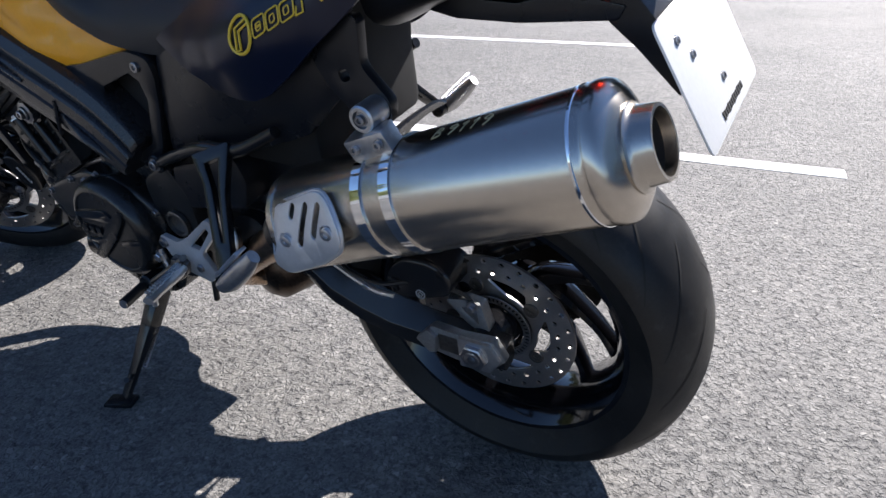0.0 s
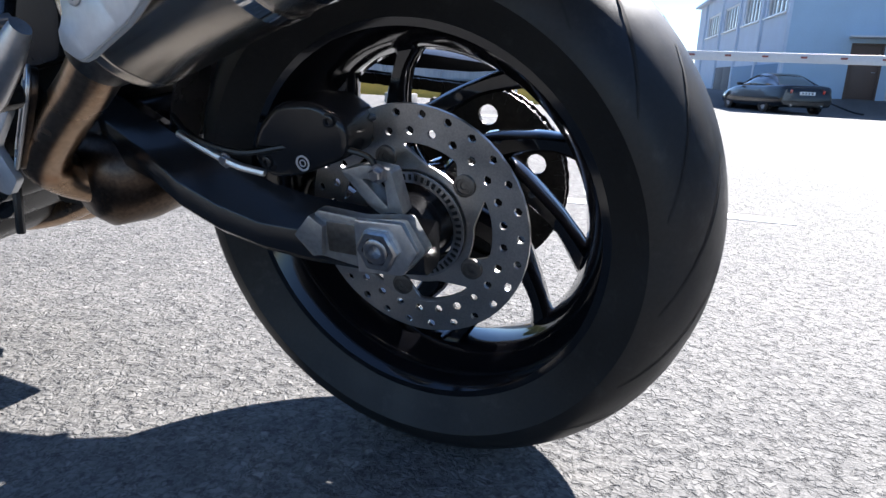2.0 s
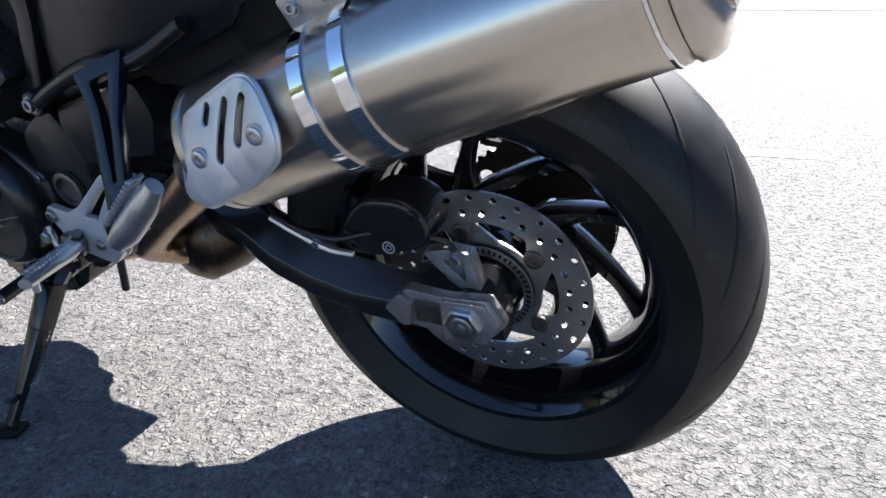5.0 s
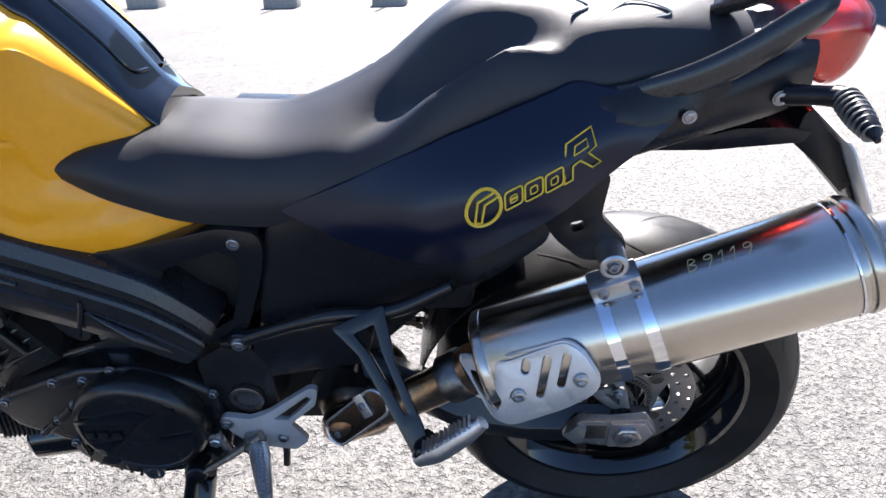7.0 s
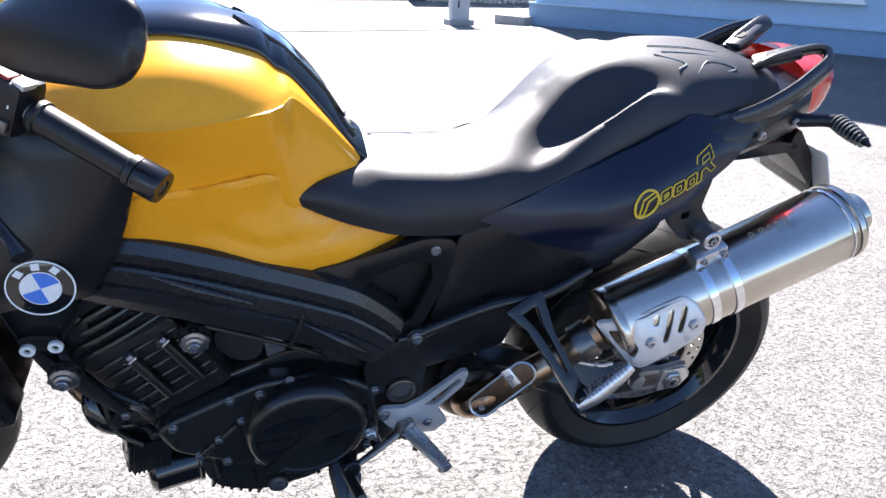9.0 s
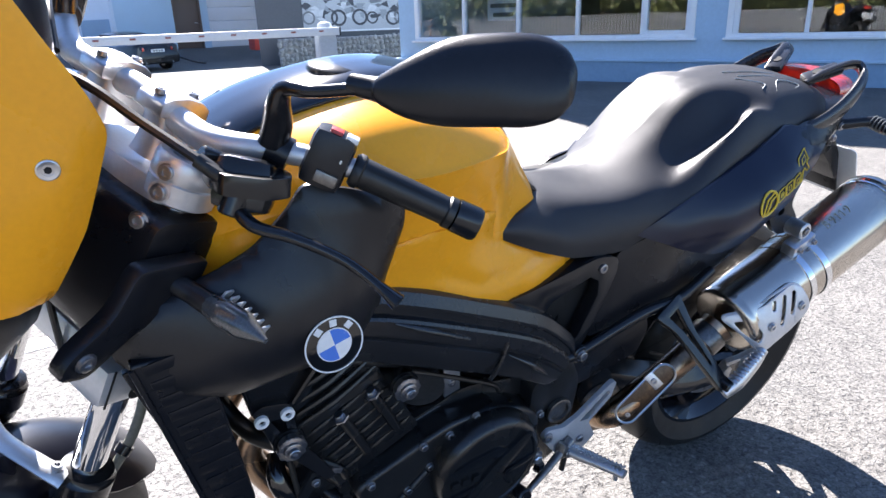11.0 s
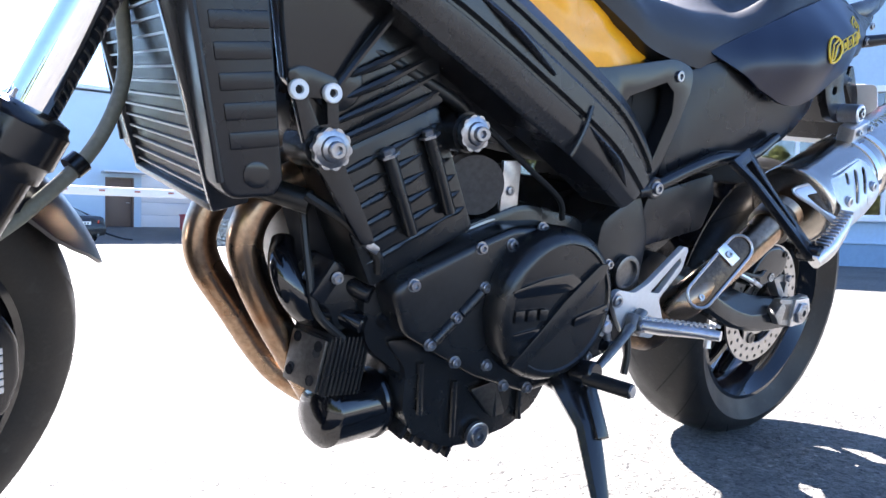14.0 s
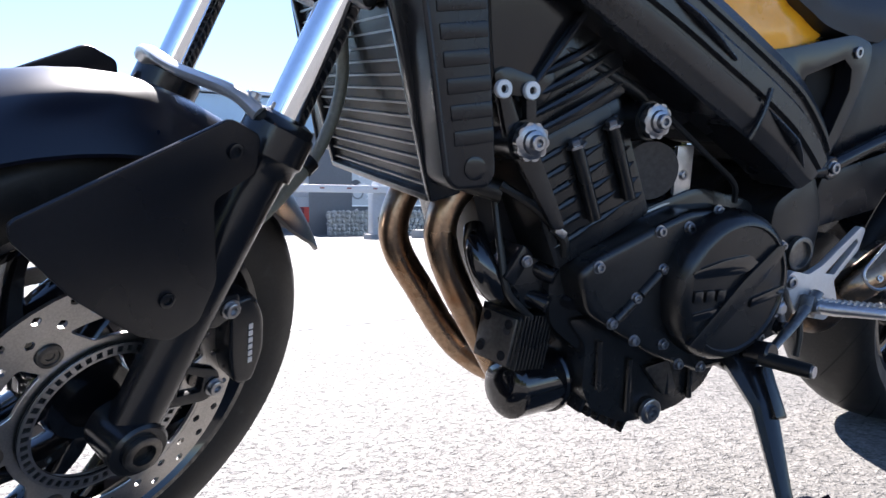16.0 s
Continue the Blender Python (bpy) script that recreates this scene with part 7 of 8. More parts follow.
    pit.inputs["Scale"].default_value, pit.inputs["Detail"].default_value, pit.inputs["Roughness"].default_value = 62, 4, 0.6
    L.new(tc.outputs["Object"], pit.inputs["Vector"])
    hole = N.new("ShaderNodeMapRange")
    hole.inputs["From Min"].default_value, hole.inputs["From Max"].default_value = 0.36, 0.47
    L.new(pit.outputs["Fac"], hole.inputs["Value"])
    # the pits' colour also carries the shade that raking sun leaves in them
    col = mixc(1.0, col, ramp(hole.outputs[0], (0.0, (0.55, 0.55, 0.56)), (1.0, (1.03, 1.03, 1.03))), "MULTIPLY")
    L.new(col, p.inputs["Base Color"])
    p.inputs["Roughness"].default_value = 0.75
    h = N.new("ShaderNodeMath")
    h.operation = "MULTIPLY_ADD"
    h.inputs[1].default_value = 1.0
    hs = N.new("ShaderNodeMath")
    hs.operation = "MULTIPLY"
    L.new(some.outputs[0], hs.inputs[0])
    tilt = N.new("ShaderNodeMapRange")
    tilt.inputs["To Min"].default_value, tilt.inputs["To Max"].default_value = 0.5, 1.0
    L.new(sep.outputs[2], tilt.inputs["Value"])
    L.new(tilt.outputs[0], hs.inputs[1])
    L.new(hs.outputs[0], h.inputs[0])
    gs = N.new("ShaderNodeMath")
    gs.operation = "MULTIPLY"
    gs.inputs[1].default_value = 0.35
    L.new(grit.outputs["Distance"], gs.inputs[0])
    deep = N.new("ShaderNodeMath")
    deep.operation = "MULTIPLY_ADD"
    deep.inputs[1].default_value = 1.1
    L.new(hole.outputs[0], deep.inputs[0])
    L.new(gs.outputs[0], deep.inputs[2])
    L.new(deep.outputs[0], h.inputs[2])
    b = N.new("ShaderNodeBump")
    b.inputs["Strength"].default_value, b.inputs["Distance"].default_value = 0.85, 0.0028
    L.new(h.outputs[0], b.inputs["Height"])
    L.new(b.outputs["Normal"], p.inputs["Normal"])
    return m


def glass(name, tint=(0.9, 0.95, 0.95)):
    m = bpy.data.materials.new(name)
    m.use_nodes = True
    p = m.node_tree.nodes["Principled BSDF"]
    p.inputs["Base Color"].default_value = (*tint, 1)
    p.inputs["Roughness"].default_value = 0.0
    p.inputs["Transmission Weight"].default_value = 1.0
    p.inputs["IOR"].default_value = 1.85
    return m


M_ASPHALT = asphalt()
M_LINE = mat("worn_line_paint", (0.72, 0.72, 0.70), 0.7, vary=0.12, scale=25, bump=0.8, bscale=160, wear=0.65, wear_col=(0.27, 0.26, 0.25))
# plaster colours are bluer to include the skylight on these shaded walls
M_PLASTER = mat("grey_plaster", (0.40, 0.54, 0.67), 0.85, vary=0.06, scale=6, bump=0.3, bscale=220)
M_PLASTER2 = mat("pale_plaster", (0.56, 0.64, 0.74), 0.85, vary=0.07, scale=5, bump=0.3, bscale=200)
M_PLASTER3 = mat("blue_grey_plaster", (0.225, 0.335, 0.45), 0.85, vary=0.07, scale=5, bump=0.3, bscale=200)
M_PVC = mat("white_window_plastic", (0.80, 0.80, 0.80), 0.3, vary=0.03)
M_GLASS = glass("window_glass")
M_CONCRETE = mat("concrete", (0.34, 0.33, 0.31), 0.85, vary=0.2, scale=18, bump=0.7, bscale=150, wear=0.3, wear_col=(0.22, 0.21, 0.2))
M_BOOM = mat("boom_white", (0.72, 0.72, 0.71), 0.45, vary=0.06, scale=8)
M_BOOMRED = mat("boom_red_mark", (0.32, 0.10, 0.08), 0.5, vary=0.1)
M_CABINET = mat("grey_cabinet", (0.42, 0.44, 0.46), 0.45, vary=0.08, scale=8)
M_ORANGE = mat("faded_orange_paint", (0.50, 0.30, 0.14), 0.6, vary=0.15, scale=10)
M_BROWN = mat("brown_door_paint", (0.10, 0.065, 0.05), 0.5, vary=0.1, scale=8)
M_GARAGE = mat("pale_sheet_metal", (0.62, 0.64, 0.67), 0.5, vary=0.05, scale=8)
M_DARKWALL = mat("dark_wall_sheet", (0.11, 0.115, 0.125), 0.7, vary=0.1, scale=6)
M_BANNER = mat("printed_banner", (0.46, 0.48, 0.50), 0.55, vary=0.12, scale=6)
M_INK = mat("banner_ink", (0.06, 0.065, 0.075), 0.6, vary=0.1)
M_STONE = mat("gabion_stone", (0.33, 0.32, 0.30), 0.85, vary=0.3, scale=12, bump=0.6, bscale=80)
M_REDSHEET = mat("red_paint", (0.45, 0.05, 0.04), 0.5, vary=0.12, scale=8)
M_CAR = mat("dark_car_paint", (0.012, 0.013, 0.015), 0.22, metal=0.3, coat=0.45, vary=0.05)
M_CARWHITE = mat("white_car_paint", (0.72, 0.72, 0.72), 0.22, coat=0.8, vary=0.03)
M_CARGLASS = mat("dark_car_glass", (0.02, 0.025, 0.028), 0.04, coat=1.0, vary=0.02, spec=0.8)
M_FENCE = mat("pale_fence_paint", (0.62, 0.61, 0.58), 0.6, vary=0.12, scale=10)
M_SHEETFENCE = mat("corrugated_sheet", (0.42, 0.43, 0.44), 0.5, vary=0.08, scale=8)
M_YELLOWRAIL = mat("yellow_kerb_paint", (0.68, 0.44, 0.08), 0.6, vary=0.15, scale=10)
M_BARK = mat("bark", (0.12, 0.09, 0.065), 0.9, vary=0.3, scale=20, bump=0.8, bscale=60)
M_LEAF = mat("leaves", (0.15, 0.17, 0.05), 0.6, vary=0.5, scale=3)
# the gloom of the unlit showroom is put into this dark colour
M_INSIDE = mat("shaded_showroom_inside", (0.07, 0.068, 0.065), 0.8, vary=0.08, scale=3)

# ---------------------------------------------------------------- ground and markings
def sstep(a, b, v):
    t = min(1.0, max(0.0, (v - a) / (b - a)))
    return t * t * (3 - 2 * t)


def ground_z(x, y):
    return -0.37 * sstep(6.5, 22, y) + 0.50 * sstep(26, 28.2, y)


g = bmesh.new()
gx = [-300, -120, -60, -30, -15, -8, -4, -2, 0, 2, 4, 8, 15, 30, 60, 120, 300]
gy = [-300, -120, -60, -30, -15, -6, 0] + [6.5 + 0.75 * k for k in range(30)] + [30, 36, 45, 60, 120, 300]
skin(g, [[(x, y, ground_z(x, y)) for x in gx] for y in gy], closed=False, caps=False)
thing("ground", g, M_ASPHALT, "sunlit grey coarse worn asphalt of a car park", "ground", kind="structure")

lines = empty("parking_lines", "worn white painted parking bay lines on asphalt", "road marking", kind="structure")
for a, b in (((-5.5, 1.10), (0.49, 1.85)), ((-6.5, 3.2), (-0.29, 4.32)), ((-7.5, 5.42), (-2.0, 6.39))):
    a, b = V(*a, 0), V(*b, 0)
    d = b - a
    part("painted_line", box((0, 0, 0), (d.length, 0.10, 0.006), w=0.002), M_LINE, lines, xf=Matrix.Translation((a + b) / 2) @ Matrix.Rotation(math.atan2(d.y, d.x), 4, "Z"))

# ---------------------------------------------------------------- showroom
SH = Matrix(((0.485, 0.8745, 0, 4.35), (-0.8745, 0.485, 0, 10.6), (0, 0, 1, 0), (0, 0, 0, 1)))


def rect(a, b, c, d):
    return [(a, c), (b, c), (b, d), (a, d)]


WINS = ((0.36, 5.27, (1.38, 2.42, 3.46, 4.52)), (5.70, 10.6, (6.72, 7.75, 8.8, 9.8)))
WZ0, WZ1 = 0.62, 2.45
wall = prism(rect(0, 17, -0.4, 6.5), 0, 0.35, w=0, holes=[rect(a, b, WZ0, WZ1) for a, b, _ in WINS])
front_wall = thing("wall_showroom", wall, M_PLASTER, "grey plastered showroom wall in the shade", "wall", kind="structure", xf=SH)
part("plinth", box((8.45, -0.02, 0.0), (17.1, 0.06, 0.62), w=0.01), M_PLASTER3, front_wall, "blue-grey painted plinth", SH)
part("ledge", box((8.45, -0.035, 0.325), (17.1, 0.09, 0.03), w=0.006), M_PLASTER, front_wall, xf=SH)
for a, b, n in ((0.0, 0.35, "wall_showroom_end"), (16.65, 17.0, "wall_showroom_far_end")):
    thing(n, box(((a + b) / 2, 4.35, 3.05), (b - a, 8.0, 6.9), w=0), M_PLASTER, "grey plastered end wall of the showroom", "wall", kind="structure", xf=SH)
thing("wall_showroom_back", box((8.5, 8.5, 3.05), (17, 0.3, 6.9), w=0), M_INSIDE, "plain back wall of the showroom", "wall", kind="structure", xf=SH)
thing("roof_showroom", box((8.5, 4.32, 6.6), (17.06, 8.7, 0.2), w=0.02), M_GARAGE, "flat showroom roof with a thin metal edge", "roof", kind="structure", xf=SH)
thing("ceiling", box((8.5, 4.35, 3.0), (16.3, 8.0, 0.1), w=0), M_INSIDE, "showroom ceiling coloured dark for the unlit room", "ceiling", kind="structure", xf=SH)
thing("floor_showroom", box((8.5, 4.35, 0.1), (16.3, 7.9, 0.1), w=0), M_INSIDE, "showroom floor coloured dark for the unlit room", "floor", kind="structure", xf=SH)
for k, (a, b, mull) in enumerate(WINS):
    win = empty("window_%d" % (k + 1), "white plastic framed showroom window reflecting trees", "window", kind="structure")
    part("window_frame", prism(rect(a, b, WZ0, WZ1), -0.03, 0.10, w=0.006, holes=[rect(a + 0.085, b - 0.085, WZ0 + 0.085, WZ1 - 0.085)]), M_PVC, win, xf=SH)
    part("window_sill", box(((a + b) / 2, -0.05, WZ0 + 0.012), (b - a + 0.06, 0.12, 0.03), w=0.006), M_PVC, win, xf=SH)
    edges = [a + 0.085] + list(mull) + [b - 0.085]
    for i, mu in enumerate(mull):
        w = 0.10 if i == 3 else 0.055
        part("mullion", box((mu, 0.03, (WZ0 + WZ1) / 2), (w, 0.09, WZ1 - WZ0 - 0.175), w=0.005), M_PVC, win, xf=SH)
    for p0, p1 in zip(edges, edges[1:]):
        pane = part("pane", box(((p0 + p1) / 2, 0.05, (WZ0 + WZ1) / 2), (p1 - p0, 0.012, WZ1 - WZ0 - 0.18), w=0), M_GLASS, win, xf=SH)
        pane.visible_shadow = False
    part("bead", prism(rect(b - 0.75 if k == 0 else a + 0.085, b - 0.085 if k == 0 else a + 0.16, WZ0 + 0.085, WZ1 - 0.085), 0.0, 0.045, w=0.004, holes=[rect(b - 0.70, b - 0.14, WZ0 + 0.14, WZ1 - 0.14)] if k == 0 else ()), M_PVC, win, xf=SH)
step_ob = thing("corner_step", box((-0.35, 0.3, -0.03), (0.7, 1.2, 0.24), w=0.015), M_CONCRETE, "low rough concrete step at the corner of the showroom", "step", xf=SH)
poster = thing("poster", box((1.9, 0.5, 1.5), (0.62, 0.01, 1.1), w=0.001), M_BANNER, "pale printed poster behind the showroom glass", "poster", xf=SH)
for zz, ww in ((1.05, 0.4), (1.2, 0.5), (1.7, 0.36)):
    part("print_bar", box((1.9, 0.493, zz), (ww, 0.004, 0.07), w=0.001), M_INK, poster, xf=SH)


# ---------------------------------------------------------------- far building
FB = Matrix.Translation((0.87, 28, 0))
holes = [rect(2.12, 3.12, -0.5, 2.02), rect(3.42, 5.48, -0.5, 2.75)]
outl = [(0, -0.6), (2.12, -0.6), (2.12, 2.02), (3.12, 2.02), (3.12, -0.6), (3.42, -0.6), (3.42, 2.75), (5.48, 2.75), (5.48, -0.6), (6.35, -0.6), (6.35, 5.4), (0, 5.4)]
fb = thing("wall_workshop", prism(outl, 0, 0.4, w=0), M_PLASTER, "grey plastered workshop front wall in the shade", "wall", kind="structure", xf=FB)
part("pilaster", box((6.2, -0.06, 2.4), (0.28, 0.12, 6.0), w=0.01), M_PLASTER3, fb, xf=FB)
part("cornice", box((3.2, -0.05, 5.45), (6.7, 0.5, 0.14), w=0.02), M_PLASTER2, fb, xf=FB)
door = empty("door_1", "closed dark brown steel door in a grey wall", "door", kind="structure")
part("door_leaf", box((2.62, 0.12, 1.06), (0.98, 0.06, 1.9), w=0.006), M_BROWN, door, xf=FB)
part("door_frame", prism([(2.10, 0.05), (2.17, 0.05), (2.17, 1.99), (3.07, 1.99), (3.07, 0.05), (3.14, 0.05), (3.14, 2.06), (2.10, 2.06)], -0.02, 0.1, w=0.004), M_BROWN, door, xf=FB)
part("door_handle", tube([(2.98, 0.09, 1.06), (2.98, 0.03, 1.06), (2.86, 0.03, 1.06)], 0.012, 8, 3), M_ALU, door, "pale metal handle", FB)
awning = thing("awning", prism([(1.95, 2.22), (3.5, 2.22), (3.5, 2.28), (1.95, 2.28)], -0.8, -0.001, w=0.005), M_GARAGE, "grey sheet metal awning over the brown door", "awning", xf=FB)
gd = empty("garage_door", "closed pale sectional garage door", "garage door", kind="structure")
for k in range(5):
    part("panel", box((4.45, 0.12, 0.33 + 0.52 * k), (2.06, 0.05, 0.512), w=0.012), M_GARAGE, gd, xf=FB)
# the long face that runs back, with upper windows
SD = V(-0.2235, 0.9747, 0)
SB = Matrix(((SD.x, 0.9747, 0, 0.87), (SD.y, 0.2235, 0, 28), (0, 0, 1, 0), (0, 0, 0, 1)))
WS = ((0.45, 4.0), (4.9, 8.6), (9.9, 13.9), (15.2, 19.6))
side = thing("wall_workshop_side", prism(rect(0.0, 23.5, -1.0, 5.4), 0.0, 0.4, w=0, holes=[rect(a, b, 3.2, 4.5) for a, b in WS]), M_PLASTER2, "pale blue-grey long workshop wall with upper windows", "wall", kind="structure", xf=SB)
for s in (0.15, 4.45, 9.3, 14.5, 20.4):
    part("pilaster", box((s, -0.05, 2.2), (0.3, 0.14, 6.3), w=0.01), M_PLASTER2, side, xf=SB)
part("cornice", box((11.75, -0.08, 5.45), (23.9, 0.55, 0.14), w=0.02), M_PLASTER2, side, xf=SB)
part("dado", box((4.6, -0.04, 0.35), (8.9, 0.1, 1.9), w=0.01), M_PLASTER3, side, "darker blue-grey painted lower wall", SB)
for k, (a, b) in enumerate(WS):
    win = empty("window_%d" % (k + 3), "white framed upper workshop window of narrow panes", "window", kind="structure")
    part("window_frame", prism(rect(a, b, 3.2, 4.5), 0.05, 0.16, w=0.004, holes=[rect(a + 0.09, b - 0.09, 3.29, 4.41)]), M_PVC, win, xf=SB)
    part("window_sill", box(((a + b) / 2, -0.03, 3.17), (b - a + 0.1, 0.2, 0.05), w=0.005), M_PVC, win, xf=SB)
    n = 5
    for i in range(n):
        p0, p1 = a + 0.09 + (b - a - 0.18) * i / n, a + 0.09 + (b - a - 0.18) * (i + 1) / n
        if i:
            part("mullion", box((p0, 0.1, 3.85), (0.09, 0.08, 1.12), w=0.004), M_PVC, win, xf=SB)
        part("pane", box(((p0 + p1) / 2, 0.115, 3.85), (p1 - p0, 0.01, 1.1), w=0), M_CARGLASS, win, xf=SB)
gate = empty("metal_gate", "closed dark grey double sheet metal gate", "gate", kind="structure")
for a in (9.6, 11.9):
    part("gate_leaf", box((a + 1.12, -0.04, 0.35), (2.24, 0.06, 1.95), w=0.01), M_DARKWALL, gate, xf=SB)
    part("bar", box((a + 1.12, -0.08, 0.4), (2.2, 0.03, 0.08), w=0.004), M_DARKWALL, gate, xf=SB)
thing("roof_workshop", prism([(0.87, 28), (7.2, 28), (7.2, 51), (-4.38, 50.9)], 0, 0.12, w=0), M_GARAGE, "flat workshop roof", "roof", kind="structure", xf=Matrix(((1, 0, 0, 0), (0, 0, 1, 0), (0, 1, 0, 5.32), (0, 0, 0, 1))))
thing("wall_workshop_end", box((7.02, 39.5, 2.4), (0.4, 22.2, 5.8), w=0), M_PLASTER, "plain grey workshop end wall", "wall", kind="structure")

# ---------------------------------------------------------------- banner wall and gabion
BW = Matrix.Translation((5.9, 21.6, 0)) @ Matrix.Rotation(radians(-14), 4, "Z")
bw = thing("wall_banner", box((2.45, 0.15, 1.35), (7.5, 0.25, 3.7), w=0.01), M_DARKWALL, "dark grey sheet wall behind a banner", "wall", kind="structure", xf=BW)
ban = thing("banner", box((2.9, -0.01, 1.75), (5.4, 0.015, 2.2), w=0.002), M_BANNER, "large pale printed banner with dark line drawings of machines", "banner", xf=BW)
rng = random.Random(3)
M_INKS = [M_INK, mat("banner_grey", (0.18, 0.19, 0.20), 0.6), mat("banner_pale", (0.62, 0.63, 0.64), 0.6), mat("banner_mid", (0.30, 0.32, 0.34), 0.6)]
for cx in (0.75, 1.75, 2.9, 3.9, 4.9):
    for dx in (-0.36, 0.36):
        rw = rng.uniform(0.20, 0.27)
        part("printed_wheel", lathe([(0, rw), (0.004, rw), (0.004, rw * 0.72), (0, rw * 0.72)], (cx + dx, -0.019, 1.08 + rng.uniform(-0.05, 0.08)), (0, -1, 0), 18, closed=True), M_INKS[rng.randrange(2)], ban, xf=BW)
    for k in range(16):
        zz = rng.uniform(0.95, 2.1)
        part("printed_shape", prism([(cx + rng.uniform(-0.1, 0.1) + rng.uniform(0.05, 0.22) * math.cos(t), zz + rng.uniform(0.03, 0.16) * math.sin(t)) for t in np.linspace(0, 6.28, 6, endpoint=False)], -0.0195 - 0.0002 * k, -0.0185 - 0.0002 * k, 0), M_INKS[rng.randrange(4)], ban, xf=BW @ Matrix.Translation((rng.uniform(-0.45, 0.45), -0.002, 0)))
for k, wdt in enumerate((0.5, 0.8)):
    part("printed_bar", box((0.7 + 0.95 * k, -0.0205, 2.5), (wdt, 0.004, 0.22), w=0.001), M_INK, ban, xf=BW)
part("printed_label", box((0.35, -0.0205, 2.3), (0.3, 0.004, 0.16), w=0.001), M_REDSHEET, ban, "small red printed label", BW)
part("banner_hem", box((2.9, -0.022, 0.66), (5.4, 0.012, 0.05), w=0.003), M_PVC, ban, xf=BW)

gab = empty("gabion_wall", "low wall of grey quarry stones in wire baskets", "wall", kind="structure")
rng = random.Random(8)
core = box((2.6, -0.55, 0.05), (6.6, 0.5, 0.85), w=0.02)
part("packed_core", core, M_STONE, gab, xf=BW)
stones = []
for k in range(3):
    b = bmesh.new()
    bmesh.ops.create_icosphere(b, subdivisions=1, radius=0.1)
    for v in b.verts:
        v.co = v.co * rng.uniform(0.8, 1.15)
        v.co.y *= 0.8
    me = mesh_of("stone", b, 15)
    me.materials.append(M_STONE)
    stones.append(me)
for r in range(6):
    for c in range(42):
        ob = new("stone", stones[rng.randrange(3)])
        ob.parent = gab
        ob.matrix_local = BW @ Matrix.Translation((-0.65 + 0.157 * c + rng.uniform(-0.04, 0.04), -0.83 + rng.uniform(-0.03, 0.02), -0.3 + 0.145 * r + rng.uniform(-0.03, 0.03))) @ Euler((rng.uniform(0, 6), rng.uniform(0, 6), rng.uniform(0, 6))).to_matrix().to_4x4() @ Matrix.Scale(rng.uniform(0.75, 1.1), 4)
bin_ = empty("red_bin", "low red painted sheet metal container", "container")
part("body", box((5.75, 25.0, 0.32), (1.2, 0.9, 0.56), w=0.02), M_REDSHEET, bin_)
part("lid", box((5.75, 25.0, 0.61), (1.26, 0.96, 0.06), w=0.015), M_REDSHEET, bin_)


# ---------------------------------------------------------------- boom barrier
def bar_marks(parent, p0, p1, n):
    for k in range(n):
        q = p0.lerp(p1, (k + 0.5) / n)
        part("mark", box((0, 0, 0), (0.085, 0.012, 0.028), w=0.002), M_BOOMRED, parent, "small red-brown reflector mark", Matrix.Translation(q))


bar = empty("boom_barrier", "white boom barrier with a grey cabinet, closed", "barrier")
PX = V(2.98, 10.85, 0)
zf = ground_z(PX.x, PX.y)
part("footing", box((PX.x, PX.y, zf - 0.03), (0.46, 0.42, 0.26), w=0.015), M_CONCRETE, bar, "rough concrete footing")
part("cabinet", box((PX.x, PX.y, zf + 0.50), (0.32, 0.28, 0.82), w=0.012), M_CABINET, bar)
part("cabinet_door", box((PX.x - 0.163, PX.y, zf + 0.50), (0.008, 0.22, 0.7), w=0.002), M_CABINET, bar)
part("key_slot", box((PX.x - 0.05, PX.y - 0.142, zf + 0.36), (0.03, 0.008, 0.12), w=0.002), M_DARK, bar)
part("cap", lathe([(0, 0.13), (0.05, 0.13), (0.09, 0.10), (0.11, 0.0)], (PX.x, PX.y, 0.925), (0, 0, 1), 20), M_BOOM, bar, "white rounded cap")
b0, b1 = V(-1.62, 10.45, 0.865), V(3.2, 10.70, 0.865)
d = b1 - b0
BXF = Matrix.Translation((b0 + b1) / 2) @ Matrix.Rotation(math.atan2(d.y, d.x), 4, "Z")
boom = part("boom", box((0, 0, 0), (d.length, 0.06, 0.135), w=0.012), M_BOOM, bar, xf=BXF)
bar_marks(boom, b0 + V(0.1, -0.034, 0.01), b1 + V(-0.1, -0.034, 0.01), 9)
part("end_cap", box((d.length / 2, 0, 0), (0.03, 0.066, 0.142), w=0.004), M_PLASTIC, boom, xf=BXF)
leg = empty("boom_rest", "faded orange boom rest on a concrete block", "post")
part("foot_block", box((-1.48, 10.45, ground_z(0, 10.4) + 0.04), (0.62, 0.3, 0.16), w=0.02), M_CONCRETE, leg, "rough concrete foot block")
part("stem", box((-1.56, 10.45, 0.36), (0.085, 0.06, 0.88), rot(0, -3, 0), w=0.008), M_ORANGE, leg)
part("fork", box((-1.585, 10.45, 0.87), (0.14, 0.09, 0.17), w=0.01), M_ORANGE, leg)
part("pin", cyl((-1.50, 10.40, 0.45), (-1.50, 10.36, 0.45), 0.03), M_DARK, leg)


def marker_post(x, y):
    z = ground_z(x, y)
    e = empty("marker_post", "thin grey post in a concrete block foot", "post", Matrix.Translation((x, y, z)), group="marker posts")
    part("foot_block", box((0, 0, 0.06), (0.42, 0.26, 0.16), w=0.02), M_CONCRETE, e)
    part("stem", cyl((0, 0, 0.12), (0, 0, 0.62), 0.018), M_ALU, e)
    return e


mp = marker_post(-4.46, 7.97)
for x, y in ((-2.57, 7.61), (-1.22, 7.56)):
    copy_thing(mp, Matrix.Translation((x, y, ground_z(x, y))))


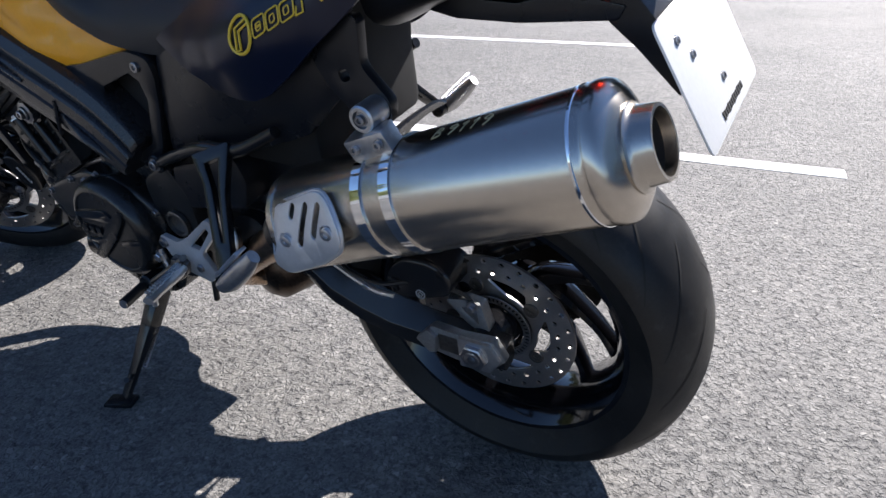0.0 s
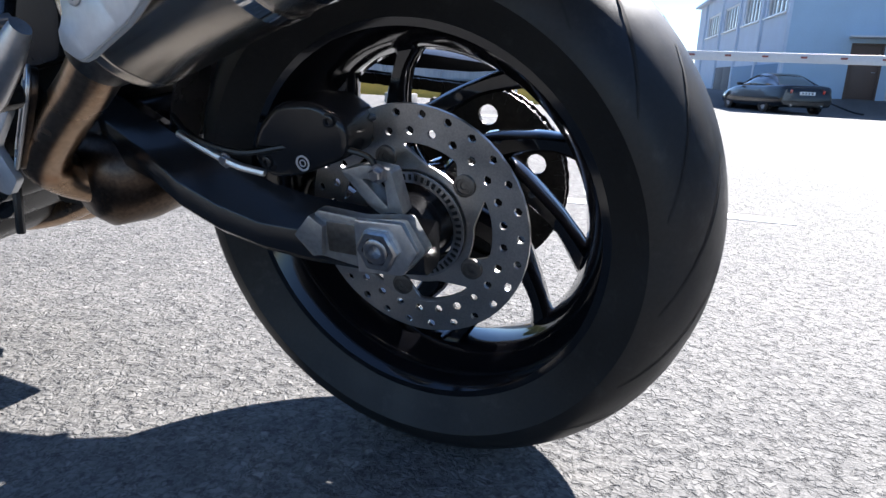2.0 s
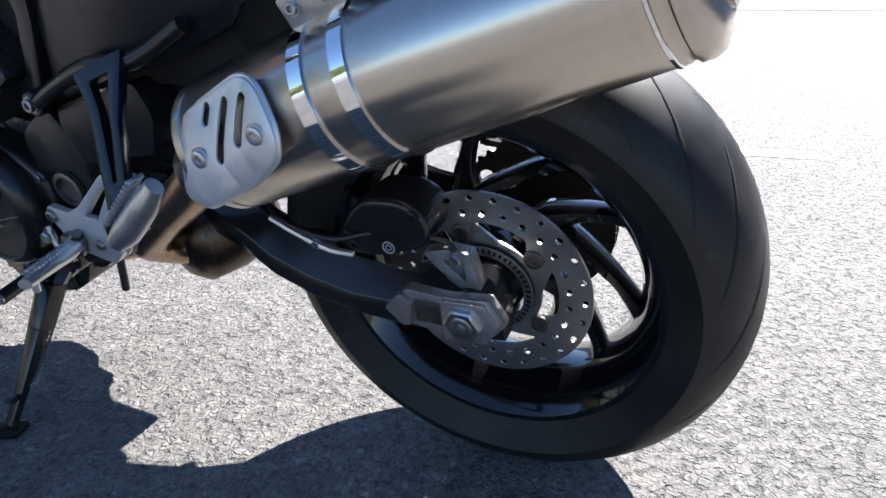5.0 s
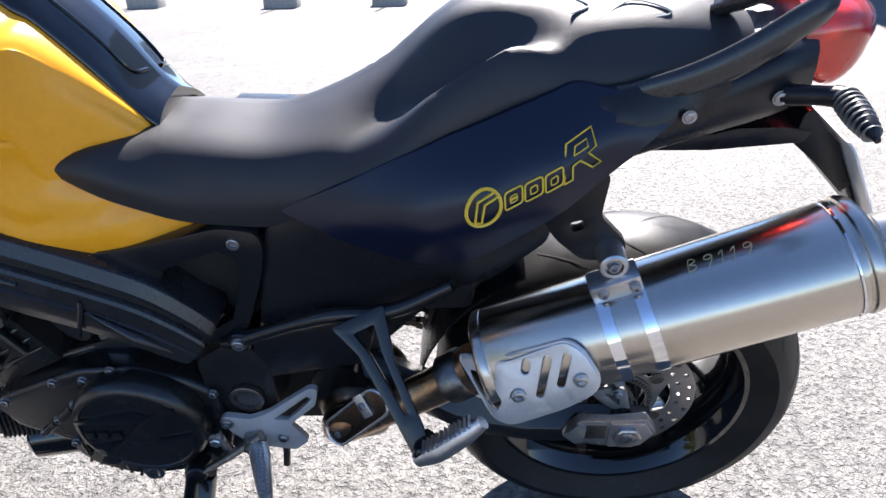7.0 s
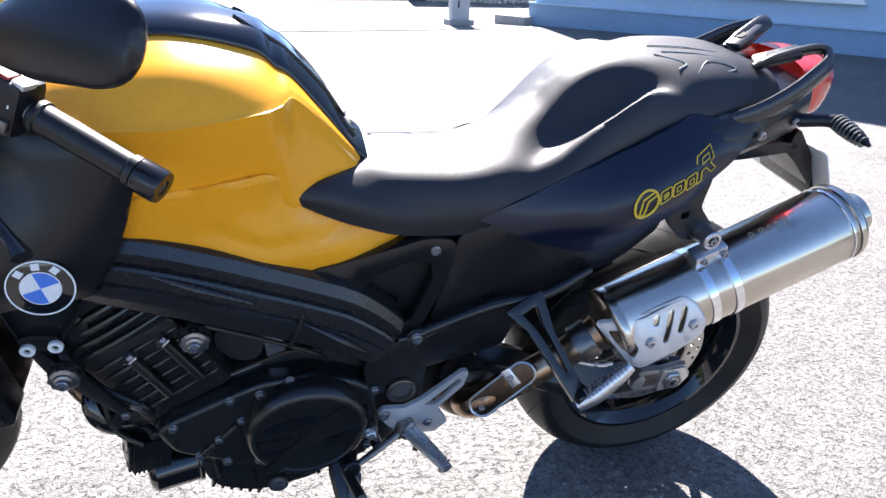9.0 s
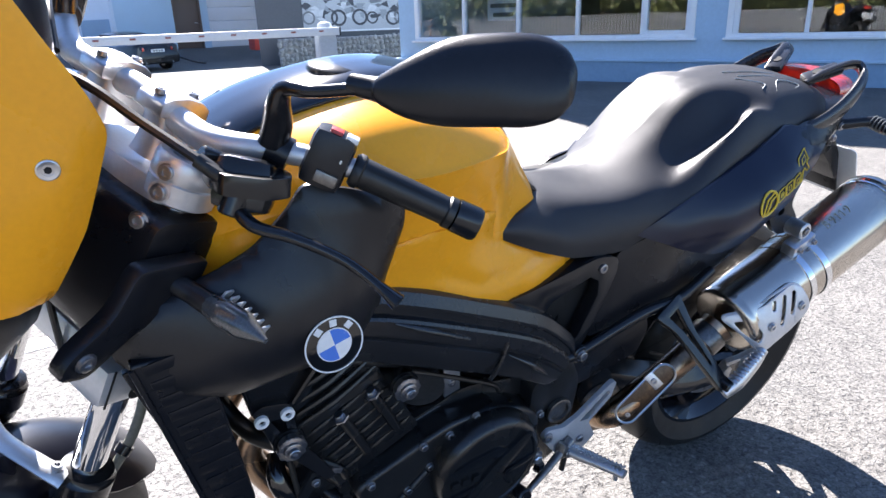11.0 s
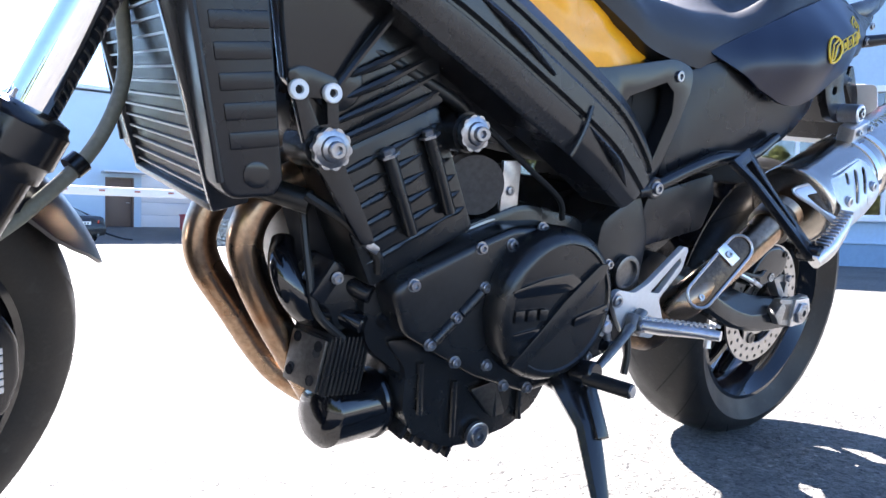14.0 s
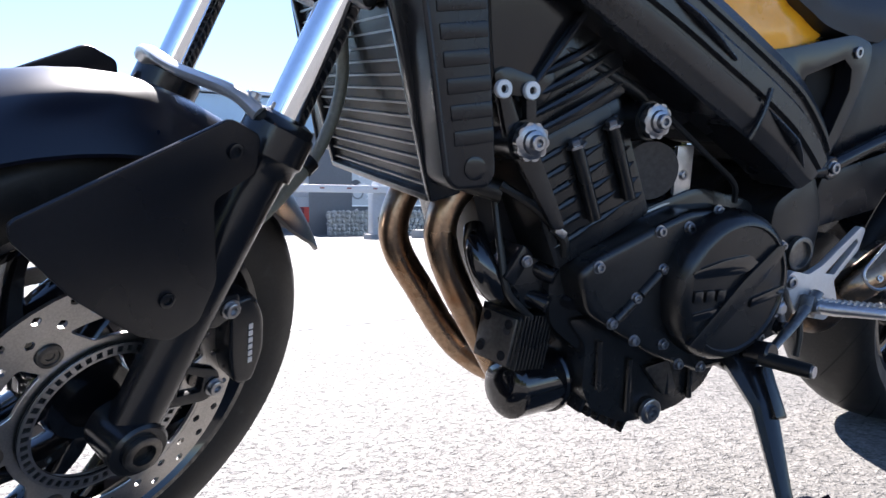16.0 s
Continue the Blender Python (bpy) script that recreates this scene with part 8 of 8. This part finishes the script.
# ---------------------------------------------------------------- cars
def car_wheel(parent, x, y):
    s = -1 if y < 0 else 1
    ty = part("tyre", lathe([(-0.10, 0.2), (-0.11, 0.29), (-0.08, 0.32), (0.08, 0.32), (0.11, 0.29), (0.10, 0.2)], (x, y, 0.32), (0, 1, 0), 28, closed=True), M_RUBBER, parent)
    part("rim", lathe([(-0.07, 0.2), (0.05, 0.21), (0.085, 0.205), (0.08, 0.18), (0.05, 0.05), (0.06, 0.0)], (x, y, 0.32), (0, s, 0), 28), M_ALU, ty)
    for k in range(5):
        a = 2 * math.pi * k / 5
        part("spoke", box((0, 0, 0.11), (0.05, 0.02, 0.16), w=0.004), M_ALU, ty, xf=Matrix.Translation((x, y + 0.08 * s, 0.32)) @ Matrix.Rotation(a, 4, "Y"))


def sedan(name, label, paint, m):
    """A saloon; its rear towards +x, half width 0.9."""
    car = empty(name, label, "car", m)
    low = [(-2.36, [(0, 0.62), (0.45, 0.60), (0.62, 0.52), (0.60, 0.30), (0, 0.28)]),
           (-2.18, [(0, 0.74), (0.62, 0.71), (0.80, 0.60), (0.80, 0.24), (0, 0.22)]),
           (-1.30, [(0, 0.92), (0.72, 0.90), (0.89, 0.72), (0.88, 0.22), (0, 0.2)]),
           (-0.70, [(0, 0.97), (0.76, 0.95), (0.91, 0.74), (0.90, 0.22), (0, 0.2)]),
           (0.9, [(0, 0.99), (0.76, 0.97), (0.91, 0.76), (0.90, 0.22), (0, 0.2)]),
           (1.6, [(0, 1.04), (0.74, 1.01), (0.90, 0.78), (0.89, 0.23), (0, 0.22)]),
           (2.28, [(0, 1.03), (0.70, 1.00), (0.82, 0.78), (0.82, 0.28), (0, 0.26)]),
           (2.42, [(0, 0.95), (0.62, 0.92), (0.74, 0.74), (0.74, 0.34), (0, 0.32)])]
    part("body", body(low, 4, 3), paint, car)
    top = [(-1.02, [(0, 0.93), (0.50, 0.93), (0.70, 0.92), (0.72, 0.88), (0, 0.86)]),
           (-0.45, [(0, 1.26), (0.42, 1.24), (0.62, 1.16), (0.76, 0.94), (0, 0.9)]),
           (0.05, [(0, 1.42), (0.40, 1.41), (0.57, 1.34), (0.77, 0.95), (0, 0.9)]),
           (0.75, [(0, 1.41), (0.40, 1.40), (0.56, 1.33), (0.77, 0.96), (0, 0.9)]),
           (1.2, [(0, 1.28), (0.40, 1.27), (0.56, 1.21), (0.74, 0.97), (0, 0.9)]),
           (1.72, [(0, 1.03), (0.46, 1.03), (0.64, 1.02), (0.68, 0.99), (0, 0.95)])]
    part("glasshouse", body(top, 4, 3), M_CARGLASS, car, "dark tinted glass")
    roof = [(-0.38, [(0, 1.315), (0.42, 1.29), (0.60, 1.215), (0.60, 1.20), (0, 1.28)]),
            (0.05, [(0, 1.435), (0.40, 1.425), (0.575, 1.35), (0.57, 1.33), (0, 1.40)]),
            (0.75, [(0, 1.425), (0.40, 1.415), (0.565, 1.34), (0.56, 1.32), (0, 1.39)]),
            (1.02, [(0, 1.365), (0.40, 1.355), (0.57, 1.29), (0.56, 1.27), (0, 1.33)])]
    part("roof", body(roof, 4, 3), paint, car)
    for s in (-1, 1):
        for pts in ([(-1.0, 0.71 * s, 0.94), (-0.4, 0.64 * s, 1.19), (0.05, 0.59 * s, 1.34)], [(0.35, 0.775 * s, 0.96), (0.35, 0.58 * s, 1.34)], [(1.75, 0.66 * s, 1.02), (1.25, 0.585 * s, 1.2), (0.8, 0.575 * s, 1.33)]):
            part("pillar", tube(pts, 0.03, 8, 4), paint, car)
        part("mirror", box((-0.62, 0.93 * s, 1.0), (0.12, 0.2, 0.12), w=0.03), paint, car)
        part("tail_light", box((2.33, 0.62 * s, 0.80), (0.14, 0.30, 0.13), rot(0, 0, 18 * s), w=0.02), M_RED, car, "red tail light")
        part("headlight", box((-2.2, 0.6 * s, 0.64), (0.2, 0.34, 0.12), rot(0, 0, -25 * s), w=0.03), M_LENS, car, "clear headlight")
        for hx in (-0.35, 0.75):
            part("door_handle", box((hx + 0.2, 0.905 * s, 0.80), (0.16, 0.03, 0.03), w=0.008), paint, car)
        part("sill_trim", box((0.05, 0.895 * s, 0.27), (2.2, 0.04, 0.06), w=0.01), M_BLACK, car)
        for wx in (-1.42, 1.42):
            part("wheel_arch", lathe([(0, 0.37), (0.03, 0.37), (0.03, 0.345), (0, 0.345)], (wx, 0.885 * s, 0.33), (0, s, 0), 28, closed=True), M_BLACK, car)
            part("arch_shadow", lathe([(0, 0.0), (0, 0.35), (0.02, 0.35), (0.02, 0)], (wx, 0.875 * s, 0.33), (0, s, 0), 28), M_DARK, car)
            car_wheel(car, wx, 0.83 * s)
        part("exhaust", cyl((2.3, 0.5 * s, 0.31), (2.46, 0.5 * s, 0.31), 0.035), M_CHROME, car)
    plate = part("number_plate", box((2.425, 0, 0.74), (0.012, 0.50, 0.11), w=0.002), M_PLATE, car, "white number plate")
    for k in range(4):
        part("print_bar", box((2.434, -0.15 + 0.1 * k, 0.74), (0.004, 0.06, 0.06), w=0.001), M_DARK, plate)
    part("rear_bumper_trim", box((2.40, 0, 0.46), (0.06, 1.2, 0.05), w=0.015), M_BLACK, car)
    return car


def car_at(x, y, heading):
    """heading: the degrees by which the nose points, from +x."""
    return Matrix.Translation((x, y, ground_z(x, y))) @ Matrix.Rotation(radians(heading - 180), 4, "Z")


sedan("parked_sedan", "dark grey saloon car parked in the shade of a workshop", M_CAR, car_at(0.60, 24.9, 115) @ Matrix.Diagonal((0.95, 0.95, 0.86, 1)))
sedan("white_car", "white car parked in the sun by a workshop", M_CARWHITE, car_at(-6.6, 32.5, -15))
# gate stay leaning behind the saloon
thing("parking_chain", tube([(1.9, 26.6, 0.2), (3.0, 25.4, -0.25), (3.4, 25.0, -0.33)], 0.03, 8, 3), M_BLACK, "thin black rail lying on shaded asphalt", "rail")

# ---------------------------------------------------------------- fences, kerb, trees
fence = empty("sheet_fence", "pale corrugated sheet metal fence beyond the car park", "fence", kind="structure")
f0, f1 = V(-27, 17, 0), V(-8.5, 33, 0)
fd = f1 - f0
n = 190
pts = []
for k in range(n + 1):
    q = f0.lerp(f1, k / n)
    off = V(fd.y, -fd.x, 0).normalized() * (0.035 if k % 4 in (1, 2) else 0.0)
    pts.append(q + off)
b = bmesh.new()
skin(b, [[(p.x, p.y, -0.5) for p in pts], [(p.x, p.y, 2.5) for p in pts]], closed=False, caps=False)
ext = bmesh.ops.extrude_face_region(b, geom=list(b.faces))
bmesh.ops.translate(b, vec=(-0.02, 0.03, 0), verts=[v for v in ext["geom"] if isinstance(v, bmesh.types.BMVert)])
part("sheet", b, M_SHEETFENCE, fence, smooth=15)
for k in range(9):
    q = f0.lerp(f1, (k + 0.5) / 9) + V(fd.y, -fd.x, 0).normalized() * 0.09
    part("post", box((q.x, q.y, 1.0), (0.1, 0.1, 3.1), w=0.01), M_SHEETFENCE, fence)
kerb = thing("yellow_kerb", box((0, 0, 0.1), (5.2, 0.25, 0.5), w=0.02), M_YELLOWRAIL, "faded yellow painted concrete barrier", "barrier", xf=Matrix.Translation((-6.6, 13.6, ground_z(0, 13.6))) @ Matrix.Rotation(radians(10), 4, "Z"))

picket = empty("picket_fence", "low pale wooden picket fence in front of trees", "fence", kind="structure")
slat_me = mesh_of("slat", prism([(-0.04, 0), (0.04, 0), (0.04, 0.80), (0, 0.85), (-0.04, 0.80)], -0.01, 0.01, w=0.002, seg=1))
slat_me.materials.append(M_FENCE)
for k in range(200):
    ob = new("slat", slat_me)
    ob.parent = picket
    ob.matrix_local = Matrix.Translation((-9.5, -14 + 0.12 * k, 0.05)) @ Matrix.Rotation(radians(90), 4, "Z")
for z in (0.24, 0.66):
    part("rail", box((-9.53, -2.0, z), (0.03, 24.2, 0.07), w=0.004), M_FENCE, picket)


def leaf_cloud(rng, centres, n, size):
    b = bmesh.new()
    for i in range(n):
        c, r = centres[rng.randrange(len(centres))]
        d = V(rng.gauss(0, 1), rng.gauss(0, 1), rng.gauss(0, 0.8)).normalized() * r * rng.uniform(0.55, 1.08)
        q = c + d
        e = Euler((rng.uniform(0, 6.3), rng.uniform(0, 6.3), rng.uniform(0, 6.3))).to_matrix()
        s = size * rng.uniform(0.6, 1.3)
        b.faces.new([b.verts.new(q + e @ V(x * s, y * s, z * s)) for x, y, z in ((-0.5, 0, 0), (0, -0.28, 0.05), (0.5, 0, 0), (0, 0.28, 0.05))])
    return b


def tree(seed, h, m):
    r = random.Random(seed)
    t = empty("tree", "leafy green broadleaf tree behind a fence", "tree", m, group="trees by the car park")
    trunk = tube([(0, 0, -0.2), (0.08, 0.03, h * 0.2), (-0.03, 0.06, h * 0.45), (0.05, 0, h * 0.75)], [0.17, 0.14, 0.10, 0.04], 10, 4)
    cs = []
    for k in range(11):
        a = 2.4 * k
        z = h * (0.35 + 0.055 * k)
        L_ = h * r.uniform(0.18, 0.34) * (1.1 - 0.05 * k)
        end = V(math.cos(a) * L_, math.sin(a) * L_, z + h * 0.1)
        tube([(0, 0, z - h * 0.08), (end.x * 0.5, end.y * 0.5, z + 0.02 * h), end], [0.06, 0.04, 0.015], 6, 3, trunk)
        cs.append((end, h * r.uniform(0.09, 0.15)))
        cs.append((end * 0.6 + V(0, 0, z * 0.4 + 0.05 * h), h * r.uniform(0.08, 0.13)))
    part("trunk", trunk, M_BARK, t)
    part("crown", leaf_cloud(r, cs, 7000, 0.27), M_LEAF, t, "dense green foliage")
    return t


tr = tree(1, 4.9, Matrix.Translation((-13.5, 2, 0)))
tr2 = tree(2, 4.4, Matrix.Translation((-14.5, -3.5, 0)))
for src, x, y, a, s in ((tr, -14.5, -9, 70, 0.85), (tr2, -13, 7.5, 130, 0.8), (tr, -15.5, 12.5, 200, 0.8), (tr2, -16, -15, 20, 0.95), (tr, -12.8, -0.8, 310, 0.65), (tr2, -12.6, 4.8, 250, 0.68), (tr, -17, 5.5, 100, 0.95), (tr2, -17.5, -1, 60, 1.0), (tr, -17, -7, 10, 0.95), (tr2, 9.5, 26.5, 40, 0.95), (tr, 12.6, 25.5, 140, 0.85), (tr2, 7.6, 25.6, 250, 0.72)):
    copy_thing(src, Matrix.Translation((x, y, 0)) @ Matrix.Rotation(radians(a), 4, "Z") @ Matrix.Scale(s, 4))


def bush(seed, x, y, w):
    r = random.Random(seed)
    t = empty("bush", "dense green bush on the verge", "bush", Matrix.Translation((x, y, 0)), group="bushes")
    cs = [(V(r.uniform(-w, w), r.uniform(-0.5, 0.5), r.uniform(0.3, 1.1)), r.uniform(0.4, 0.6)) for k in range(9)]
    stems = bmesh.new()
    for c, _ in cs:
        tube([(c.x * 0.3, c.y * 0.3, -0.1), c * 0.6, c], [0.03, 0.02, 0.008], 5, 2, stems)
    part("stem", stems, M_BARK, t)
    part("foliage", leaf_cloud(r, cs, 3000, 0.16), M_LEAF, t)
    return t


bu = bush(4, -11.5, 0, 1.6)
for x, y in ((-12.2, -5), (-11.9, 5), (-12.4, -10), (-12.2, 10), (-12.6, -2.5), (-12.5, 2.4), (-12.3, 7.4), (-12.6, -7.6), (-12.4, 13)):
    copy_thing(bu, Matrix.Translation((x, y, 0)) @ Matrix.Rotation(0.9 * y, 4, "Z") @ Matrix.Scale(1.5, 4))
